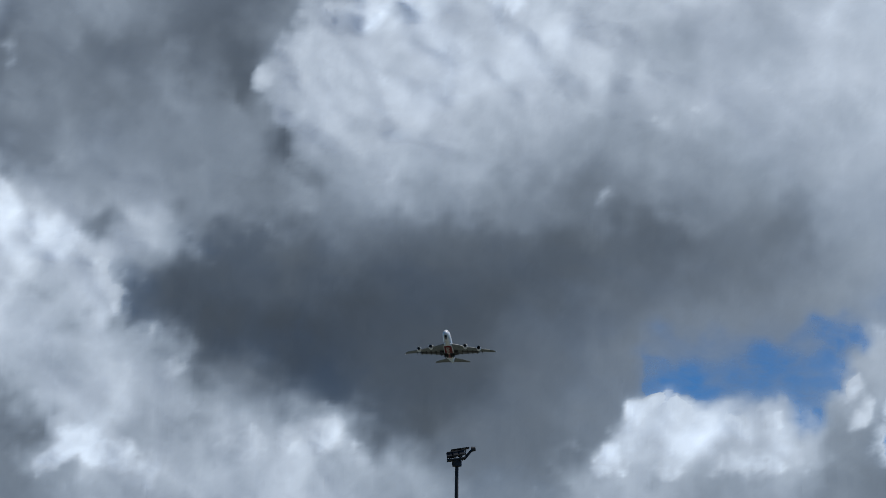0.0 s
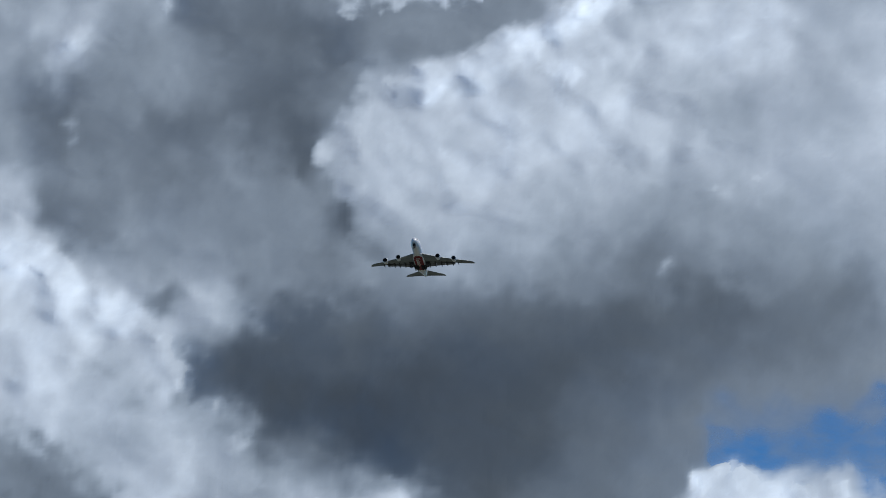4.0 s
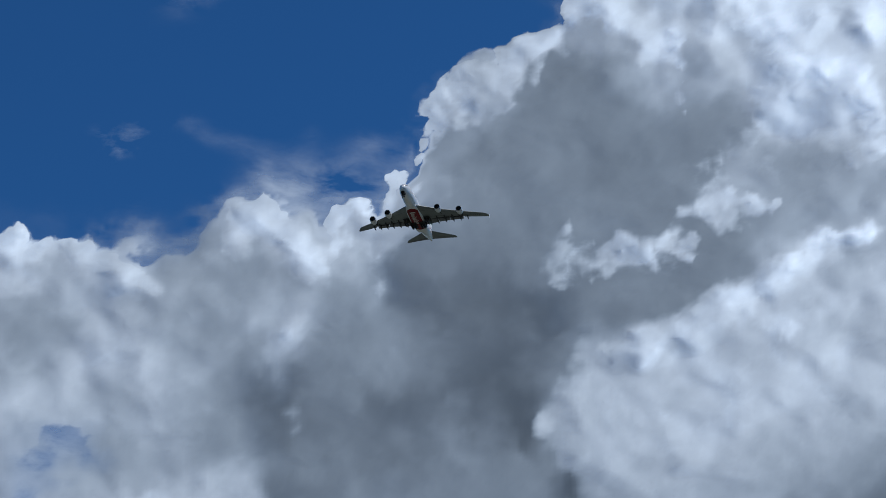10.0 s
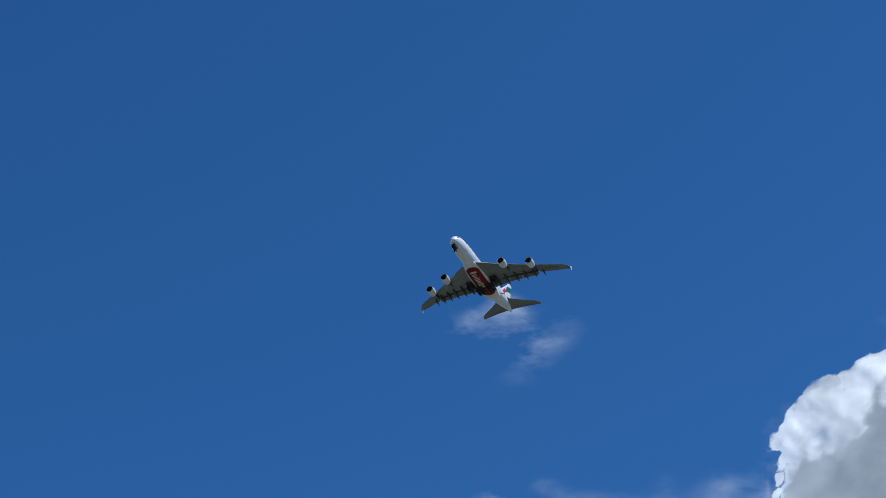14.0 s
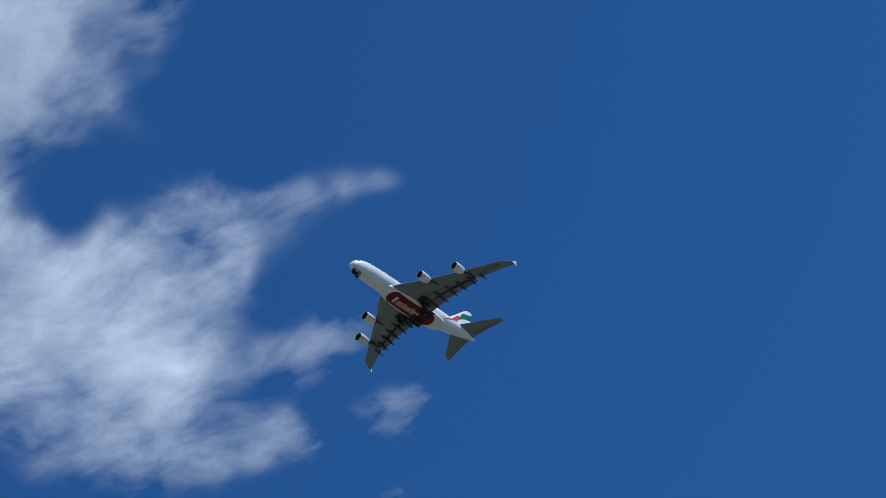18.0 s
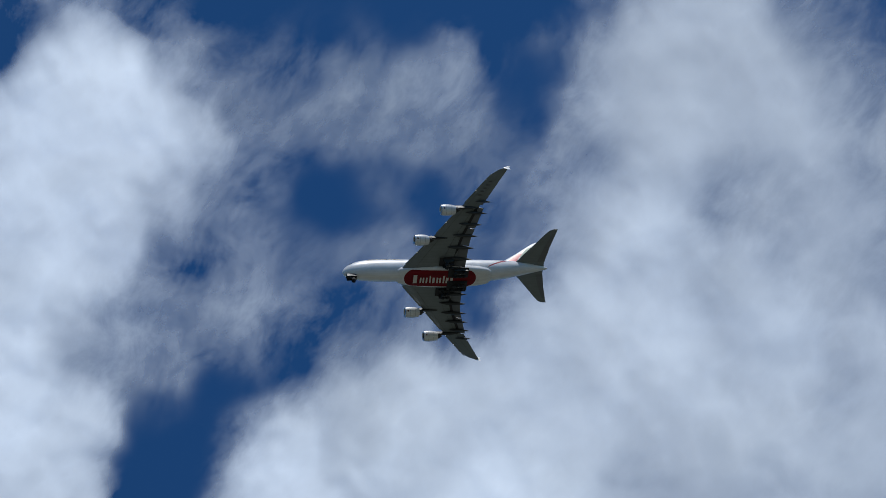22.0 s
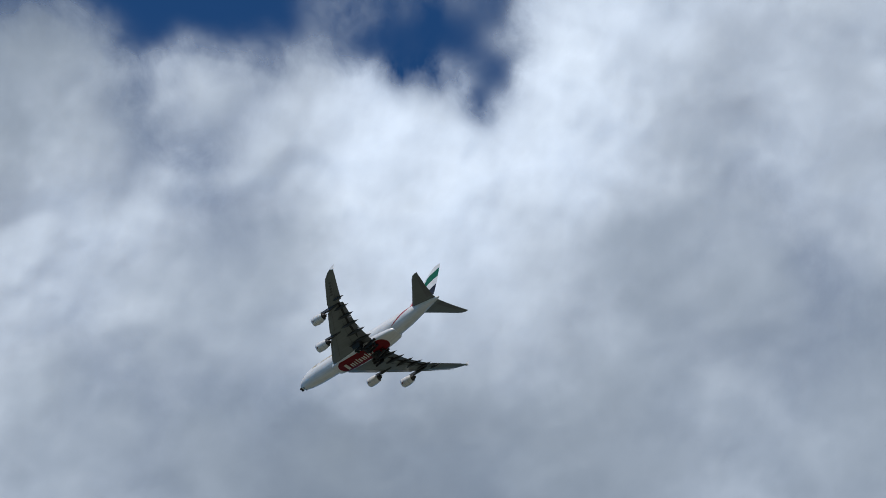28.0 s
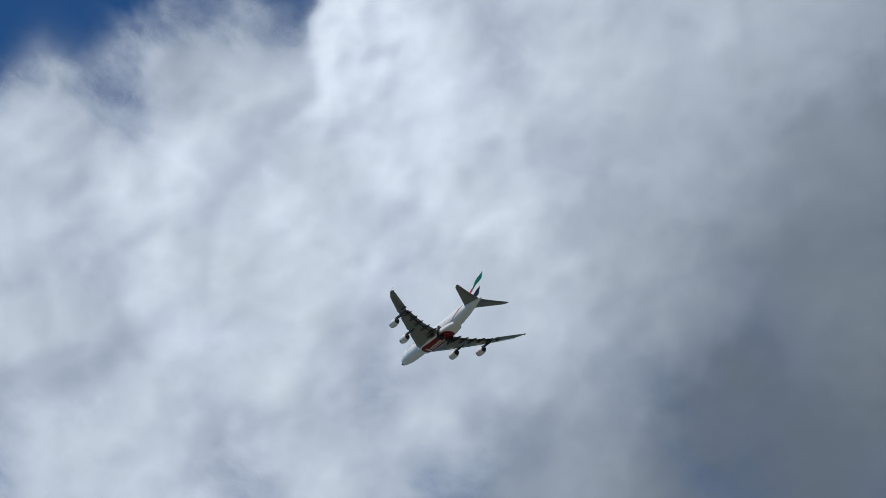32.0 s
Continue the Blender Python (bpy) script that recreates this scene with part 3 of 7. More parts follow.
puffs("torn_cloud/18.1", 0, [
    (-33.6, 44.4, 0.60, 172, 0.40), (-32.2, 44.0, 0.56, 172, 0.40), (-30.7, 43.9, 0.48, 170, 0.40),
    (-29.5, 44.0, 0.43, 168, 0.40), (-28.4, 44.0, 0.38, 166, 0.40), (-27.4, 43.9, 0.27, 164, 0.38),
    (-26.9, 43.8, 0.16, 160, 0.29), (-30.5, 43.2, 0.40, 165, 0.34), (-29.4, 43.2, 0.35, 162, 0.30),
    (-28.9, 42.5, 0.24, 158, 0.21), (-32.1, 43.2, 0.54, 170, 0.40), (-30.0, 42.6, 0.32, 160, 0.24)])
puffs("torn_cloud/18.1", 0, [
    (-32.7, 42.1, 0.48, 168, 0.34), (-32.2, 40.9, 0.35, 165, 0.37), (-31.4, 40.2, 0.32, 165, 0.40),
    (-30.7, 40.3, 0.27, 165, 0.40), (-29.9, 40.5, 0.24, 162, 0.38), (-29.3, 40.6, 0.19, 160, 0.34),
    (-32.2, 40.0, 0.24, 162, 0.34), (-32.5, 41.5, 0.32, 165, 0.34)])
puffs("torn_cloud/18.1", 0, [
    (-36.5, 39.2, 0.54, 168, 0.40), (-35.1, 38.8, 0.46, 167, 0.40), (-34.0, 38.5, 0.38, 165, 0.40),
    (-32.9, 38.6, 0.35, 165, 0.40), (-32.1, 38.5, 0.29, 163, 0.40), (-31.4, 38.3, 0.19, 160, 0.34),
    (-34.8, 38.1, 0.21, 160, 0.34), (-37.4, 38.5, 0.32, 162, 0.34), (-33.5, 39.3, 0.27, 160, 0.29),
    (-32.1, 39.1, 0.21, 160, 0.29)])
puffs("torn_cloud/18.2", 0, [
    (-29.6, 38.3, 0.43, 158, 0.50), (-28.9, 38.5, 0.48, 160, 0.65), (-28.3, 38.7, 0.43, 160, 0.65),
    (-27.8, 38.8, 0.32, 160, 0.50), (-28.7, 37.9, 0.38, 158, 0.50), (-30.0, 38.5, 0.32, 158, 0.40),
    (-30.1, 36.6, 0.35, 158, 0.50), (-29.6, 36.5, 0.48, 162, 0.80), (-29.1, 36.7, 0.35, 162, 0.75),
    (-30.7, 36.9, 0.29, 158, 0.45), (-32.4, 36.7, 0.38, 158, 0.40), (-36.3, 35.9, 0.51, 163, 0.65),
    (-35.8, 36.4, 0.43, 163, 0.65), (-35.4, 36.8, 0.29, 163, 0.50), (-36.3, 35.3, 0.35, 160, 0.50),
    (-30.3, 40.4, 0.51, 165, 0.60), (-29.3, 40.5, 0.43, 165, 0.60), (-28.4, 40.6, 0.36, 165, 0.60),
    (-27.5, 40.8, 0.28, 165, 0.55), (-26.7, 41.0, 0.20, 165, 0.50), (-32.1, 38.6, 0.46, 165, 0.55),
    (-31.5, 38.3, 0.32, 165, 0.50)])
puffs("storm_cloud/2", 0, [
    (-7.5, 13.8, 0.48, 172), (-7.9, 14.0, 0.32, 168), (4.2, 14.3, 0.19, 228), (1.6, 14.7, 0.80, 92),
    (3.3, 15.1, 0.80, 95), (5.0, 14.8, 0.80, 98), (6.5, 14.5, 0.67, 105), (3.0, 13.9, 0.94, 78), (1.1, 13.6, 0.80, 80),
    (5.5, 13.4, 0.80, 85)])
puffs("torn_cloud/18", 0, [
    (-38.3, 47.6, 1.49, 157, 0.21), (-38.4, 49.2, 1.22, 155, 0.19), (-36.4, 48.4, 0.95, 154, 0.17),
    (-34.5, 48.7, 0.81, 156, 0.28), (-33.4, 48.2, 0.54, 154, 0.22), (-36.1, 47.0, 0.68, 154, 0.26),
    (-34.8, 46.0, 0.49, 154, 0.19), (-38.6, 45.9, 0.95, 156, 0.28), (-35.0, 45.9, 0.41, 154, 0.15)])
puffs("torn_cloud/18", 0, [
    (-39.2, 42.6, 1.63, 172, 0.28), (-37.3, 43.2, 1.35, 170, 0.26), (-35.7, 43.5, 1.08, 167, 0.24),
    (-33.8, 43.8, 0.95, 167, 0.24), (-32.2, 43.4, 0.81, 163, 0.21), (-30.4, 43.6, 0.61, 161, 0.19),
    (-29.4, 43.9, 0.54, 161, 0.19), (-28.2, 43.8, 0.49, 160, 0.31), (-27.4, 43.9, 0.41, 158, 0.26),
    (-26.6, 43.6, 0.33, 156, 0.15), (-33.0, 44.7, 0.41, 156, 0.28), (-38.0, 41.1, 1.63, 175, 0.29),
    (-39.6, 39.9, 1.63, 174, 0.29), (-37.2, 39.9, 1.35, 174, 0.28), (-35.3, 41.3, 1.22, 172, 0.27)])
puffs("torn_cloud/18", 0, [
    (-34.0, 42.2, 1.08, 167, 0.24), (-32.6, 42.6, 0.81, 163, 0.19), (-33.5, 40.5, 0.95, 165, 0.22),
    (-32.2, 40.6, 0.68, 160, 0.31), (-31.0, 40.3, 0.61, 160, 0.31), (-29.9, 40.4, 0.54, 158, 0.29),
    (-29.0, 40.4, 0.33, 158, 0.24), (-36.3, 39.1, 0.81, 165, 0.20), (-35.0, 38.7, 0.68, 161, 0.31),
    (-33.6, 38.8, 0.68, 160, 0.28), (-32.3, 38.5, 0.54, 158, 0.24), (-31.4, 38.4, 0.30, 156, 0.22),
    (-37.4, 38.5, 0.54, 158, 0.24), (-40.1, 38.8, 0.81, 160, 0.24), (-35.2, 37.9, 0.41, 154, 0.17)])
puffs("torn_cloud/19", 0, [
    (-44.1, 49.4, 1.49, 165, 0.26), (-43.3, 51.6, 1.49, 159, 0.25), (-43.2, 47.4, 1.35, 166, 0.27),
    (-44.9, 45.4, 1.76, 172, 0.30), (-45.5, 42.5, 1.76, 172, 0.31), (-43.1, 42.1, 1.49, 172, 0.31),
    (-43.6, 43.8, 1.49, 172, 0.30)])
puffs("torn_cloud/21", 0, [
    (-43.8, 55.1, 1.63, 188, 0.90), (-41.0, 53.7, 1.76, 189, 0.92), (-37.6, 53.3, 1.22, 177, 0.72),
    (-48.0, 54.1, 1.08, 187, 0.70), (-45.3, 53.1, 1.76, 194, 0.95), (-42.2, 51.4, 1.63, 191, 0.95),
    (-50.8, 52.8, 1.22, 195, 0.80), (-48.4, 51.3, 1.63, 207, 0.95), (-52.7, 50.5, 1.35, 202, 0.90),
    (-56.2, 49.7, 1.49, 196, 0.90), (-60.2, 49.2, 1.76, 196, 0.95), (-61.2, 50.7, 1.08, 186, 0.70),
    (-51.2, 48.5, 1.90, 203, 0.97), (-46.1, 48.3, 1.76, 198, 0.95), (-42.4, 48.9, 1.49, 187, 0.90)])
puffs("torn_cloud/21", 0, [
    (-39.4, 49.7, 1.22, 181, 0.70), (-37.4, 50.7, 1.08, 177, 0.60), (-36.8, 49.3, 1.08, 178, 0.60),
    (-34.3, 49.4, 0.81, 170, 0.58), (-32.7, 49.5, 0.68, 170, 0.53), (-31.2, 50.0, 0.41, 170, 0.43),
    (-34.4, 47.9, 0.68, 170, 0.30), (-28.1, 50.1, 0.54, 176, 0.46), (-29.3, 50.0, 0.41, 172, 0.36),
    (-38.6, 47.9, 1.08, 180, 0.48), (-41.0, 46.8, 1.35, 188, 0.56), (-38.3, 46.8, 0.68, 177, 0.24),
    (-40.8, 44.9, 1.22, 187, 0.52), (-43.6, 45.5, 1.90, 196, 0.97)])
puffs("torn_cloud/21", 0, [
    (-55.3, 46.8, 2.03, 186, 0.98), (-49.9, 45.4, 2.17, 183, 0.98), (-45.6, 44.0, 1.63, 190, 0.98),
    (-60.2, 47.2, 1.63, 192, 0.98), (-40.0, 43.1, 1.35, 174, 0.30), (-37.6, 42.2, 1.49, 182, 0.37),
    (-35.0, 42.4, 1.49, 182, 0.37), (-34.0, 44.1, 0.95, 170, 0.21), (-35.8, 43.9, 0.81, 170, 0.19),
    (-39.8, 41.9, 1.35, 176, 0.37), (-36.0, 40.3, 1.35, 182, 0.40)])
puffs("torn_cloud/21", 0, [
    (-52.0, 57.0, 0.81, 188, 0.56), (-55.4, 56.8, 1.22, 180, 0.39), (-58.5, 57.8, 1.22, 178, 0.36),
    (-59.2, 56.6, 0.54, 184, 0.43), (-56.5, 55.6, 0.95, 180, 0.38), (-52.4, 55.9, 0.81, 180, 0.38),
    (-59.1, 53.7, 1.22, 184, 0.43), (-54.2, 54.3, 0.81, 180, 0.38), (-57.7, 52.7, 0.81, 180, 0.38),
    (-53.3, 52.3, 0.68, 187, 0.48), (-60.9, 52.6, 0.81, 184, 0.47), (-46.9, 55.8, 0.81, 175, 0.30)])
puffs("cloud_deck/23", 0, [
    (-64.2, 50.1, 1.08, 206, 0.90), (-65.9, 49.1, 1.22, 206, 0.92), (-63.8, 48.4, 1.35, 208, 0.95),
    (-61.5, 50.5, 0.95, 188, 0.80), (-61.0, 49.1, 1.35, 196, 0.95), (-58.2, 49.7, 1.22, 192, 0.90)])
puffs("cloud_deck/26", 0, [
    (-101.4, 48.3, 1.49, 190, 0.98), (-97.6, 47.5, 1.49, 196, 0.98), (-94.9, 46.5, 1.35, 202, 0.98),
    (-92.7, 47.7, 1.08, 200, 0.98), (-91.9, 46.5, 1.22, 200, 0.98), (-90.2, 45.9, 1.22, 196, 0.98),
    (-88.6, 46.5, 0.81, 200, 0.95), (-91.6, 45.1, 1.49, 191, 0.98), (-95.1, 48.5, 1.08, 201, 0.98),
    (-98.9, 49.5, 1.49, 190, 0.98)])
puffs("cloud_deck/23", 0, [
    (-81.5, 60.2, 1.76, 228, 0.95), (-82.9, 61.7, 1.35, 204, 0.80), (-84.0, 58.0, 1.63, 225, 0.95),
    (-78.9, 58.5, 1.49, 222, 0.92), (-76.1, 60.0, 1.22, 215, 0.85), (-70.1, 59.3, 1.63, 213, 0.95),
    (-66.2, 59.3, 1.49, 213, 0.95), (-67.8, 57.9, 1.63, 219, 0.95), (-64.3, 57.5, 1.22, 208, 0.82),
    (-62.4, 57.1, 0.95, 204, 0.56), (-60.9, 57.3, 0.68, 192, 0.45), (-64.4, 56.1, 1.08, 204, 0.65),
    (-71.4, 57.4, 1.49, 215, 0.95), (-74.3, 58.3, 1.08, 208, 0.80)])
puffs("cloud_deck/23", 0, [
    (-82.8, 56.0, 1.22, 207, 0.75), (-80.1, 55.5, 1.08, 206, 0.72), (-78.2, 54.1, 1.08, 193, 0.63),
    (-74.6, 55.3, 1.22, 205, 0.78), (-71.6, 55.3, 1.49, 210, 0.90), (-73.9, 53.8, 1.49, 213, 0.97),
    (-74.3, 51.9, 1.49, 213, 0.97), (-76.5, 50.9, 1.49, 208, 0.95), (-73.1, 50.2, 1.08, 200, 0.85),
    (-70.7, 53.4, 0.81, 197, 0.62), (-72.0, 52.0, 0.81, 204, 0.80), (-78.6, 51.2, 0.68, 191, 0.57)])
puffs("cloud_deck/23", 0, [
    (-69.9, 61.3, 0.95, 193, 0.67), (-76.0, 61.9, 1.08, 189, 0.67), (-80.0, 62.6, 1.08, 189, 0.70),
    (-63.0, 59.6, 1.22, 189, 0.45), (-59.6, 58.6, 0.95, 176, 0.36), (-68.3, 52.6, 0.81, 183, 0.39),
    (-65.0, 53.9, 1.22, 191, 0.57), (-67.5, 54.6, 1.08, 198, 0.69), (-62.7, 53.7, 1.08, 191, 0.45),
    (-84.8, 54.3, 0.68, 191, 0.34), (-80.9, 54.3, 0.54, 191, 0.34), (-66.6, 53.1, 0.81, 186, 0.40),
    (-85.7, 52.4, 0.68, 179, 0.29)])
puffs("cloud_deck/25", 0, [
    (-103.8, 60.0, 1.76, 203, 0.97), (-99.6, 60.8, 1.63, 207, 0.97), (-94.3, 60.1, 1.63, 199, 1.00),
    (-97.5, 58.5, 1.76, 201, 1.00), (-106.5, 58.1, 1.49, 206, 0.92), (-102.8, 57.3, 1.76, 203, 1.00),
    (-109.1, 58.8, 0.81, 206, 0.68), (-109.7, 60.1, 0.81, 208, 0.58), (-111.1, 60.6, 0.54, 204, 0.40),
    (-107.8, 60.8, 0.81, 204, 0.60), (-108.2, 56.4, 1.22, 202, 0.85), (-109.8, 54.8, 1.22, 211, 0.90),
    (-105.4, 54.8, 1.63, 211, 1.00), (-110.8, 53.1, 1.22, 207, 0.85), (-107.7, 53.2, 1.49, 206, 1.00)])
puffs("cloud_deck/25", 0, [
    (-109.8, 51.2, 1.76, 216, 1.00), (-105.1, 52.1, 1.63, 190, 1.00), (-100.7, 54.9, 1.63, 201, 1.00),
    (-95.3, 57.2, 1.63, 211, 1.00), (-91.1, 58.1, 1.63, 213, 1.00), (-86.8, 58.7, 1.49, 219, 1.00),
    (-82.8, 58.5, 1.22, 213, 0.90), (-96.0, 54.8, 1.49, 198, 1.00), (-100.0, 52.4, 1.63, 187, 1.00),
    (-96.8, 51.9, 1.49, 192, 1.00), (-92.9, 53.4, 1.22, 199, 0.95), (-101.8, 50.3, 1.49, 196, 1.00),
    (-97.6, 50.0, 1.35, 197, 1.00), (-91.1, 55.1, 1.35, 199, 0.95), (-88.1, 56.3, 1.35, 206, 0.90)])
puffs("cloud_deck/25", 0, [
    (-84.1, 56.6, 1.22, 204, 0.74), (-87.5, 54.5, 1.08, 190, 0.68), (-83.7, 55.1, 0.81, 193, 0.58),
    (-86.0, 53.2, 0.81, 188, 0.48), (-87.3, 52.8, 0.54, 188, 0.40), (-78.3, 57.3, 1.22, 207, 0.78),
    (-75.1, 57.0, 1.08, 208, 0.80), (-77.0, 55.7, 1.08, 201, 0.74), (-80.0, 55.8, 1.08, 199, 0.68),
    (-75.8, 54.4, 1.08, 196, 0.80), (-81.2, 57.0, 0.95, 205, 0.70), (-79.1, 54.5, 0.81, 183, 0.52),
    (-77.4, 52.3, 1.08, 204, 0.85), (-79.0, 51.0, 0.95, 198, 0.74), (-79.5, 49.6, 0.68, 193, 0.70),
    (-80.1, 48.3, 0.68, 198, 0.80), (-81.9, 47.3, 0.81, 204, 0.90), (-80.3, 47.2, 0.95, 208, 0.95)])
puffs("cloud_deck/25", 0, [
    (-81.9, 54.0, 0.81, 191, 0.48)])
puffs("cloud_deck/26", 0, [
    (-118.7, 51.8, 1.49, 226, 0.97), (-119.7, 53.0, 0.81, 214, 0.80), (-115.7, 51.3, 1.49, 223, 1.00),
    (-112.5, 51.3, 1.49, 217, 1.00), (-109.6, 51.7, 1.49, 211, 1.00), (-116.7, 49.7, 1.63, 217, 1.00),
    (-112.6, 49.6, 1.63, 204, 1.00), (-117.6, 48.1, 1.76, 208, 1.00), (-113.6, 48.0, 1.63, 196, 1.00),
    (-108.4, 49.8, 1.63, 186, 1.00), (-109.2, 55.0, 0.95, 218, 0.90), (-110.4, 54.3, 0.68, 212, 0.80),
    (-109.4, 53.5, 1.08, 212, 0.95), (-107.6, 55.8, 1.08, 211, 0.95), (-105.8, 57.5, 1.49, 211, 1.00),
    (-108.8, 57.9, 0.81, 202, 0.68), (-110.2, 58.8, 0.81, 206, 0.66), (-106.5, 58.9, 1.22, 206, 0.90)])
puffs("cloud_deck/26", 0, [
    (-105.3, 54.6, 1.49, 207, 1.00), (-119.1, 49.7, 1.63, 217, 1.00)])
puffs("cloud_deck/26", 0, [
    (-119.4, 58.5, 1.49, 179, 0.67), (-115.8, 58.3, 1.22, 179, 0.62), (-117.0, 56.7, 1.08, 177, 0.57),
    (-114.6, 56.7, 0.95, 175, 0.51), (-119.0, 54.9, 0.95, 183, 0.57), (-116.2, 54.7, 0.81, 177, 0.46),
    (-113.4, 55.6, 0.81, 177, 0.46), (-113.0, 53.6, 0.68, 181, 0.52), (-119.6, 56.2, 0.81, 177, 0.46),
    (-112.3, 57.5, 0.68, 177, 0.46)])
puffs("cloud_deck/26", 0, [
    (-105.9, 46.5, 1.63, 173, 0.93), (-113.7, 46.9, 1.63, 187, 0.93), (-100.2, 45.7, 1.63, 173, 0.93),
    (-94.6, 44.9, 1.63, 182, 0.93)])
puffs("cloud_tower/25", 0, [
    (-90.9, 52.0, 0.76, 222, 0.97), (-92.6, 51.1, 0.89, 223, 0.98), (-91.8, 50.2, 0.89, 223, 0.98),
    (-93.6, 49.9, 0.89, 225, 0.98), (-90.1, 51.9, 0.51, 224, 0.95), (-89.3, 52.2, 0.38, 218, 0.90),
    (-94.7, 49.2, 0.76, 223, 0.98), (-90.7, 50.9, 0.57, 219, 0.95), (-86.4, 47.9, 0.33, 214, 0.90),
    (-91.0, 49.5, 0.54, 219, 0.95)])
puffs("cloud_tower/26", 0, [
    (-90.5, 52.9, 0.68, 220, 0.97), (-90.4, 51.7, 0.68, 219, 0.98), (-91.3, 50.6, 0.68, 219, 0.98),
    (-92.4, 49.6, 0.68, 219, 0.98), (-94.5, 49.3, 0.46, 227, 0.95), (-89.5, 52.1, 0.41, 216, 0.90)])
puffs("cloud_tower/24", 0, [
    (-69.1, 46.8, 1.22, 209, 0.98), (-70.7, 46.3, 1.08, 209, 0.98), (-72.3, 46.3, 0.81, 209, 0.97),
    (-70.0, 45.5, 1.22, 212, 0.98), (-74.1, 46.5, 0.54, 193, 0.90)])
puffs("cloud_deck#2/31", 0, [
    (-141.6, 46.2, 0.49, 206), (-142.1, 45.0, 0.54, 206), (-142.5, 43.8, 0.46, 204), (-142.7, 42.9, 0.35, 204),
    (-142.9, 43.5, 0.27, 204), (-141.9, 43.9, 0.60, 202), (-141.4, 42.7, 0.68, 200), (-142.5, 42.1, 0.54, 200),
    (-143.0, 41.3, 0.49, 199), (-141.2, 45.1, 0.60, 204), (-141.0, 46.4, 0.60, 204)])
puffs("torn_cloud/21.0", 0, [
    (-34.2, 50.2, 1.07, 168, 0.40), (-33.6, 48.8, 0.80, 172, 0.35), (-37.4, 48.0, 1.21, 176, 0.32),
    (-33.1, 50.6, 0.67, 170, 0.35), (-30.9, 49.9, 0.48, 170, 0.40), (-56.3, 57.5, 1.47, 165, 0.39),
    (-53.3, 56.1, 1.21, 168, 0.38), (-58.1, 55.1, 1.07, 165, 0.32), (-60.5, 52.3, 0.94, 165, 0.30),
    (-55.7, 53.7, 0.94, 165, 0.30), (-48.5, 56.5, 0.67, 160, 0.32)])
puffs("cloud_deck/24", 0, [
    (-84.4, 53.8, 0.80, 186, 0.55), (-86.5, 53.0, 0.74, 183, 0.55), (-87.7, 53.6, 0.80, 190, 0.80),
    (-89.5, 53.8, 0.80, 192, 0.90), (-90.7, 52.7, 0.64, 226, 0.97), (-89.5, 52.0, 0.43, 222, 0.95),
    (-91.8, 51.7, 0.75, 224, 0.97), (-90.2, 51.0, 0.43, 206, 0.92), (-74.7, 48.4, 1.21, 189, 0.97),
    (-77.1, 48.7, 1.07, 191, 0.97), (-73.5, 47.5, 0.80, 199, 0.95), (-79.1, 48.2, 0.80, 206, 0.97),
    (-73.6, 50.1, 1.07, 187, 0.95), (-78.7, 51.0, 0.59, 187, 0.80)])
holes(0, [
    (5.1, 10.3, 0.24, 0.30), (5.8, 10.2, 0.43, 0.30), (6.8, 10.2, 0.49, 0.30), (7.8, 10.3, 0.54, 0.30),
    (8.7, 10.0, 0.57, 0.30), (9.4, 10.6, 0.35, 0.30), (10.4, 11.0, 0.30, 0.35), (8.7, 9.4, 0.30, 0.35)])
holes(0, [
    (-38.0, 45.1, 0.68, 0.80), (-35.7, 44.5, 0.49, 0.50), (-37.0, 45.4, 0.68, 0.70), (-31.8, 41.4, 0.54, 0.70),
    (-32.6, 41.1, 0.33, 0.50), (-30.6, 39.2, 0.54, 0.50), (-34.5, 47.6, 0.41, 0.30), (-29.4, 42.1, 0.81, 0.90),
    (-31.5, 44.6, 0.41, 0.70), (-27.5, 42.1, 1.08, 0.97), (-34.6, 45.2, 0.54, 0.70), (-33.2, 46.5, 0.81, 0.90)])
holes(0, [
    (-48.9, 55.8, 0.81, 0.49), (-50.8, 55.2, 0.54, 0.40), (-56.4, 54.6, 0.54, 0.35), (-59.7, 55.4, 0.68, 0.40),
    (-57.3, 54.2, 0.41, 0.35), (-55.8, 51.9, 0.81, 0.46), (-53.6, 51.8, 0.54, 0.40), (-57.1, 51.4, 0.54, 0.40),
    (-33.1, 51.1, 1.22, 0.87), (-31.9, 47.6, 1.49, 0.89), (-36.5, 45.5, 0.95, 0.87), (-38.2, 45.0, 0.81, 0.83),
    (-34.0, 45.8, 0.95, 0.87), (-35.3, 51.4, 0.54, 0.44), (-61.3, 51.7, 0.41, 0.29)])
holes(0, [
    (-82.0, 53.0, 1.10, 0.72), (-83.6, 52.0, 0.90, 0.72), (-80.2, 53.7, 0.54, 0.60), (-85.0, 53.5, 0.54, 0.52),
    (-68.8, 51.0, 1.08, 0.88), (-68.8, 52.2, 0.68, 0.60), (-69.9, 50.0, 0.95, 0.88), (-66.4, 51.9, 0.54, 0.52),
    (-72.7, 61.0, 0.68, 0.51), (-73.9, 60.5, 0.41, 0.34), (-59.9, 55.6, 0.68, 0.42), (-63.1, 58.6, 0.27, 0.22),
    (-58.2, 58.5, 0.47, 0.34), (-62.6, 51.6, 0.54, 0.39), (-61.5, 55.6, 0.41, 0.39)])
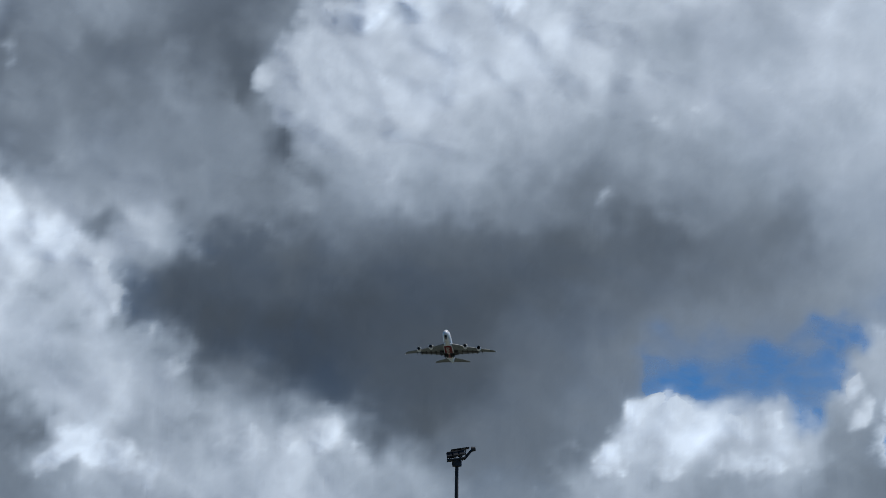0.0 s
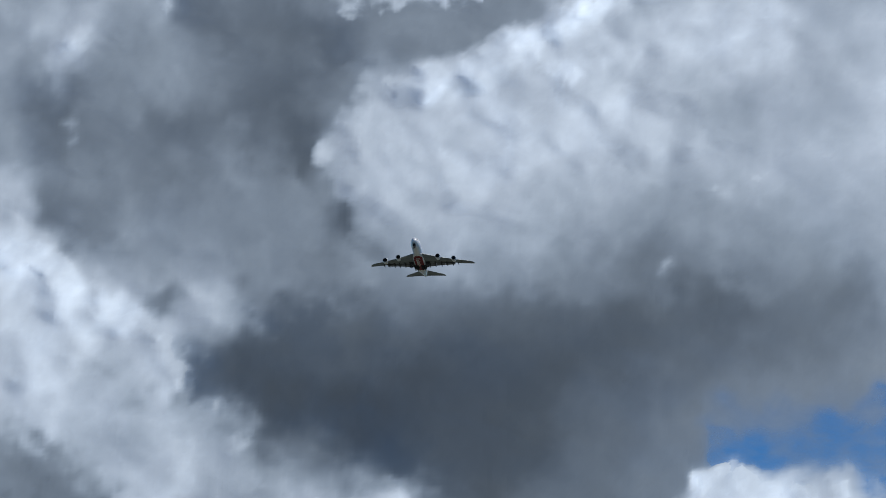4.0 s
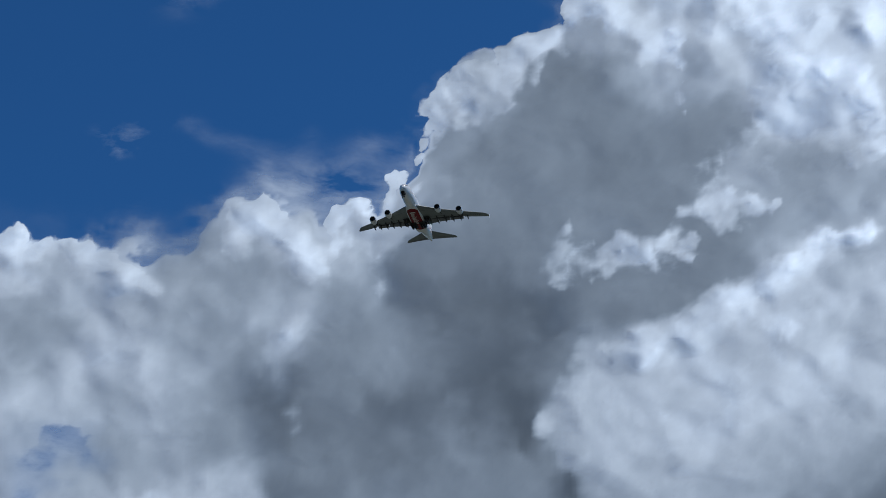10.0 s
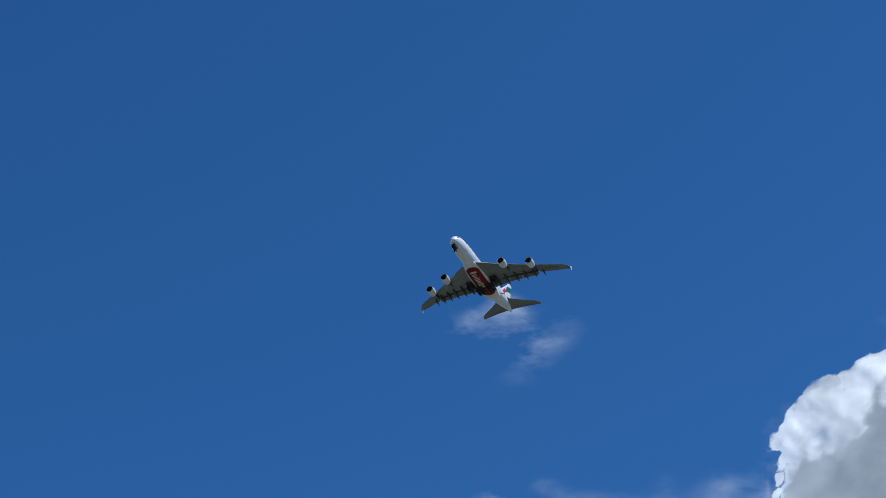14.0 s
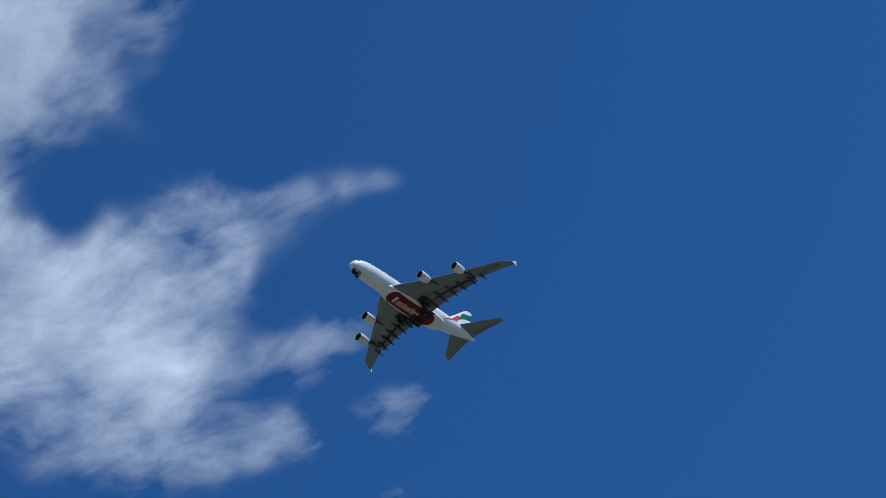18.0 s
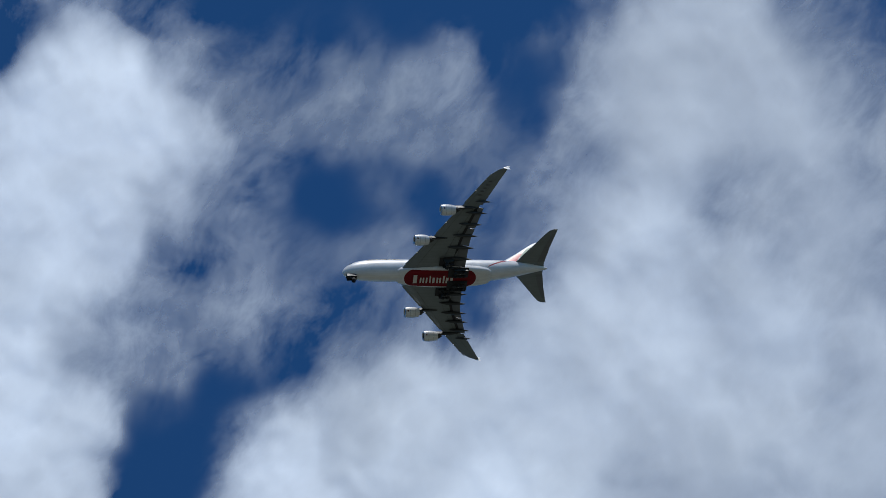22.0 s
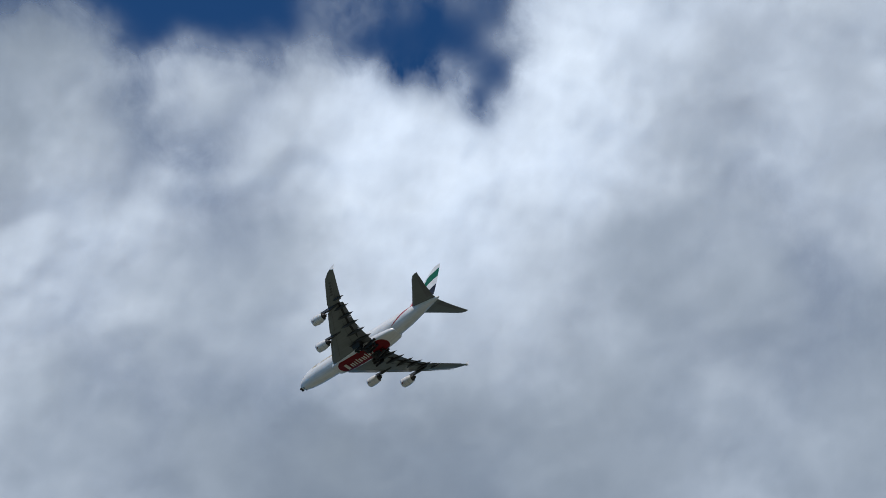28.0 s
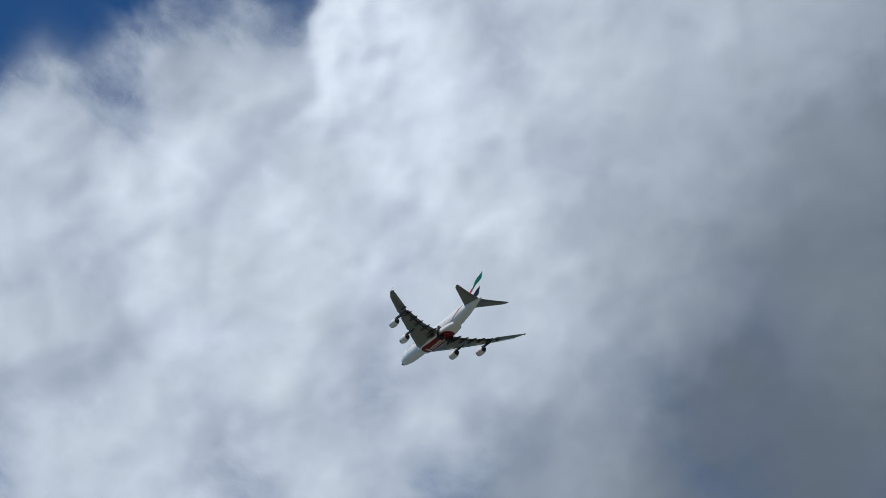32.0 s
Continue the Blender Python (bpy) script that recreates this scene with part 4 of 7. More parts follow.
holes(0, [
    (-82.3, 51.5, 1.49, 0.98), (-84.5, 50.3, 1.49, 0.98), (-87.2, 50.0, 1.05, 0.97), (-82.9, 49.4, 1.49, 0.98),
    (-88.6, 49.0, 1.08, 0.97), (-85.9, 48.9, 1.08, 0.95), (-80.5, 53.0, 0.68, 0.60), (-83.7, 53.6, 0.54, 0.70),
    (-84.4, 48.2, 0.81, 0.95), (-81.3, 50.2, 0.68, 0.90), (-112.4, 60.8, 0.81, 0.90), (-112.2, 57.6, 0.54, 0.60),
    (-110.5, 57.8, 0.41, 0.60), (-107.8, 58.8, 0.33, 0.50), (-76.7, 54.8, 0.33, 0.40), (-78.7, 57.5, 0.27, 0.40),
    (-112.0, 55.2, 0.41, 0.60)])
holes(0, [
    (-108.7, 58.5, 0.41, 0.40), (-108.2, 58.0, 0.54, 0.32), (-109.3, 57.5, 0.68, 0.44), (-110.2, 56.6, 0.68, 0.48),
    (-116.2, 53.7, 0.81, 0.48), (-118.9, 54.1, 0.54, 0.40), (-112.5, 59.0, 0.41, 0.56), (-111.1, 57.7, 0.54, 0.48),
    (-113.9, 55.0, 0.54, 0.48), (-117.8, 54.5, 0.68, 0.48), (-114.4, 52.8, 0.68, 0.64), (-115.5, 52.3, 0.33, 0.40),
    (-117.4, 55.3, 0.41, 0.40), (-113.3, 57.1, 0.54, 0.40), (-111.5, 56.1, 0.49, 0.40)])
holes(0, [
    (-115.0, 53.7, 0.73, 0.50), (-114.4, 52.8, 0.35, 0.30), (-117.9, 53.3, 0.33, 0.30), (-112.5, 53.0, 0.54, 0.40)])
holes(0, [
    (-142.1, 45.3, 0.54, 0.47), (-142.0, 46.8, 0.81, 0.59), (-141.3, 48.3, 0.68, 0.55), (-140.1, 49.3, 0.68, 0.47),
    (-144.9, 48.4, 1.08, 0.72), (-143.3, 46.1, 0.81, 0.59), (-144.4, 44.8, 0.60, 0.51), (-145.5, 47.0, 0.81, 0.68),
    (-143.0, 47.4, 0.54, 0.59)])
holes(0, [
    (-148.1, 46.3, 0.81, 0.72), (-149.3, 45.1, 0.68, 0.68), (-145.2, 46.2, 0.68, 0.59), (-145.5, 44.7, 0.54, 0.51),
    (-142.7, 45.5, 0.54, 0.51), (-143.2, 44.7, 0.41, 0.42)])
holes(0, [
    (-150.9, 43.2, 1.08, 0.50), (-152.5, 43.3, 1.08, 0.50), (-148.2, 43.9, 0.54, 0.50)])
holes(0, [
    (-17.4, 16.7, 0.95, 0.50), (-16.2, 16.6, 0.70, 0.36), (-17.7, 16.4, 0.54, 0.50)])
holes(0, [
    (-116.9, 54.3, 0.74, 0.45), (-113.9, 52.7, 0.60, 0.60), (-119.0, 55.3, 0.60, 0.40), (-112.2, 56.0, 0.60, 0.40),
    (-112.8, 53.7, 0.48, 0.50)])
holes(0, [
    (-59.5, 55.8, 0.74, 0.60), (-56.5, 55.6, 0.54, 0.40), (-55.6, 54.4, 0.54, 0.40), (-55.3, 51.4, 0.60, 0.55)])
holes(0, [
    (-56.5, 55.6, 0.80, 0.50), (-55.2, 54.6, 0.74, 0.50), (-58.6, 54.6, 0.60, 0.45), (-60.2, 55.1, 0.60, 0.40)])
holes(0, [
    (-40.5, 45.7, 0.74, 0.40), (-39.5, 49.8, 0.60, 0.35)])
holes(0, [
    (-58.1, 58.3, 0.54, 0.45), (-62.9, 58.7, 0.40, 0.40), (-55.6, 56.9, 0.47, 0.40), (-60.1, 55.7, 0.74, 0.50),
    (-56.3, 54.9, 0.60, 0.45), (-56.6, 51.9, 0.74, 0.50), (-54.4, 52.2, 0.60, 0.45), (-51.0, 55.9, 0.67, 0.40),
    (-62.6, 51.9, 0.60, 0.40), (-66.4, 51.9, 0.54, 0.40), (-68.4, 51.8, 0.67, 0.50), (-59.7, 54.2, 0.47, 0.30),
    (-56.4, 53.5, 0.47, 0.30)])

puffs("storm_cloud/2", 0, [
    (-8.5, 13.6, 0.64, 200), (-7.7, 13.8, 0.70, 232), (-7.0, 13.6, 0.56, 225), (-6.2, 13.4, 0.40, 180),
    (-7.9, 14.0, 0.54, 235)])
puffs("cloud_wisp#6/0", 0, [
    (5.8, 10.6, 0.80, 135, 0.30), (7.2, 10.7, 0.94, 135, 0.34), (8.6, 10.5, 0.94, 140, 0.36),
    (9.6, 10.9, 0.80, 140, 0.34), (7.9, 9.9, 0.80, 135, 0.30)])
holes(0, [
    (5.6, 10.8, 0.47, 0.30), (6.7, 11.0, 0.60, 0.30), (8.0, 11.2, 0.60, 0.35), (9.2, 11.3, 0.54, 0.35),
    (9.9, 11.2, 0.40, 0.30)])
puffs("cloud_deck/23", 0, [
    (-83.7, 62.8, 1.07, 185, 0.60), (-82.6, 61.8, 1.00, 190, 0.70), (-79.9, 62.8, 0.80, 180, 0.50),
    (-57.4, 46.8, 1.47, 222, 0.97), (-60.1, 47.0, 0.94, 218, 0.95)])
holes(0, [
    (-85.9, 52.8, 0.74, 0.70), (-84.3, 53.5, 0.80, 0.60), (-79.8, 52.3, 0.60, 0.60), (-79.7, 51.3, 0.54, 0.60),
    (-70.5, 51.1, 0.54, 0.70), (-70.8, 50.1, 0.54, 0.80)])
holes(0, [
    (-63.7, 53.7, 0.94, 0.40), (-60.5, 53.8, 1.00, 0.40), (-57.5, 53.9, 0.80, 0.35), (-60.5, 52.6, 0.80, 0.35),
    (-83.3, 52.2, 0.94, 0.50), (-85.3, 51.9, 0.80, 0.50)])
puffs("cloud_wisp/11", 0, [
    (-14.1, 28.9, 0.43, 200, 0.37), (-14.4, 28.5, 0.38, 200, 0.33), (-15.4, 28.4, 0.40, 195, 0.26),
    (-14.9, 28.6, 0.32, 195, 0.26), (-13.8, 27.9, 0.32, 195, 0.26), (-13.9, 27.4, 0.40, 195, 0.22),
    (-14.9, 27.2, 0.35, 190, 0.18)])
puffs("cloud_wisp#4/11", 0, [
    (-15.5, 24.4, 0.27, 200, 0.30), (-14.9, 24.4, 0.40, 200, 0.37), (-14.4, 24.3, 0.32, 200, 0.30),
    (-13.3, 24.4, 0.32, 200, 0.33), (-12.4, 24.2, 0.27, 200, 0.30), (-10.5, 24.5, 0.24, 200, 0.30),
    (-8.6, 24.4, 0.38, 200, 0.26)])
holes(0, [
    (-7.3, 26.4, 0.59, 0.97), (-6.0, 26.6, 0.59, 0.97), (-4.9, 26.9, 0.67, 0.97), (-4.1, 27.1, 0.43, 0.97),
    (-8.2, 24.6, 0.40, 0.80)])
holes(1, [
    (-7.3, 26.4, 0.59, 0.97), (-6.0, 26.6, 0.59, 0.97), (-4.9, 26.9, 0.67, 0.97), (-4.1, 27.1, 0.43, 0.97),
    (-8.2, 24.6, 0.40, 0.80)])
puffs("cloud_deck/25", 0, [
    (-111.5, 60.0, 0.80, 206, 0.80), (-110.6, 59.1, 0.80, 206, 0.85), (-110.3, 60.9, 0.87, 206, 0.85),
    (-112.1, 59.2, 0.43, 204, 0.70), (-110.0, 58.2, 0.67, 206, 0.85), (-108.1, 61.5, 0.80, 204, 0.80),
    (-80.8, 46.9, 0.80, 205, 0.90)])
holes(0, [
    (-81.0, 48.8, 0.70, 0.90), (-82.2, 48.3, 0.74, 0.90), (-81.1, 49.8, 0.60, 0.80), (-83.5, 47.9, 0.74, 0.80)])
holes(0, [
    (-14.4, 21.8, 0.59, 0.97), (-13.5, 22.1, 0.48, 0.97), (-15.0, 22.2, 0.40, 0.90), (-12.8, 22.7, 0.29, 0.90)])
holes(1, [
    (-14.4, 21.8, 0.59, 0.97), (-13.5, 22.1, 0.48, 0.97), (-15.0, 22.2, 0.40, 0.90), (-12.8, 22.7, 0.29, 0.90)])
puffs("cloud_tower#2/30", 0, [
    (-141.0, 46.8, 0.56, 206, 0.97), (-141.1, 46.0, 0.60, 207, 0.97), (-141.2, 45.2, 0.64, 207, 0.97),
    (-141.5, 44.5, 0.54, 207, 0.97), (-142.3, 44.0, 0.40, 207, 0.96), (-142.4, 43.5, 0.40, 207, 0.96),
    (-141.7, 43.6, 0.80, 206, 0.97), (-141.9, 42.9, 0.80, 205, 0.97), (-142.6, 42.8, 0.29, 204, 0.95),
    (-140.3, 46.3, 0.94, 206, 0.97), (-139.4, 47.1, 0.87, 203, 0.96), (-140.5, 45.4, 0.94, 206, 0.97),
    (-138.1, 47.8, 0.94, 198, 0.95)])
puffs("cloud_deck#2/30", 0, [
    (-142.9, 46.5, 0.60, 150, 0.30), (-142.8, 45.4, 0.60, 150, 0.30), (-141.3, 48.2, 0.80, 155, 0.40),
    (-140.1, 48.5, 0.67, 160, 0.50), (-144.4, 44.4, 0.67, 155, 0.45), (-144.9, 45.3, 0.54, 150, 0.35),
    (-145.2, 46.6, 0.47, 150, 0.30), (-145.6, 49.1, 0.67, 150, 0.35)])
holes(0, [
    (-142.2, 45.2, 0.29, 0.50), (-143.3, 44.5, 0.32, 0.50), (-143.8, 48.0, 0.80, 0.50), (-144.9, 48.3, 0.67, 0.40)])
holes(0, [
    (-142.8, 45.3, 0.35, 0.75), (-143.3, 44.3, 0.35, 0.75), (-143.9, 43.6, 0.32, 0.60), (-143.6, 43.1, 0.27, 0.50),
    (-141.9, 46.5, 0.27, 0.60), (-142.2, 47.3, 0.35, 0.50)])
holes(0, [
    (-50.4, 55.8, 0.80, 0.50), (-50.5, 56.6, 0.67, 0.40), (-55.6, 51.7, 0.74, 0.50), (-53.9, 52.1, 0.54, 0.35),
    (-55.9, 57.4, 0.80, 0.40), (-59.1, 56.2, 0.80, 0.40)])
puffs("cloud_deck#2/31", 0, [
    (-135.5, 36.7, 1.47, 178, 0.98), (-137.2, 35.7, 1.21, 185, 0.98), (-133.4, 37.6, 1.21, 172, 0.98),
    (-146.4, 40.3, 1.00, 198, 0.97), (-147.5, 39.3, 1.07, 198, 0.97), (-147.8, 37.2, 1.21, 204, 0.98),
    (-146.3, 36.2, 1.21, 206, 0.98)])


TURN = np.array(Euler((0.6, 0.9, 0.4)).to_matrix(), np.float32)


def lattice(p, seed):
    """Smooth value noise, 0 to 1, at the points p."""
    i = np.floor(p).astype(np.int64)
    f = (p - i).astype(np.float32)
    f = f * f * f * (f * (f * 6 - 15) + 10)
    total = np.zeros(len(p), np.float32)
    for dx in (0, 1):
        for dy in (0, 1):
            for dz in (0, 1):
                h = (i[:, 0] + dx) * 374761393 + (i[:, 1] + dy) * 668265263 + (i[:, 2] + dz) * 2147483647 + seed * 974634773
                h = (h ^ (h >> 13)) * 1274126177
                h = ((h ^ (h >> 16)) & 0xFFFFFF).astype(np.float32) / 0xFFFFFF
                w = (f[:, 0] if dx else 1 - f[:, 0]) * (f[:, 1] if dy else 1 - f[:, 1]) * (f[:, 2] if dz else 1 - f[:, 2])
                total += w * h
    return total


def fbm(p, octaves, seed, billow=False):
    total, amp, norm = np.zeros(len(p), np.float32), 1.0, 0.0
    for k in range(octaves):
        p = p @ TURN.T
        n = lattice(p + 17.3 * k, seed + k)
        total += amp * (1 - np.abs(2 * n - 1) if billow else n)
        norm += amp
        amp *= 0.55
        p = p * 2.03
    return total / norm


def smooth(lo, hi, v):
    k = np.clip((v - lo) / (hi - lo), 0, 1)
    return k * k * (3 - 2 * k)


def cloud_vault(wide, high, depth, material, tags):
    """The clouds as one lumpy vault over the field, that far off and that high, dense where the billows are,
    and split into its clouds. Each point knows how dense the cloud is and the light and shade painted into it."""
    az, el = np.arange(-178, 22, 0.118), np.arange(3, 71, 0.088)
    AZ, EL = np.meshgrid(np.radians(az), np.radians(el), indexing="ij")
    D = np.stack([np.sin(AZ) * np.cos(EL), np.cos(AZ) * np.cos(EL), np.sin(EL)], -1).astype(np.float32)
    shape = AZ.shape
    flat = D.reshape(-1, 3)
    # the billows are pushed about by turbulence, so that no outline is round
    push = np.stack([fbm(flat * 20, 3, 11 + 7 * k) - 0.5 for k in range(3)], -1)
    fine = np.stack([fbm(flat * 90, 3, 51 + 7 * k) - 0.5 for k in range(3)], -1)
    lumps = fbm(flat * 34, 5, 91, True).reshape(shape) - 0.62
    wisps = smooth(0.44, 0.70, fbm(flat * np.array((30, 30, 62), np.float32), 5, 171)).reshape(shape)
    kinds = []

    def window(a, e, reach):
        w = reach / max(0.2, math.cos(radians(min(e + reach, 80))))
        i0, i1 = np.searchsorted(az, (a - w, a + w))
        j0, j1 = np.searchsorted(el, (e - reach, e + reach))
        return slice(i0, i1), slice(j0, j1)

    def field(layer, far, near, size=1.0):
        bent = (flat + far * push + near * fine).reshape(*shape, 3)
        miss = np.ones(shape, np.float32)
        light, weight = np.zeros(shape, np.float32), np.full(shape, 1e-12, np.float32)
        firm, relief, solid = (np.zeros(shape, np.float32) for _ in range(3))
        best, owner = np.zeros(shape, np.float32), np.zeros(shape, np.int16)
        bulge = np.full((2, *shape), 1e-6, np.float32)
        for kind, a, e, r, b, dense, bud in FIELD[layer]:
            if kind not in kinds:
                kinds.append(kind)
            r *= size
            s = window(a, e, r * 2.8 + 2)
            q = bent[s] - np.array(heading(a, e), np.float32)
            far2 = (q * q).sum(-1) / radians(r) ** 2
            g = np.exp(-0.69 * far2)
            bulge[bud][s] += (r * g) ** 3
            miss[s] *= 1 - dense * g
            w = (g ** (1.6 + 1.2 * tags[kind.split("#")[0].split("/")[0]][3]) + 1e-4 * np.exp(-110 * np.sqrt((q * q).sum(-1)))) * dense
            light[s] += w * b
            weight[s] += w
            solid[s] += w * dense
            firm[s] += w * tags[kind.split("#")[0].split("/")[0]][3]
            relief[s] += w * tags[kind.split("#")[0].split("/")[0]][2]
            more = g > best[s]
            best[s] = np.where(more, g, best[s])
            owner[s] = np.where(more, kinds.index(kind), owner[s])
        cover = 1 - miss ** (0.5 + 0.5 * smooth(0.80, 0.94, solid / weight))
        veil = 1 - smooth(0.1, 0.45, firm / weight)
        for a, e, r, clear in GAPS[layer]:
            s = window(a, e, r * 2.2 + 2)
            q = bent[s] - np.array(heading(a, e), np.float32)
            g = np.exp(-0.69 * ((q * q).sum(-1) / radians(r) ** 2) ** 1.4)
            cover[s] *= 1 - clear * (1 - 0.75 * wisps[s]) * g
            firm[s] *= 1 - 0.9 * g
        # soft clouds thin out slowly towards their edges
        wide_cover = cover.copy()
        for _ in range(13):
            wide_cover[1:-1, 1:-1] = (2 * wide_cover[1:-1, 1:-1] + wide_cover[:-2, 1:-1] + wide_cover[2:, 1:-1] + wide_cover[1:-1, :-2] + wide_cover[1:-1, 2:]) / 6
        cover += veil * (wide_cover - cover)
        return cover, light / weight, owner, firm / weight, relief / weight, np.cbrt(bulge).sum(0)

    cover, tone, owner, firm, relief, bulge = field(0, 0.030, 0.016)
    heads, bright, _, _, _, knobs = field(1, 0.012, 0.012, 0.9)

    def tone_to_linear(v):
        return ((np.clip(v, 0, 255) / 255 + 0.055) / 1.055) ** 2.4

    # light and shade of the billows, stored as painted tones
    painted_tone = tone_to_linear(tone * (1 + relief * smooth(90, 190, tone) * lumps))
    painted_head_tone = tone_to_linear(bright * (0.98 + 0.34 * lumps))
    swell = fbm(flat * 8, 3, 131).reshape(shape)
    vault = 1 / np.sqrt((np.cos(EL) / wide) ** 2 + (np.sin(EL) / high) ** 2)
    heap = bulge + knobs
    for _ in range(4):
        heap[1:-1, 1:-1] = (2 * heap[1:-1, 1:-1] + heap[:-2, 1:-1] + heap[2:, 1:-1] + heap[1:-1, :-2] + heap[1:-1, 2:]) / 6
    # how each flank of the billows leans
    rise = D * (1 - np.radians(heap))[..., None]
    lean = np.cross(np.gradient(rise, axis=0), np.gradient(rise, axis=1))
    lean = (lean / np.linalg.norm(lean, axis=-1)[..., None] + D).reshape(-1, 3)
    P = (D * (vault * (1 - 0.1 * np.radians(heap)) - depth * swell - 0.12 * depth * lumps)[..., None]).reshape(-1, 3)
    dense = np.maximum(cover, heads) > 0.05
    keep = dense[:-1, :-1] | dense[1:, 1:] | dense[1:, :-1] | dense[:-1, 1:]
    index = np.arange(shape[0] * shape[1]).reshape(shape)
    attributes = (("cover", cover), ("painted_light", painted_tone), ("head", heads), ("painted_head_light", painted_head_tone), ("firm", firm))

    def billow(name, mask):
        quads = np.stack([index[:-1, :-1][mask], index[1:, :-1][mask], index[1:, 1:][mask], index[:-1, 1:][mask]], -1)
        used, quads = np.unique(quads, return_inverse=True)
        quads = quads.reshape(-1, 4)
        me = bpy.data.meshes.new(name)
        me.vertices.add(len(used))
        me.vertices.foreach_set("co", P[used].astype(np.float32).ravel())
        me.loops.add(quads.size)
        me.loops.foreach_set("vertex_index", quads.ravel().astype(np.int32))
        me.polygons.add(len(quads))
        me.polygons.foreach_set("loop_start", np.arange(0, quads.size, 4, dtype=np.int32))
        me.polygons.foreach_set("use_smooth", np.ones(len(quads), bool))
        for label, values in attributes:
            at = me.attributes.new(label, "FLOAT", "POINT")
            at.data.foreach_set("value", values.reshape(-1)[used].astype(np.float32))
        me.attributes.new("lean", "FLOAT_VECTOR", "POINT").data.foreach_set("vector", lean[used].astype(np.float32).ravel())
        me.update()
        me.validate()
        me.materials.append(material)
        return new(name, me)

    clouds = {}
    scraps = np.zeros_like(keep)
    for k, kind in enumerate(kinds):
        for mask in islands(keep & (owner[:-1, :-1] == k)):
            if mask.sum() < 250:
                scraps |= mask
            else:
                clouds.setdefault(kind.split("/")[0], []).append(mask)
    # each scrap goes to the billow that it touches
    for mask in islands(scraps):
        near = np.zeros_like(mask)
        near[1:] |= mask[:-1]
        near[:-1] |= mask[1:]
        near[:, 1:] |= mask[:, :-1]
        near[:, :-1] |= mask[:, 1:]
        best, most = None, 0
        for masks in clouds.values():
            for m in masks:
                touch = np.count_nonzero(m & near)
                if touch > most:
                    best, most = m, touch
        if best is not None:
            best |= mask
    for whole, masks in clouds.items():
        name = whole.split("#")[0]
        if len(masks) == 1:
            tagged(billow(name, masks[0]), tags[name][0], tags[name][1], "clouds in the sky")
        else:
            top = tagged(new(name), tags[name][0], tags[name][1], "clouds in the sky")
            for mask in masks:
                billow("billow", mask).parent = top


def islands(mask):
    """The connected pieces of a mask, by runs along its rows."""
    root, runs, last = [], [], []

    def find(i):
        while root[i] != i:
            i = root[i]
        return i
    for i in np.nonzero(mask.any(1))[0]:
        edge = np.flatnonzero(np.diff(np.concatenate(([0], mask[i].astype(np.int8), [0]))))
        row = []
        for a, b in zip(edge[::2], edge[1::2]):
            me = len(root)
            root.append(me)
            runs.append((i, a, b))
            for j, (pi, pa, pb) in last:
                if pi == i - 1 and pa < b and a < pb:
                    x, y = find(j), find(me)
                    root[max(x, y)] = min(x, y)
            row.append((me, (i, a, b)))
        last = row
    out = {}
    for j, (i, a, b) in enumerate(runs):
        out.setdefault(find(j), []).append((i, a, b))
    for group in out.values():
        piece = np.zeros_like(mask)
        for i, a, b in group:
            piece[i, a:b] = True
        yield piece


# direction of the streaks in thin clouds, chosen to fit the camera's view
STREAK_DIR = (0.93, 0.37, 0.08)


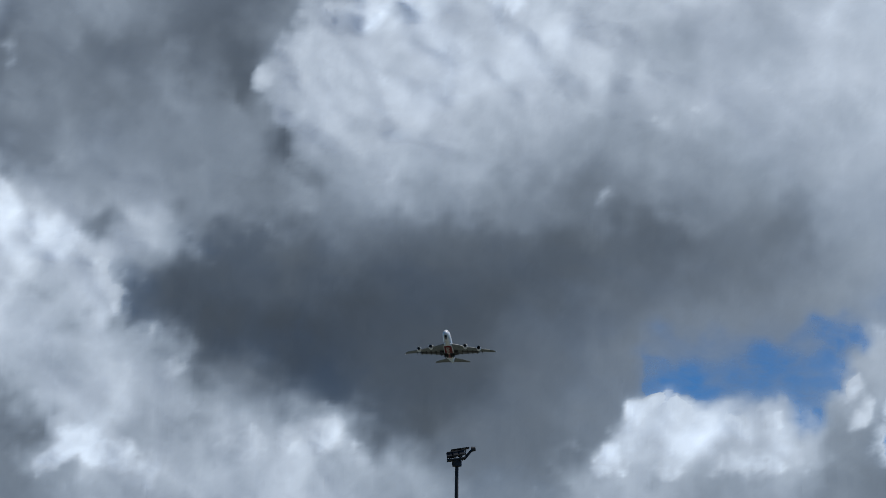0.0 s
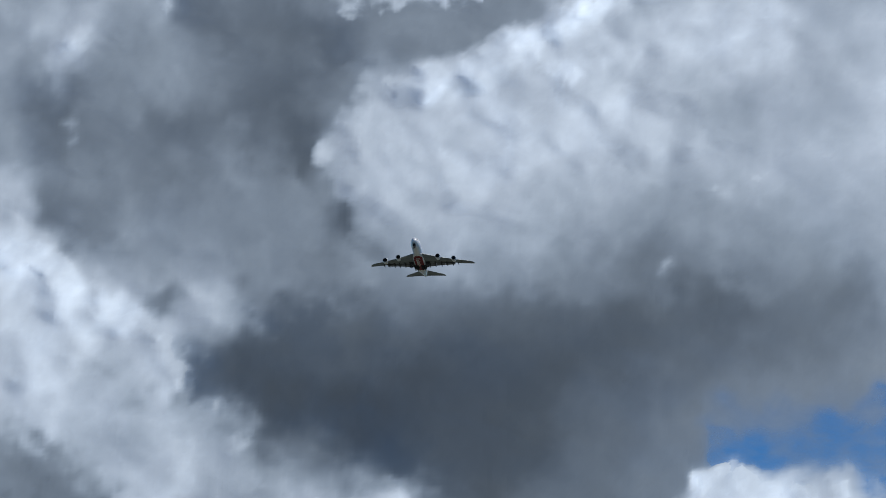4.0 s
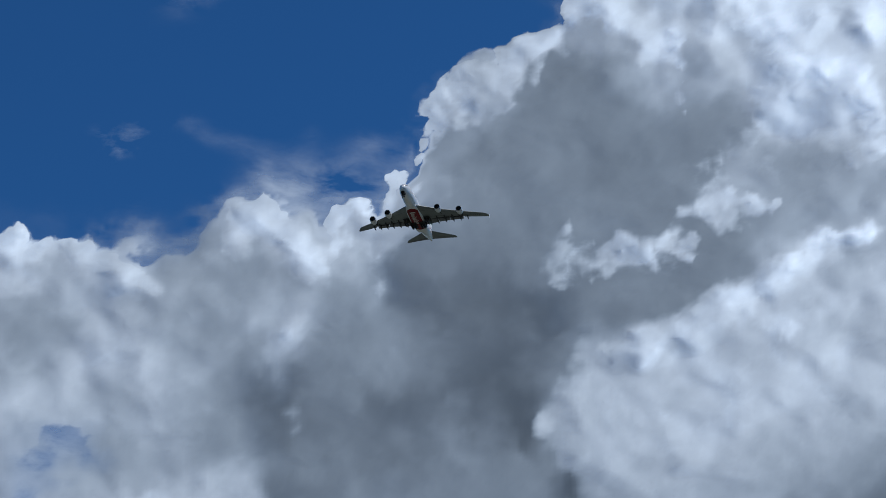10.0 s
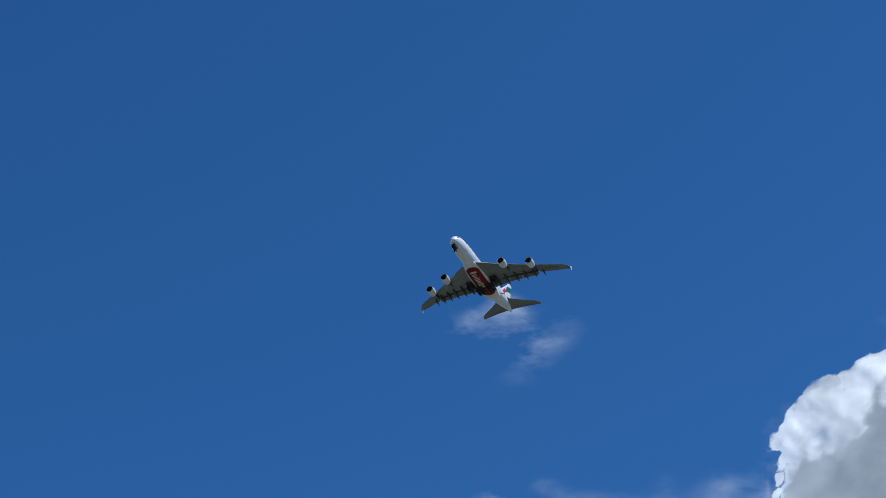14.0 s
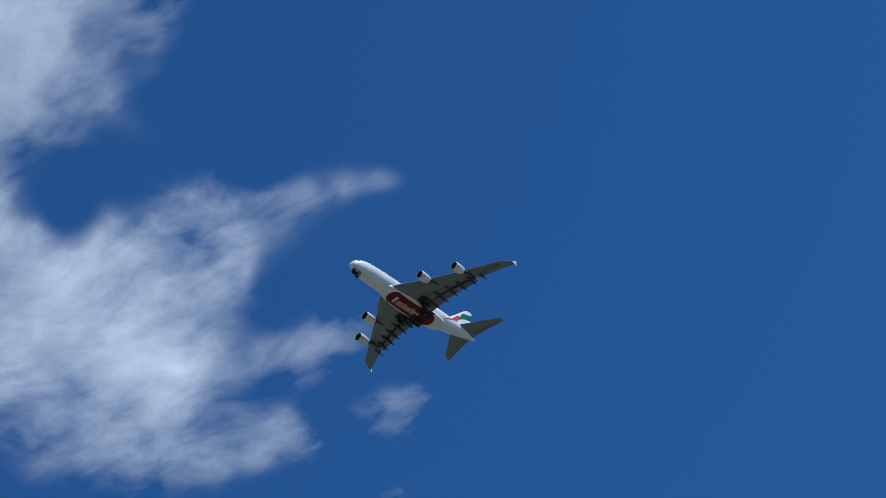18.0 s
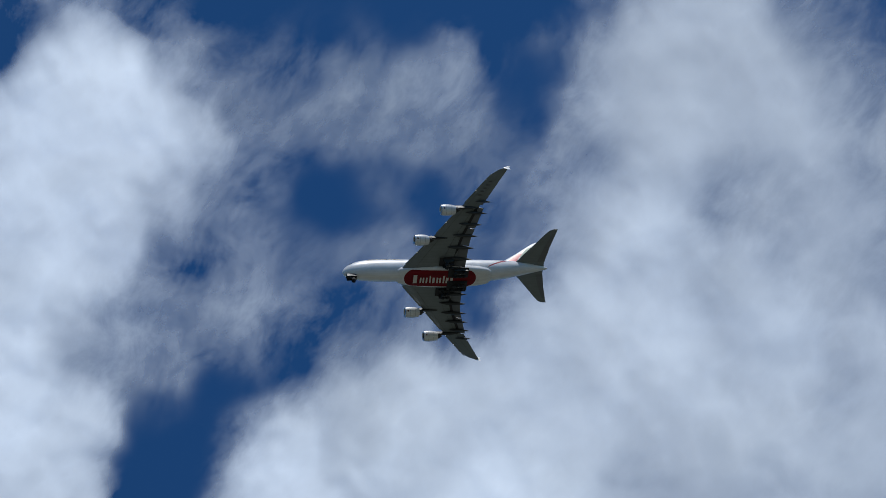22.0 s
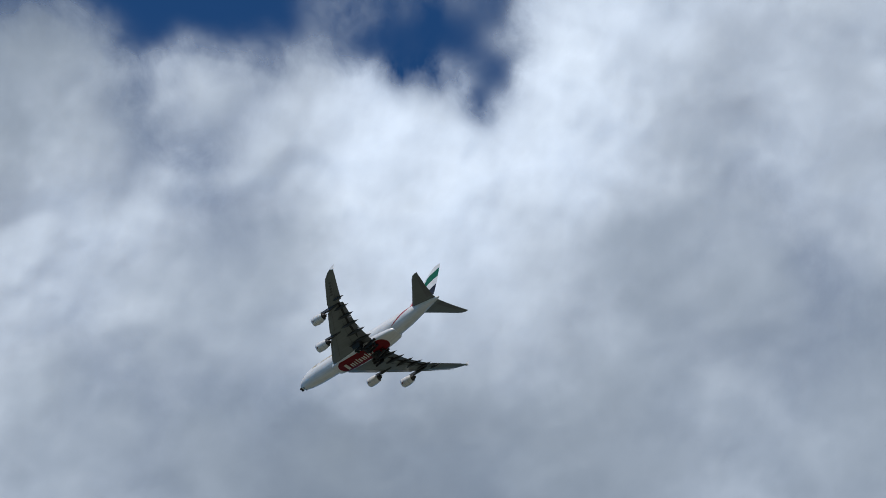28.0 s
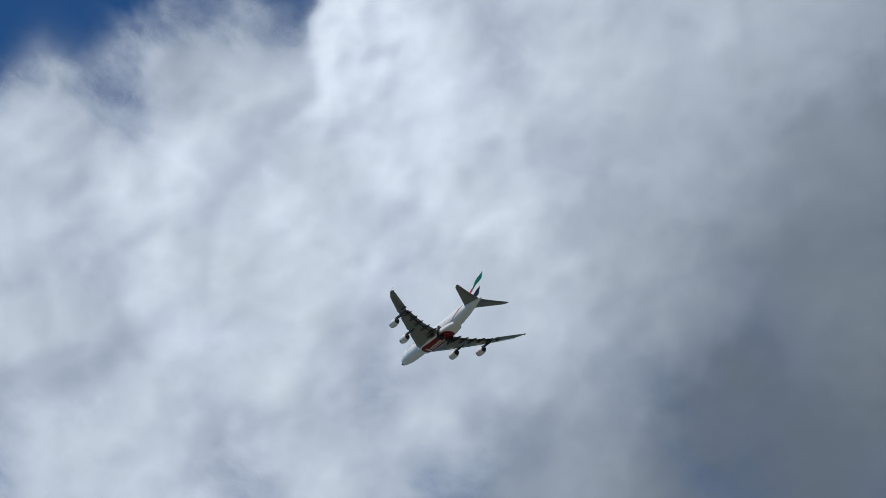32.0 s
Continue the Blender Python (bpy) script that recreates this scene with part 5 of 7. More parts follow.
def cloud_material(name, gain):
    """Droplets lit by sun and sky, coloured by the light and shade painted into each point.
    Firm clouds end in small domes, soft ones fray into streaks."""
    m = Nodes(name)
    c = m.coords()

    def stored(label):
        n = m.node("ShaderNodeAttribute")
        n.attribute_name = label
        return n.outputs["Fac"]

    def off(v, k):
        return m.math("MULTIPLY", m.math("SUBTRACT", v, 0.5), k)

    firm = stored("firm")
    n1 = m.noise(c, 0.010, 8, 0.58)
    n2 = m.noise(c, 0.0035, 5, 0.55)
    stir = m.vmath("SUBTRACT", m.node("ShaderNodeTexNoise", Vector=c, Scale=0.009, Detail=2.0).outputs["Color"], (0.5, 0.5, 0.5))
    bent = m.vmath("ADD", c, m.vmath("SCALE", stir, 60.0))
    along = m.t.nodes.new("ShaderNodeVectorMath")
    along.operation = "DOT_PRODUCT"
    m.put(along.inputs[0], bent)
    along.inputs[1].default_value = STREAK_DIR
    drawn = m.t.nodes.new("ShaderNodeVectorMath")
    drawn.operation = "SCALE"
    drawn.inputs[0].default_value = STREAK_DIR
    m.put(drawn.inputs[3], m.math("MULTIPLY", along.outputs["Value"], 0.36))
    n3 = m.noise(m.vmath("SUBTRACT", bent, drawn.outputs[0]), 0.010, 9, 0.62)
    fray = m.math("ADD", m.math("MULTIPLY", n3, 0.6), m.math("MULTIPLY", n2, 0.4))
    cells = m.node("ShaderNodeTexVoronoi", Vector=bent, Scale=0.0085, Detail=4.0, Roughness=0.5, Lacunarity=2.3)
    cells.feature, cells.normalize = "SMOOTH_F1", True
    cells.inputs["Smoothness"].default_value = 0.3
    dome = m.math("SUBTRACT", 1.0, cells.outputs["Distance"])
    lump = m.math("ADD", off(dome, 0.9), off(n1, 0.3))
    rounded = m.node("ShaderNodeTexVoronoi", Vector=bent, Scale=0.0085, Detail=1.6, Roughness=0.42, Lacunarity=2.3)
    rounded.feature, rounded.normalize = "SMOOTH_F1", True
    rounded.inputs["Smoothness"].default_value = 0.7
    cover = stored("cover")
    hard = m.ramp(m.math("ADD", cover, lump), 0.68, 0.82, 0, 1, True)
    thin = m.ramp(m.math("ADD", cover, off(fray, m.math("MINIMUM", m.ramp(cover, 0.0, 0.3, 1.4, 3.4), m.ramp(cover, 0.45, 0.9, 3.4, 0.3)))), 0.06, 1.03)
    soft = m.math("MULTIPLY", thin, m.ramp(cover, 0.03, 0.32, 0, 1, True))
    body_alpha = m.math("ADD", m.math("MULTIPLY", hard, firm), m.math("MULTIPLY", soft, m.math("SUBTRACT", 1.0, firm)))
    heap = m.math("ADD", stored("head"), lump)
    front = m.ramp(heap, 0.46, 1.1, 0, 0.92, True)
    body_alpha = m.math("MAXIMUM", body_alpha, m.ramp(heap, 0.64, 0.76, 0, 1, True))
    alpha = body_alpha
    # painted light and shade of body and heads, blended
    back = m.math("MULTIPLY", stored("painted_light"), m.math("SUBTRACT", 1.0, front))
    painted_tone = m.math("ADD", back, m.math("MULTIPLY", stored("painted_head_light"), front))
    # the bright sunlit rim of heaped clouds is painted on along their thin edges
    painted_rim = m.math("MULTIPLY", m.ramp(m.math("ADD", cover, lump), 0.74, 1.02, 1, 0, True), m.ramp(firm, 0.6, 0.9, 0, 0.8))
    painted_tone = m.math("ADD", painted_tone, m.math("MULTIPLY", painted_rim, m.math("MAXIMUM", m.math("SUBTRACT", 0.66, painted_tone), 0.0)))
    lit = m.math("MULTIPLY", m.math("MULTIPLY", m.ramp(n2, 0.3, 0.7, 0.92, 1.08), painted_tone), gain)
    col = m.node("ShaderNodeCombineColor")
    # painted tint: the darker the stored tone, the bluer its shade
    for i, (thick, bright_k) in enumerate(((0.80, 0.88), (0.98, 0.98), (1.12, 1.04))):
        m.put(col.inputs[i], m.math("MULTIPLY", lit, m.ramp(painted_tone, 0.06, 0.5, thick, bright_k)))
    # the billows stand aslant to the sun, so that each has a lit and a shaded flank
    ray = heading(SUN_AZ, SUN_EL)
    aslant = 0.72 * ray + 0.69 * (Vector((0, 0, 1)) - ray.z * ray).normalized()
    lean = m.node("ShaderNodeAttribute")
    lean.attribute_name = "lean"
    above = m.vmath("NORMALIZE", m.vmath("ADD", tuple(aslant), m.vmath("SCALE", lean.outputs["Vector"], m.math("MULTIPLY", m.ramp(firm, 0.0, 1.0, 0.26, 0.6), m.ramp(painted_tone, 0.18, 0.6, 0.1, 1.0)))))
    swell = m.math("SUBTRACT", m.math("MULTIPLY", m.noise(c, 0.006, 2, 0.4), 40.0), m.math("MULTIPLY", rounded.outputs["Distance"], 70.0))
    relief = m.math("MAXIMUM", m.ramp(firm, 0.3, 1.0, 0.12, 0.28), m.math("MULTIPLY", front, 0.75))
    bump = m.node("ShaderNodeBump", Height=swell, Strength=relief, Distance=1.0, Normal=above)
    body = m.node("ShaderNodeBsdfTranslucent", Color=col.outputs[0], Normal=m.vmath("SCALE", bump.outputs[0], -1.0))
    clear = m.node("ShaderNodeBsdfTransparent")
    mixed = m.t.nodes.new("ShaderNodeMixShader")
    m.put(mixed.inputs[0], alpha)
    m.t.links.new(clear.outputs[0], mixed.inputs[1])
    m.t.links.new(body.outputs[0], mixed.inputs[2])
    return m.finish(mixed)


# label, category, how strongly lumps vary the painted tone, and how firm its edges are
CLOUDS = {
    "storm_cloud": ("wide dark grey rain cloud with a paler top", "cloud", 0.22, 0.5),
    "cumulus_bank": ("pale grey bank of heaped cumulus low over the horizon", "cloud", 0.30, 0.85),
    "towering_cumulus": ("tall white and grey cumulus cloud, its sunlit cauliflower edges painted in", "cloud", 0.28, 0.95),
    "cloud_wisp": ("thin torn white wisp of cloud in blue sky", "cloud", 0.05, 0.0),
    "torn_cloud": ("soft white cloud with frayed edges and blue gaps", "cloud", 0.12, 0.0),
    "cloud_deck": ("broken pale grey cloud layer with deep blue holes", "cloud", 0.14, 0.1),
    "cumulus_head": ("bright white head of cumulus cloud, its sunlight painted in", "cloud", 0.2, 1.0),
    "bank_head": ("bright top of a cumulus bank, its sunlight painted in", "cloud", 0.2, 1.0),
    "cloud_tower": ("bright white rounded edge of a broken cloud", "cloud", 0.2, 0.4),
}
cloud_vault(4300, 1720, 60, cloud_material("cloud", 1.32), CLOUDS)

# ---- ground ----
bm = bmesh.new()
bmesh.ops.create_circle(bm, cap_ends=True, segments=96, radius=4600)
me = bpy.data.meshes.new("ground")
bm.to_mesh(me)
bm.free()
m = Nodes("dry_grass")
c = m.coords()
n1, n2 = m.noise(c, 0.02, 6), m.noise(c, 1.5, 6)
grass = m.mix(m.ramp(n1, 0.35, 0.65), rgb(0.075, 0.082, 0.052), rgb(0.118, 0.125, 0.100))
grass = m.mix(m.ramp(n2, 0.3, 0.7, 0, 0.5), grass, rgb(0.15, 0.145, 0.12))
me.materials.append(m.finish(m.node("ShaderNodeBsdfPrincipled", Base_Color=grass, Roughness=0.95)))
tagged(new("ground", me), "flat dry grass of an airfield reaching the horizon", "ground", kind="structure")

# ---- building blocks ----
def part(name, bm, material, parent, label="", smooth=True):
    """Links a bmesh as one mesh object under a thing or a part."""
    me = bpy.data.meshes.new(name)
    bmesh.ops.recalc_face_normals(bm, faces=bm.faces)
    bm.to_mesh(me)
    bm.free()
    if smooth:
        me.polygons.foreach_set("use_smooth", [True] * len(me.polygons))
        me.set_sharp_from_angle(angle=radians(38))
    me.materials.append(material)
    ob = new(name, me)
    ob.parent = parent
    return tagged(ob, label)


def loft(rings, caps=True, bm=None):
    """Skins closed rings of points, one after the other."""
    bm = bm or bmesh.new()
    rows = [[bm.verts.new(p) for p in ring] for ring in rings]
    for a, b in zip(rows[:-1], rows[1:]):
        n = len(a)
        for i in range(n):
            bm.faces.new((a[i], a[(i + 1) % n], b[(i + 1) % n], b[i]))
    if caps:
        bm.faces.new(rows[0][::-1])
        bm.faces.new(rows[-1])
    return bm


def ease(x, xs, ys):
    """Smooth curve through stations (Catmull-Rom)."""
    k = max(0, min(len(xs) - 2, int(np.searchsorted(xs, x)) - 1))
    t = (x - xs[k]) / (xs[k + 1] - xs[k])

    def slope(i):
        a, b = max(0, i - 1), min(len(xs) - 1, i + 1)
        return (ys[b] - ys[a]) / (xs[b] - xs[a])
    h = xs[k + 1] - xs[k]
    t2, t3 = t * t, t * t * t
    return ((2 * t3 - 3 * t2 + 1) * ys[k] + (t3 - 2 * t2 + t) * h * slope(k) + (3 * t2 - 2 * t3) * ys[k + 1] + (t3 - t2) * h * slope(k + 1))


def foil(le, te, z, thick, twist=0.0, n=14, stand=False, y=0.0):
    """A closed wing section between its leading and trailing edge, at the span y (or height y, for a fin)."""
    pts = []
    chord = le - te
    us = [0.5 * (1 - math.cos(math.pi * i / n)) for i in range(n + 1)]

    def half(u):
        return 5 * thick * chord * (0.2969 * math.sqrt(u) - 0.126 * u - 0.3516 * u * u + 0.2843 * u ** 3 - 0.1015 * u ** 4)
    for u in us:
        pts.append((le - u * chord, half(u)))
    for u in us[-2:0:-1]:
        pts.append((le - u * chord, -0.8 * half(u)))
    if stand:
        return [(x, h, y) for x, h in pts]
    return [(x, y, z + h - twist * (le - x)) for x, h in pts]


def revolve(profile, n=28, axis_y=0.0, axis_z=0.0, bm=None, caps=False):
    rings = [[(x, axis_y + r * math.cos(2 * math.pi * i / n), axis_z + r * math.sin(2 * math.pi * i / n)) for i in range(n)] for x, r in profile]
    return loft(rings, caps, bm)


def box(sx, sy, sz, m=None, bevel=0.0, bm=None):
    bm = bm or bmesh.new()
    made = bmesh.ops.create_cube(bm, size=1, matrix=(m or Matrix()) @ Matrix.Diagonal((sx, sy, sz, 1)))
    if bevel:
        edges = {e for v in made["verts"] for e in v.link_edges}
        bmesh.ops.bevel(bm, geom=list(edges), offset=bevel, segments=2, affect="EDGES")
    return bm


def tube(a, b, r, n=14, r2=None, bm=None):
    """A round bar from a to b."""
    bm = bm or bmesh.new()
    a, b = Vector(a), Vector(b)
    m = Matrix.Translation((a + b) / 2) @ (b - a).to_track_quat("Z", "Y").to_matrix().to_4x4()
    bmesh.ops.create_cone(bm, cap_ends=True, segments=n, radius1=r, radius2=r2 or r, depth=(b - a).length, matrix=m)
    return bm


# ---- the airliner ----
# x runs forward from amidships, y to port, z up, in metres
STATION = [-36.1, -35.0, -33.0, -30.0, -26.0, -21.0, -15.0, -9.0, 0.0, 12.0, 20.0, 25.0, 29.0, 32.0, 34.0, 35.3, 36.0]
HALF_W = [0.25, 0.62, 1.12, 1.75, 2.42, 3.02, 3.42, 3.57, 3.57, 3.57, 3.57, 3.47, 3.16, 2.62, 1.95, 1.12, 0.0]
BELLY = [1.55, 1.15, 0.75, 0.05, -1.05, -2.45, -3.65, -4.12, -4.2, -4.2, -4.2, -4.15, -3.95, -3.55, -3.0, -2.3, -1.35]
CROWN = [2.1, 2.55, 3.05, 3.55, 3.95, 4.2, 4.35, 4.4, 4.4, 4.4, 4.4, 4.3, 3.85, 2.85, 1.6, 0.2, -1.25]


def fuselage_ring(x, grow=0.0, n=40):
    w, lo, hi = ease(x, STATION, HALF_W), ease(x, STATION, BELLY), ease(x, STATION, CROWN)
    mid, half = (lo + hi) / 2, (hi - lo) / 2
    return [(x, (max(w, 0.02) + grow) * math.cos(2 * math.pi * i / n), mid + (max(half, 0.02) + grow) * math.sin(2 * math.pi * i / n)) for i in range(n)]


def side_point(x, z, out=0.0, side=1):
    """The point of the fuselage's skin at that station and height."""
    w, lo, hi = ease(x, STATION, HALF_W), ease(x, STATION, BELLY), ease(x, STATION, CROWN)
    mid, half = (lo + hi) / 2, (hi - lo) / 2
    s = max(-1, min(1, (z - mid) / half))
    c = math.sqrt(1 - s * s)
    nrm = Vector((0, c / w, s / half)).normalized()
    return Vector((x, side * w * c, z)) + out * Vector((0, side * nrm.y, nrm.z))


LE_Y, LE_X = [0.0, 3.5, 14.0, 26.0, 36.0, 37.4, 38.5, 39.2], [18.0, 15.6, 7.0, -2.6, -10.7, -12.1, -13.8, -15.6]
TE_Y, TE_X = [0.0, 3.5, 14.0, 26.0, 36.0, 39.2], [-3.8, -4.0, -5.2, -9.4, -15.3, -17.3]
WZ_Y, WZ = [0.0, 3.5, 14.0, 26.0, 36.0, 39.2], [-2.9, -2.7, -1.6, 0.35, 2.45, 3.2]


def wing_z(y):
    return float(np.interp(y, WZ_Y, WZ))


def wing_le(y):
    return float(np.interp(y, LE_Y, LE_X))


def wing_te(y):
    return float(np.interp(y, TE_Y, TE_X))


def thick(y):
    return float(np.interp(y, (0, 14, 39), (0.14, 0.115, 0.095)))


def paint(name, colour, rough=0.32, coat=0.3):
    """Gloss aircraft paint: streaks along the airflow and faint panel stains."""
    m = Nodes(name)
    c = m.coords()
    streak = m.noise(m.vmath("MULTIPLY", c, (0.12, 1.6, 1.6)), 1.0, 5)
    patch = m.noise(c, 0.45, 5)
    k = m.ramp(m.math("ADD", m.math("MULTIPLY", streak, 0.6), m.math("MULTIPLY", patch, 0.4)), 0.35, 0.68)
    col = m.mix(k, [x * 0.86 for x in colour] + [1], [min(1.0, x * 1.05) for x in colour] + [1])
    b = m.node("ShaderNodeBsdfPrincipled", Base_Color=col, Roughness=m.ramp(patch, 0.3, 0.7, rough * 0.8, rough * 1.3))
    b.inputs["Coat Weight"].default_value = coat
    return m, b, col, c


def plain_paint(name, colour, rough=0.32, coat=0.3):
    m, b, _, _ = paint(name, colour, rough, coat)
    return m.finish(b)


def livery_white():
    """White skin with the thin red sweep that runs down from the fin."""
    m, b, col, c = paint("skin_white", (0.80, 0.80, 0.79))
    x, y, z = m.xyz(c)
    line = m.math("ADD", m.math("MULTIPLY", m.math("ADD", z, 1.5), -1.85), -14.6)
    off = m.math("ABSOLUTE", m.math("SUBTRACT", x, line))
    band = m.math("MULTIPLY", m.math("LESS_THAN", off, m.ramp(z, -1.6, 4.2, 0.3, 1.3)), m.math("GREATER_THAN", z, -1.7))
    col2 = m.mix(band, col, rgb(0.34, 0.015, 0.022))
    m.t.links.new(col2, b.inputs["Base Color"])
    return m.finish(b)


def livery_fin():
    """White fin with a red sweep in front and green and black bands that wave towards the trailing edge."""
    m, b, col, c = paint("fin_white", (0.80, 0.80, 0.79))
    x, y, z = m.xyz(c)
    # height along the fin, bent in a slow wave
    wave = m.math("MULTIPLY", m.math("SINE", m.math("MULTIPLY", x, 0.45)), 0.5)
    h = m.math("ADD", m.math("SUBTRACT", z, m.math("MULTIPLY", m.math("ADD", x, 30.0), -0.55)), wave)

    def band(lo, hi):
        return m.math("MULTIPLY", m.math("GREATER_THAN", h, lo), m.math("LESS_THAN", h, hi))
    edge = m.math("ADD", m.math("MULTIPLY", z, -0.62), -22.6)
    aft = m.math("LESS_THAN", x, edge)
    fore = m.math("MULTIPLY", m.math("GREATER_THAN", x, edge), m.math("LESS_THAN", x, m.math("ADD", m.math("MULTIPLY", z, -0.95), -17.6)))
    fore = m.math("MULTIPLY", fore, m.math("LESS_THAN", z, 10.6))
    col = m.mix(m.math("MULTIPLY", aft, band(9.3, 12.6)), col, rgb(0.0, 0.12, 0.055))
    col = m.mix(m.math("MULTIPLY", aft, band(2.4, 6.2)), col, rgb(0.012, 0.012, 0.014))
    col = m.mix(fore, col, rgb(0.55, 0.02, 0.03))
    m.t.links.new(col, b.inputs["Base Color"])
    return m.finish(b)


def livery_belly():
    """White fairing with a long red panel, round at both ends."""
    m, b, col, c = paint("belly_paint", (0.78, 0.78, 0.77))
    x, y, z = m.xyz(c)
    along = m.math("SUBTRACT", m.math("ABSOLUTE", m.math("SUBTRACT", x, 2.7)), 9.2)
    dx = m.math("MAXIMUM", along, 0.0)
    d = m.math("SQRT", m.math("ADD", m.math("MULTIPLY", dx, dx), m.math("MULTIPLY", y, y)))
    red = m.math("MULTIPLY", m.math("LESS_THAN", d, 3.25), m.math("LESS_THAN", z, -2.0))
    stain = m.noise(m.vmath("MULTIPLY", c, (0.1, 1.0, 1.0)), 1.2, 4)
    ground = m.mix(m.ramp(stain, 0.35, 0.7), rgb(0.20, 0.004, 0.010), rgb(0.13, 0.003, 0.007))
    m.t.links.new(m.mix(red, col, ground), b.inputs["Base Color"])
    m.put(b.inputs["Coat Weight"], m.ramp(red, 0, 1, 0.3, 0.0))
    m.put(b.inputs["Specular IOR Level"], m.ramp(red, 0, 1, 0.5, 0.2))
    return m.finish(b)


SKIN, FIN, BELLY_PAINT = livery_white(), livery_fin(), livery_belly()
WING_GREY = plain_paint("wing_grey", (0.175, 0.197, 0.196), 0.45, 0.1)
FLAP_GREY = plain_paint("flap_grey", (0.15, 0.156, 0.165), 0.5, 0.05)
# near black: the shade around the flap-track fairings is put into the colour
FAIRING = plain_paint("fairing_shade", (0.030, 0.033, 0.034), 0.5, 0.05)
EDGE_METAL = surface("polished_edge", (0.55, 0.56, 0.57), 0.28, 0.9, 0.06, 0.5)
COWL = plain_paint("cowl_white", (0.78, 0.78, 0.77), 0.3, 0.3)
# near black, for shade painted into flap slots and wheel bays
DARK = surface("recess_black", (0.025, 0.025, 0.028), 0.7, 0.0, 0.2, 1.0)
FAN = surface("fan_metal", (0.04, 0.042, 0.045), 0.4, 0.6, 0.2, 3.0)
EXHAUST = surface("exhaust_metal", (0.055, 0.05, 0.047), 0.45, 0.7, 0.25, 2.0)
STEEL = surface("gear_steel", (0.10, 0.10, 0.105), 0.5, 0.4, 0.2, 2.0)
TYRE = surface("tyre_rubber", (0.018, 0.018, 0.019), 0.85, 0.0, 0.25, 4.0)
LETTER = plain_paint("letter_white", (0.66, 0.63, 0.58), 0.4, 0.1)
GOLD = surface("letter_gold", (0.72, 0.66, 0.54), 0.4, 0.1, 0.1, 1.0)
MARK = surface("mark_dark", (0.09, 0.093, 0.10), 0.5, 0.0, 0.1, 1.0)
SEAM = surface("seam_grey", (0.09, 0.09, 0.095), 0.6, 0.0, 0.1, 1.0)
COWL_SEAM = surface("cowl_seam_grey", (0.36, 0.36, 0.37), 0.5, 0.0, 0.1, 1.0)
BADGE = surface("badge_red", (0.16, 0.02, 0.025), 0.4, 0.0, 0.1, 1.0)
GLASS_DARK = surface("cockpit_glass", (0.02, 0.022, 0.026), 0.12, 0.0, 0.05, 1.0)

airliner = tagged(new("airliner"), "white four-engined double-deck airliner with a red belly panel, climbing", "airplane")

rings = [fuselage_ring(x) for x in np.concatenate([np.linspace(-36.1, 24, 54), np.linspace(25, 35.2, 20), (35.5, 35.75, 35.9, 36.0)])]
fuselage = part("fuselage", loft(rings), SKIN, airliner)

# the wing-body fairing, fuller than the hull, with a flat bottom
rings = []
for x in np.linspace(17.5, -15.0, 40):
    k = math.sin(math.pi * (17.5 - x) / 32.5) ** 0.45
    ring = []
    for i in range(40):
        a = 2 * math.pi * i / 40
        c, s = math.cos(a), math.sin(a)
        e = 0.62
        y = math.copysign(abs(c) ** e, c) * (2.2 + 2.05 * k)
        z = -3.0 + math.copysign(abs(s) ** e, s) * (0.7 + 1.25 * k)
        ring.append((x, y, z))
    rings.append(ring)
belly = part("belly_fairing", loft(rings), BELLY_PAINT, airliner, "white belly fairing with a long red panel")

# plain white bars stand for the lettering on the red panel: centre, width, height
BELLY_Z = -4.965
for x, wide, tall in ((11.4, 1.3, 3.2), (9.5, 0.55, 2.2), (8.5, 0.55, 2.2), (7.4, 0.55, 2.2), (6.2, 0.5, 2.8), (5.0, 0.8, 2.2), (3.7, 0.6, 2.2), (2.7, 0.6, 2.2), (1.5, 0.6, 2.9), (0.3, 0.9, 2.2), (-1.2, 0.9, 2.2)):
    bm = box(wide, tall, 0.05, Matrix.Translation((x, -1.7 + tall / 2, BELLY_Z + 0.012)), 0.018)
    part("letter_bar", bm, LETTER, airliner)

# upper-deck lettering: gold bars on both sides of the forward hull
for side in (1, -1):
    for k, (wide, tall) in enumerate(((1.2, 2.4), (1.5, 1.5), (0.4, 1.9), (0.8, 1.5), (1.1, 1.5), (0.8, 2.0), (1.1, 1.5), (1.0, 1.5))):
        x = 26.6 - k * 1.45
        bm = bmesh.new()
        grid = [[bm.verts.new(side_point(x + (u - 0.5) * wide, 1.55 + v * tall / 4, 0.03, side)) for v in range(5)] for u in (0, 1)]
        for v in range(4):
            bm.faces.new((grid[0][v], grid[1][v], grid[1][v + 1], grid[0][v + 1]))
        bmesh.ops.solidify(bm, geom=bm.faces[:], thickness=0.02)
        part("deck_letter_bar", bm, GOLD, airliner)

# flight deck windows
for side in (1, -1):
    for x, z, w in ((34.15, 0.55, 0.75), (33.45, 0.85, 0.7), (32.75, 1.05, 0.65)):
        bm = bmesh.new()
        grid = [[bm.verts.new(side_point(x + (u - 0.5) * w, z + (v - 0.5) * 0.62, 0.02, side)) for v in (0, 0.5, 1)] for u in (0, 1)]
        for v in range(2):
            bm.faces.new((grid[0][v], grid[1][v], grid[1][v + 1], grid[0][v + 1]))
        bmesh.ops.solidify(bm, geom=bm.faces[:], thickness=0.02)
        part("cockpit_window", bm, GLASS_DARK, airliner)


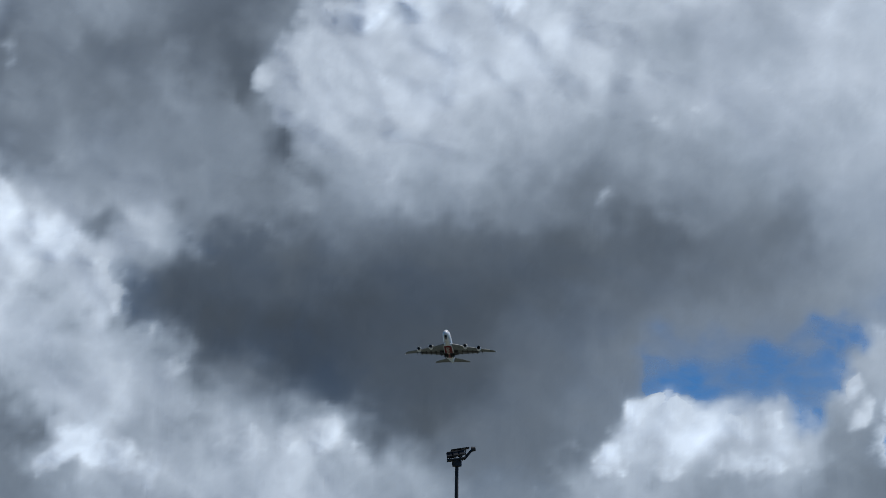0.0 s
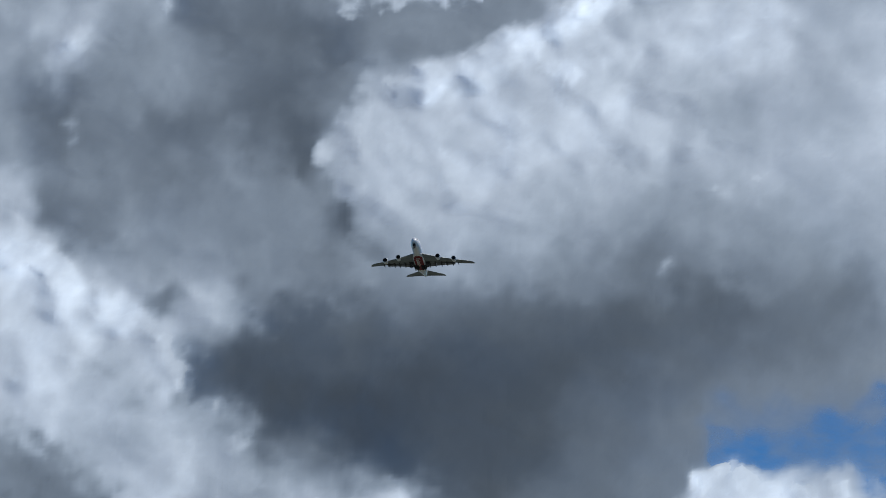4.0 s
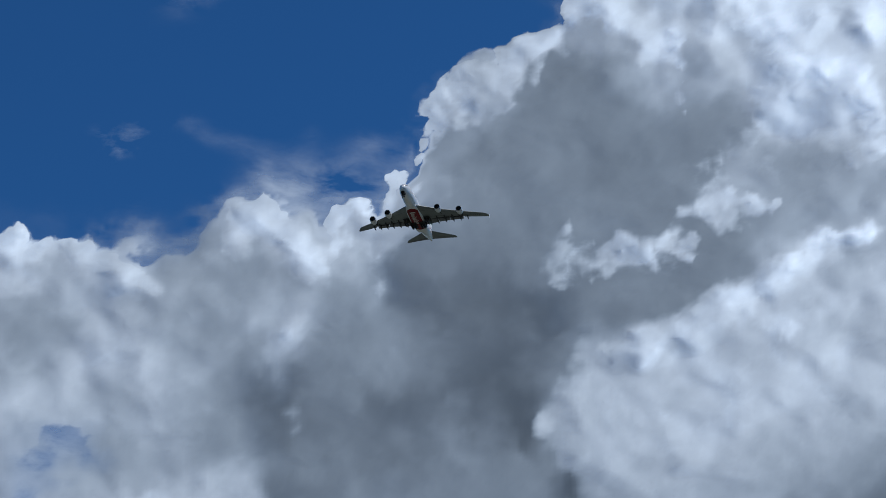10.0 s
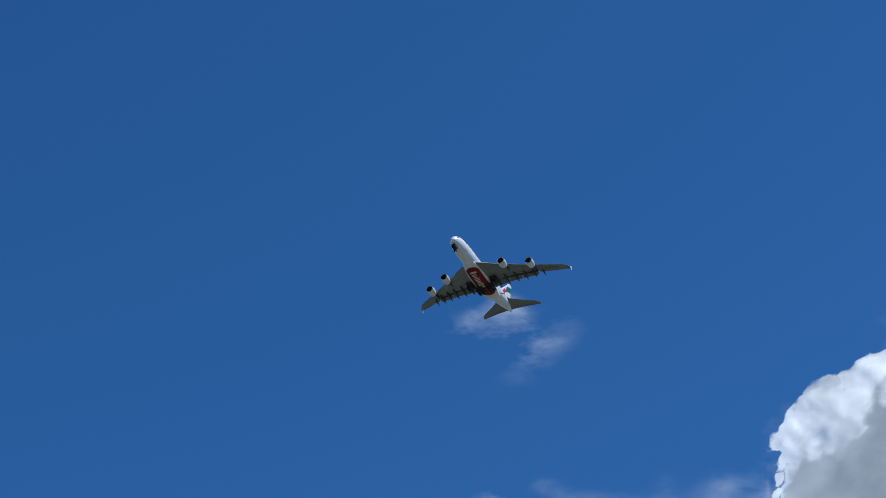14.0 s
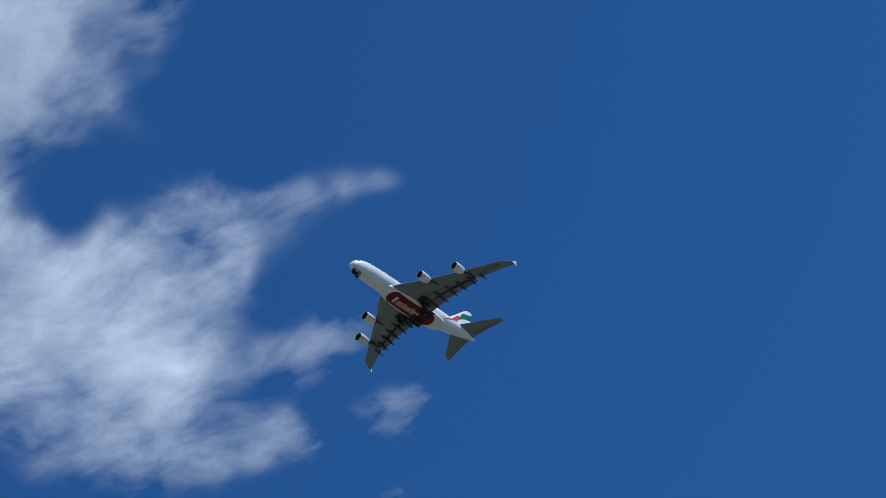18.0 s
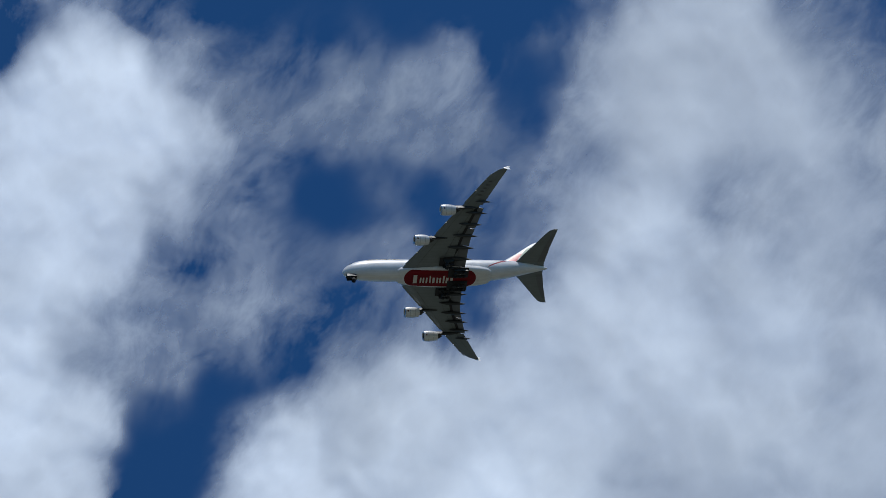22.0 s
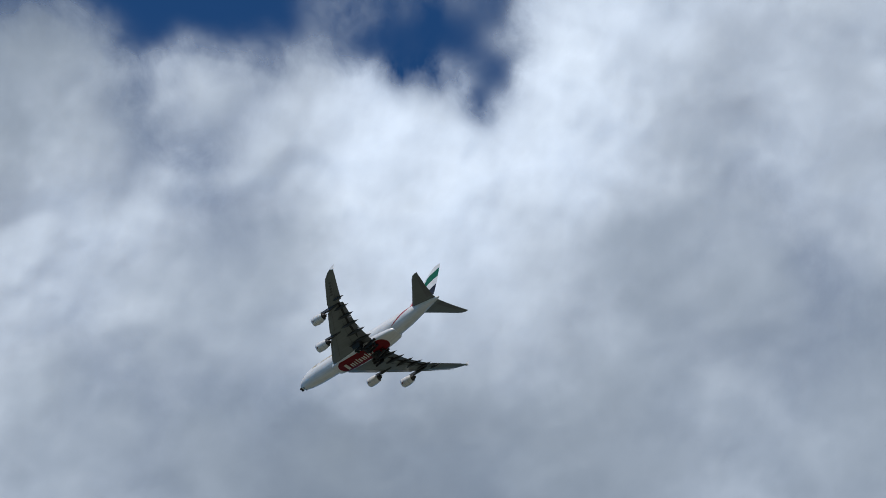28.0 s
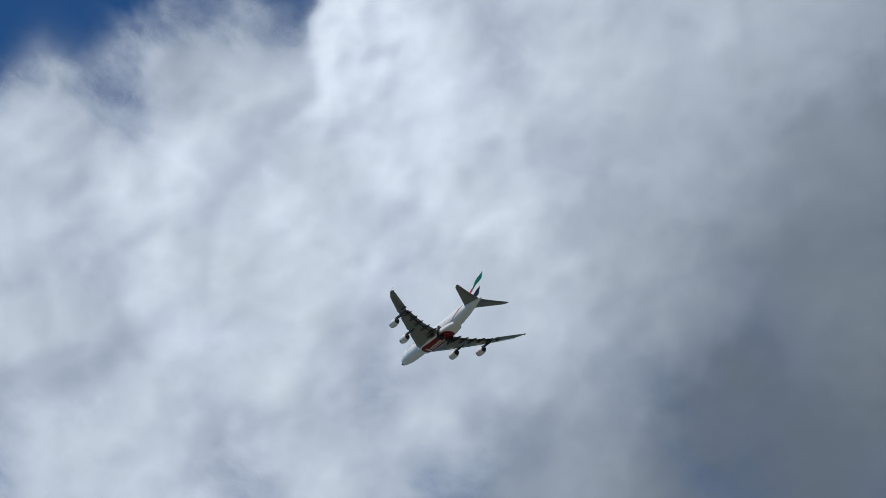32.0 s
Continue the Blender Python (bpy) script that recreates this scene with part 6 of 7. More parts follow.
def wing(side):
    ys = [0.0, 3.5, 8.0, 14.0, 20.0, 26.0, 31.0, 36.0, 37.4, 38.5, 39.2]
    rings = []
    for y in ys:
        le, te = wing_le(y), wing_te(y)
        rings.append([(px, side * py, pz) for px, py, pz in foil(le, te + (0.9 if y < 30 else 0.0), wing_z(y), thick(y), 0.02, y=y)])
    w = part("wing", loft(rings), WING_GREY, airliner)

    # leading-edge slats, drooped for take-off
    for a, b in ((4.6, 9.0), (9.2, 13.2), (16.2, 20.0), (20.2, 24.2), (27.2, 31.4), (31.6, 35.4), (35.6, 37.2)):
        rr = []
        for y in (a, (a + b) / 2, b):
            le, z, c = wing_le(y), wing_z(y), (wing_le(y) - wing_te(y)) * 0.075
            ring = [(le + 0.38 - u * c * 1.3, side * y, z - 0.16 - 0.03 * c + 0.30 * c * math.sin(math.pi * u ** 0.55) * v)
                    for u, v in ((0, 0), (0.08, 1), (0.3, 1), (0.65, 1), (1, 1), (0.65, -0.5), (0.3, -0.6), (0.08, -0.7))]
            rr.append(ring)
        part("slat", loft(rr), WING_GREY, w)

    # trailing-edge flaps, run out and turned down, each behind a black strip painting in slot shade
    for a, b in ((4.2, 11.8), (12.0, 18.2), (18.4, 25.6)):
        rr, ss = [], []
        for y in (a, (a + b) / 2, b):
            te, z = wing_te(y), wing_z(y)
            c = (wing_le(y) - te) * 0.17 + 0.5
            x0, z0 = te + c * 0.62, z - 0.42
            ring = []
            for u in (0, 0.1, 0.35, 0.7, 1.0):
                ring.append((x0 - u * c, side * y, z0 + 0.11 * c * (1 - u) ** 0.6 * (1 if u else 0) - 0.27 * u * c))
            for u in (0.7, 0.35, 0.1):
                ring.append((x0 - u * c, side * y, z0 - 0.06 * c * (1 - u) - 0.27 * u * c))
            rr.append(ring)
            ss.append([(x0 + 0.95, side * y, z - 0.30), (x0 - 0.25, side * y, z - 0.20), (x0 - 0.25, side * y, z - 0.34), (x0 + 0.95, side * y, z - 0.52)])
        part("flap", loft(rr), FLAP_GREY, w)
        part("flap_slot_shade", loft(ss), DARK, w)
    for a, b in ((26.4, 29.6), (29.8, 33.0), (33.2, 37.0)):
        rr = []
        for y in (a, b):
            te, z = wing_te(y), wing_z(y)
            c = (wing_le(y) - te) * 0.26
            t = thick(y) * (wing_le(y) - te) * 0.17
            rr.append([(te + c, side * y, z + t), (te - 0.04, side * y, z + 0.02), (te - 0.04, side * y, z - 0.03), (te + c, side * y, z - t)])
        part("aileron", loft(rr), FLAP_GREY, w)
    # canoe fairings of the flap tracks, thickened and blackened for the shade beside them
    for y, size in ((7.2, 1.4), (11.4, 1.34), (15.8, 1.24), (19.9, 1.14), (24.0, 1.05), (28.0, 0.82)):
        te, z = wing_te(y), wing_z(y)
        rr = []
        for u in np.linspace(0, 1, 13):
            k = math.sin(math.pi * min(1, u * 1.02 + 0.02)) ** 0.7 + 0.015
            x = te + 4.6 * size - u * 7.0 * size
            cz = z - 0.55 - 0.42 * size * u - (0.3 * u if u > 0.6 else 0.18)
            rr.append([(x, side * y + 0.45 * size * k * math.cos(q), cz + 0.56 * size * k * math.sin(q)) for q in [2 * math.pi * i / 12 for i in range(12)]])
        part("flap_track_fairing", loft(rr), FAIRING, w)
    # tip fence
    rr = []
    for h, le, te in ((-1.0, -17.2, -18.0), (-0.4, -16.1, -17.8), (0.0, -15.5, -17.6), (0.5, -16.1, -17.8), (1.05, -17.2, -18.2)):
        rr.append([(px, side * (39.25 + 0.06 * abs(h)) + py, 3.2 + h) for px, py, _ in foil(le, te, 0, 0.055, stand=True, n=8)])
    part("wingtip_fence", loft(rr), COWL, w, "white wingtip fence")
    # spanwise seam of the front spar and a jacking panel
    for f in (0.2, 0.62):
        ss = []
        for y in (4.5, 14.0, 26.0, 36.5):
            le, te, z = wing_le(y), wing_te(y), wing_z(y)
            c = le - te
            u = f
            h = 5 * thick(y) * c * (0.2969 * math.sqrt(u) - 0.126 * u - 0.3516 * u * u + 0.2843 * u ** 3 - 0.1015 * u ** 4) * 0.8
            x = le - u * c
            ss.append([(x + 0.05, side * y, z - h - 0.02 * u * c - 0.012), (x - 0.05, side * y, z - h - 0.02 * u * c - 0.012), (x - 0.05, side * y, z - h + 0.02), (x + 0.05, side * y, z - h + 0.02)])
        part("wing_seam", loft(ss), SEAM, w)
    return w


port_wing, starboard_wing = wing(1), wing(-1)
# the registration under the port wing: plain bars
for k in range(5):
    y = 30.0 + k * 1.15
    x = wing_le(y) - 0.40 * (wing_le(y) - wing_te(y))
    c = wing_le(y) - wing_te(y)
    bm = box(1.25, 0.72, 0.03, Matrix.Translation((x, y, wing_z(y) - 0.052 * c - 0.05)) @ pose(0, 0, 0, -12, 0, -4))
    part("registration_bar", bm, MARK, port_wing)


def engine(side, y, x, z, wing_part):
    """A turbofan in its cowl, hung from a pylon: x is the lip of the intake."""
    sy = side * y
    lip = [(x - 0.35, 1.42), (x - 0.12, 1.47), (x, 1.58), (x - 0.08, 1.70), (x - 0.35, 1.78)]
    out = [(x - 0.35, 1.78), (x - 1.2, 1.88), (x - 2.4, 1.90), (x - 3.6, 1.78), (x - 4.7, 1.52), (x - 5.0, 1.44), (x - 5.0, 1.38), (x - 4.0, 1.40)]
    cowl = part("engine_cowl", revolve(out, 36, sy, z), COWL, airliner, "white engine cowl")
    for at, r in ((x - 1.75, 1.895), (x - 3.5, 1.792)):
        part("cowl_seam", revolve([(at + 0.05, r - 0.02), (at + 0.04, r + 0.012), (at - 0.04, r + 0.008), (at - 0.05, r - 0.03)], 36, sy, z), COWL_SEAM, cowl)
    for turn in (2.5, -0.65):
        m = Matrix.Translation((x - 1.0, sy, z)) @ Matrix.Rotation(turn, 4, "X") @ Matrix.Translation((0, 1.86, 0))
        part("cowl_badge", box(0.5, 0.06, 0.55, m, 0.02), BADGE, cowl, "small dark red badge")
    part("intake_lip", revolve(lip, 36, sy, z), EDGE_METAL, cowl, "bare metal intake lip")
    part("intake_duct", revolve([(x - 0.35, 1.42), (x - 1.3, 1.45), (x - 1.32, 0.02)], 36, sy, z), DARK, cowl)
    part("spinner", revolve([(x - 0.55, 0.02), (x - 0.75, 0.2), (x - 1.25, 0.45)], 20, sy, z), FAN, cowl)
    for k in range(18):
        a = 2 * math.pi * k / 18
        m = Matrix.Translation((x - 1.15, sy, z)) @ Matrix.Rotation(a, 4, "X") @ Matrix.Translation((0, 0, 0.93)) @ Matrix.Rotation(0.6, 4, "Z")
        part("fan_blade", box(0.05, 0.34, 1.0, m), FAN, cowl)
    part("core_nozzle", revolve([(x - 4.4, 1.05), (x - 5.2, 0.98), (x - 6.1, 0.72), (x - 6.1, 0.66), (x - 5.2, 0.7)], 28, sy, z), EXHAUST, cowl)
    part("exhaust_plug", revolve([(x - 5.4, 0.5), (x - 6.2, 0.42), (x - 6.9, 0.03)], 20, sy, z), EXHAUST, cowl)
    # pylon: from the cowl's top back under the wing
    wz, wle = wing_z(y), wing_le(y)
    rr = []
    for px, lo, hi, half in ((x - 1.2, z + 1.6, z + 1.95, 0.12), (x - 2.6, z + 1.5, z + 2.25, 0.3), (x - 4.2, z + 1.2, max(z + 2.2, wz + 0.1), 0.36), (wle - 0.6, z + 1.0, wz + 0.05, 0.36), (wle - 2.8, z + 1.15, wz - 0.1, 0.32), (wle - 5.0, wz - 0.75, wz - 0.3, 0.12)):
        rr.append([(px, sy - half, lo), (px, sy + half, lo), (px, sy + half * 0.9, hi), (px, sy - half * 0.9, hi)])
    part("pylon", loft(rr), FAIRING, airliner)


for side, w in ((1, port_wing), (-1, starboard_wing)):
    engine(side, 14.7, 13.2, -3.55, w)
    engine(side, 25.7, 5.2, -1.95, w)


def tail_half(side):
    rings = []
    for y, le, te, z in ((0.5, -23.2, -34.9, 2.0), (2.0, -24.4, -34.8, 2.15), (8.0, -29.6, -36.0, 2.65), (13.4, -34.1, -37.6, 3.08), (14.6, -35.4, -38.0, 3.17), (15.1, -36.8, -38.2, 3.2)):
        rings.append([(px, side * py, pz) for px, py, pz in foil(le, te, z, 0.085, y=y)])
    t = part("tailplane", loft(rings), WING_GREY, airliner)
    rr = []
    for y, te, z, c in ((2.6, -34.9, 2.2, 2.5), (8.0, -36.05, 2.65, 1.9), (13.2, -37.5, 3.05, 1.1)):
        rr.append([(te + c, side * y, z + 0.1 * c), (te - 0.05, side * y, z + 0.02), (te - 0.05, side * y, z - 0.02), (te + c, side * y, z - 0.1 * c)])
    part("elevator", loft(rr), FLAP_GREY, t)


tail_half(1)
tail_half(-1)
rings = []
for h, le, te in ((3.6, -15.5, -33.6), (4.6, -19.0, -33.8), (6.0, -21.3, -34.3), (11.0, -27.1, -36.0), (16.6, -33.2, -37.6), (17.9, -35.2, -38.0)):
    rings.append(foil(le, te, 0, 0.085, stand=True, y=h))
part("fin", loft(rings), FIN, airliner, "white tail fin with red, green and black waving bands")


# ---- landing gear ----
def bogie(leg, pairs, pitch, half, z, lean=8.0):
    """A truck of wheel pairs under a leg, hanging a little tail down."""
    m = Matrix.Translation((0, 0, z)) @ Matrix.Rotation(radians(lean), 4, "Y")
    part("bogie_beam", box(pitch * (pairs - 1) + 0.5, 0.3, 0.3, m, 0.05), STEEL, leg)
    for k in range(pairs):
        px = (k - (pairs - 1) / 2) * pitch
        for s in (1, -1):
            bm = bmesh.new()
            prof = [(0.0, 0.3), (0.04, 0.52), (0.12, 0.66), (0.27, 0.70), (0.42, 0.66), (0.5, 0.52), (0.54, 0.3)]
            ringset = [[(r * math.cos(2 * math.pi * i / 20), d - 0.27, r * math.sin(2 * math.pi * i / 20)) for i in range(20)] for d, r in prof]
            loft(ringset, True, bm)
            wheel = part("wheel", bm, TYRE, leg)
            wheel.matrix_basis = m @ Matrix.Translation((px, s * half, -0.1))
    return leg


def gear_leg(name, at, length, pairs, pitch, half, door, bay, label):
    leg = tagged(new(name), label)
    leg.parent = airliner
    leg.matrix_basis = at
    part("strut", tube((0, 0, 0.3), (0, 0, -length), 0.24, 16, 0.2), STEEL, leg)
    part("piston", tube((0, 0, -length + 0.6), (0, 0, -length - 0.15), 0.14), EDGE_METAL, leg)
    part("drag_brace", tube((1.5, 0, 0.1), (0.1, 0, -length * 0.62), 0.11), STEEL, leg)
    part("side_brace", tube((0, -0.9, 0.1), (0, 0, -length * 0.55), 0.1), STEEL, leg)
    bogie(leg, pairs, pitch, half, -length)
    w, h, off = door
    part("gear_door", box(w, 0.09, h, Matrix.Translation((0, off, -h / 2 - 0.2)), 0.03), FAIRING, leg)
    part("gear_door", box(w * 0.9, 0.09, h * 0.8, Matrix.Translation((0.2, -off, -h * 0.4 - 0.2)), 0.03), FAIRING, leg)
    # flush black plate stands in for the shade inside the open bay
    part("wheel_bay_shade", box(w + 1.6, abs(off) * 2.6, 0.05, Matrix.Translation((0.3, 0, bay)), 0.01), DARK, leg, "dark plate standing in for the shade of an open wheel bay")
    return leg


GEAR = {}
for side in (1, -1):
    GEAR["wing", side] = (gear_leg("wing_gear", Matrix(), 3.0, 2, 1.7, 0.7, (3.6, 2.4, side * 1.3), -0.40, "four-wheel wing landing gear leg"), (0.6, side * 6.1, -3.3), side)
    GEAR["body", side] = (gear_leg("body_gear", Matrix(), 2.3, 3, 1.65, 0.75, (5.4, 2.2, side * 1.5), -1.085, "six-wheel body landing gear leg"), (-3.6, side * 2.65, -3.9), side)
nose = tagged(new("nose_gear"), "twin-wheel nose landing gear leg")
nose.parent = airliner
part("strut", tube((0, 0, 0.3), (0, 0, -2.7), 0.22, 14, 0.18), STEEL, nose)
part("drag_brace", tube((1.7, 0, 0.0), (0.1, 0, -1.6), 0.12), STEEL, nose)
bogie(nose, 1, 0.8, 0.5, -2.7, 0.0)
for s in (1, -1):
    part("gear_door", box(3.2, 0.07, 1.3, Matrix.Translation((0.5, s * 0.95, -1.1)), 0.02), FAIRING, nose)
# same kind of black plate, painting in shade under the nose
part("wheel_bay_shade", box(3.6, 1.9, 0.05, Matrix.Translation((0.5, 0, -0.82)) @ pose(0, 0, 0, 0, -14, 0), 0.01), DARK, nose, "dark plate standing in for the shade of an open wheel bay")
GEAR["nose", 0] = (nose, (32.6, 0, -2.9), 0)

# ---- the floodlight mast ----
MAST_STEEL = surface("mast_steel", (0.016, 0.017, 0.018), 0.8, 0.0, 0.25, 1.5)
LAMP_BODY = surface("lamp_body", (0.018, 0.019, 0.021), 0.7, 0.0, 0.2, 3.0)
LAMP_GLASS = surface("lamp_glass", (0.42, 0.44, 0.46), 0.15, 0.0, 0.05, 3.0)
MAST_AT = (1.22, 166.0)
MAST_TOP = 25.6
mast = tagged(new("floodlight_mast"), "tall dark steel floodlight mast with a lamp platform on top", "floodlight mast")
mast.matrix_basis = pose(MAST_AT[0], MAST_AT[1], 0)
part("base_plate", box(0.9, 0.9, 0.08, Matrix.Translation((0, 0, 0.04)), 0.01), MAST_STEEL, mast)
part("pole", tube((0, 0, 0.08), (0, 0, MAST_TOP), 0.24, 20, 0.12), MAST_STEEL, mast)
part("collar", tube((0, 0, MAST_TOP - 0.35), (0, 0, MAST_TOP + 0.05), 0.34, 16), MAST_STEEL, mast)
part("platform", box(1.25, 0.7, 0.10, Matrix.Translation((-0.05, 0, MAST_TOP + 0.12)) @ pose(0, 0, 0, 0, -9, 0), 0.02), MAST_STEEL, mast)
# two tiers of floodlights in a leaning rack
for x, y, z, tilt in ((-0.52, -0.30, 0.40, -10), (-0.08, -0.32, 0.48, -10), (0.34, -0.30, 0.56, -10), (-0.4, 0.28, 0.46, -8), (0.2, 0.26, 0.58, -8)):
    m = Matrix.Translation((x, y, MAST_TOP + z)) @ pose(0, 0, 0, 62 if y < 0 else -62, tilt, 0)
    lamp = part("floodlight", box(0.40, 0.42, 0.18, m, 0.04), LAMP_BODY, mast)
    part("lens", box(0.30, 0.30, 0.02, m @ Matrix.Translation((0, 0, 0.09 if y > 0 else -0.09))), LAMP_GLASS, lamp)
    part("cooling_fin", box(0.34, 0.03, 0.26, m @ Matrix.Translation((0, 0.1, 0.0))), LAMP_BODY, lamp)
    part("bracket", tube((x, y, MAST_TOP + 0.1), (x, y, MAST_TOP + z), 0.035, 8), MAST_STEEL, mast)
for x, y in ((-0.66, -0.3), (-0.2, -0.32), (0.22, -0.32), (0.58, -0.3)):
    part("rack_post", tube((x, y, MAST_TOP + 0.0 + 0.16 * x), (x + 0.04, y, MAST_TOP + 0.72 + 0.16 * x), 0.035, 8), MAST_STEEL, mast)
part("rack_rail", tube((-0.7, -0.33, MAST_TOP + 0.02), (0.62, -0.33, MAST_TOP + 0.22), 0.06, 10), MAST_STEEL, mast)
part("rack_rail", tube((-0.68, -0.33, MAST_TOP + 0.56), (0.66, -0.33, MAST_TOP + 0.78), 0.05, 10), MAST_STEEL, mast)
part("top_plate", box(1.3, 0.7, 0.06, Matrix.Translation((0.22, 0, MAST_TOP + 0.86)) @ pose(0, 0, 0, 0, -9, 0), 0.02), MAST_STEEL, mast)
part("outrigger", tube((0.5, -0.2, MAST_TOP + 0.1), (1.12, -0.1, MAST_TOP + 0.86), 0.07, 10), MAST_STEEL, mast)
part("outrigger", tube((0.35, 0.2, MAST_TOP + 0.1), (1.05, 0.1, MAST_TOP + 0.86), 0.06, 10), MAST_STEEL, mast)
part("obstruction_lamp", tube((1.0, 0, MAST_TOP + 0.86), (1.3, 0, MAST_TOP + 0.9), 0.19, 14, 0.15), LAMP_BODY, mast)

# ---- small flyers ----
FEATHER = surface("dark_feather", (0.035, 0.033, 0.032), 0.75, 0.0, 0.3, 12.0)
BEAK = surface("beak_horn", (0.12, 0.10, 0.06), 0.5, 0.0, 0.1, 20.0)
FLUFF = surface("seed_fluff", (0.75, 0.75, 0.72), 0.9, 0.0, 0.1, 300.0)
HUSK = surface("seed_husk", (0.25, 0.19, 0.12), 0.8, 0.0, 0.2, 400.0)
CHITIN = surface("fly_chitin", (0.02, 0.02, 0.022), 0.4, 0.0, 0.2, 300.0)

bird = tagged(new("bird"), "dark bird flying fast with its wings spread", "bird")
body = [(-0.17, 0.012), (-0.12, 0.04), (-0.04, 0.062), (0.05, 0.06), (0.11, 0.042), (0.135, 0.034), (0.165, 0.036), (0.19, 0.022), (0.2, 0.004)]
part("body", revolve(body, 14, caps=True), FEATHER, bird)
part("beak", revolve([(0.192, 0.012), (0.212, 0.007), (0.232, 0.001)], 8, caps=True), BEAK, bird)
tail = [[(-0.15 - u * 0.13, y * (0.03 + 0.035 * u), z) for y, z in ((-1, 0.004), (1, 0.004), (1, -0.004), (-1, -0.004))] for u in (0, 0.5, 1)]
part("tail", loft(tail), FEATHER, bird)
for s, lift in ((1, 20), (-1, 40)):
    rr = []
    for y, le, te in ((0.03, 0.07, -0.06), (0.12, 0.09, -0.07), (0.2, 0.06, -0.07), (0.28, 0.0, -0.08), (0.34, -0.06, -0.10)):
        rr.append([(px, s * py, pz) for px, py, pz in foil(le, te, 0.02, 0.07, n=6, y=y)])
    w = part("wing", loft(rr), FEATHER, bird)
    w.matrix_basis = Matrix.Rotation(radians(s * lift), 4, "X")

seed = tagged(new("floating_seed"), "white fluffy plant seed drifting down through the air", "seed")
part("husk", revolve([(-0.002, 0.0002), (0.0, 0.0007), (0.002, 0.0003)], 8, caps=True), HUSK, seed)
for k in range(26):
    a, lean = 2.4 * k, 0.25 + 1.1 * (k / 26)
    tip = Vector((0.0105 * math.cos(lean), 0.0105 * math.sin(lean) * math.cos(a), 0.0105 * math.sin(lean) * math.sin(a)))
    part("bristle", tube((0.001, 0, 0), tip, 0.0004, 5, 0.00022), FLUFF, seed)

fly = tagged(new("fly"), "tiny black fly passing close by", "insect")
part("body", revolve([(-0.0025, 0.0003), (-0.0012, 0.0011), (0.0006, 0.0012), (0.0018, 0.0009), (0.0026, 0.0002)], 10, caps=True), CHITIN, fly)
for s in (1, -1):
    part("wing", loft([[(x, s * y, 0.001 + 0.0001 * k) for x, y in ((0.001, 0.0006), (-0.0006, 0.0018), (-0.0028, 0.0024), (-0.0022, 0.0008))] for k in (0, 1)]), CHITIN, fly)


# ---- what moves ----
def gear_pose(at, side, kind, k):
    """The leg's pose in the airliner's space: k 0 is down, 1 is stowed inside the belly."""
    base = Matrix.Translation(at)
    if kind == "wing":
        return base @ Matrix.Translation((0, 0, 0.9 * k)) @ Matrix.Rotation(radians(-84 * k * side), 4, "X")
    if kind == "body":
        return base @ Matrix.Translation((1.0 * k, 0, 1.1 * k)) @ Matrix.Rotation(radians(84 * k), 4, "Y")
    return base @ Matrix.Translation((0, 0, 1.2 * k)) @ Matrix.Rotation(radians(-86 * k), 4, "Y")


def flight(start, speed, times, stop, late=0.0):
    """Rows along a straight line, nose first, from the rest before the time late to the rest after the time stop."""
    start, speed = Vector(start), Vector(speed)
    turn = speed.to_track_quat("X", "Z").to_matrix().to_4x4()
    return [(t, Matrix.Translation(start + speed * max(late, min(t, stop))) @ turn) for t in times]


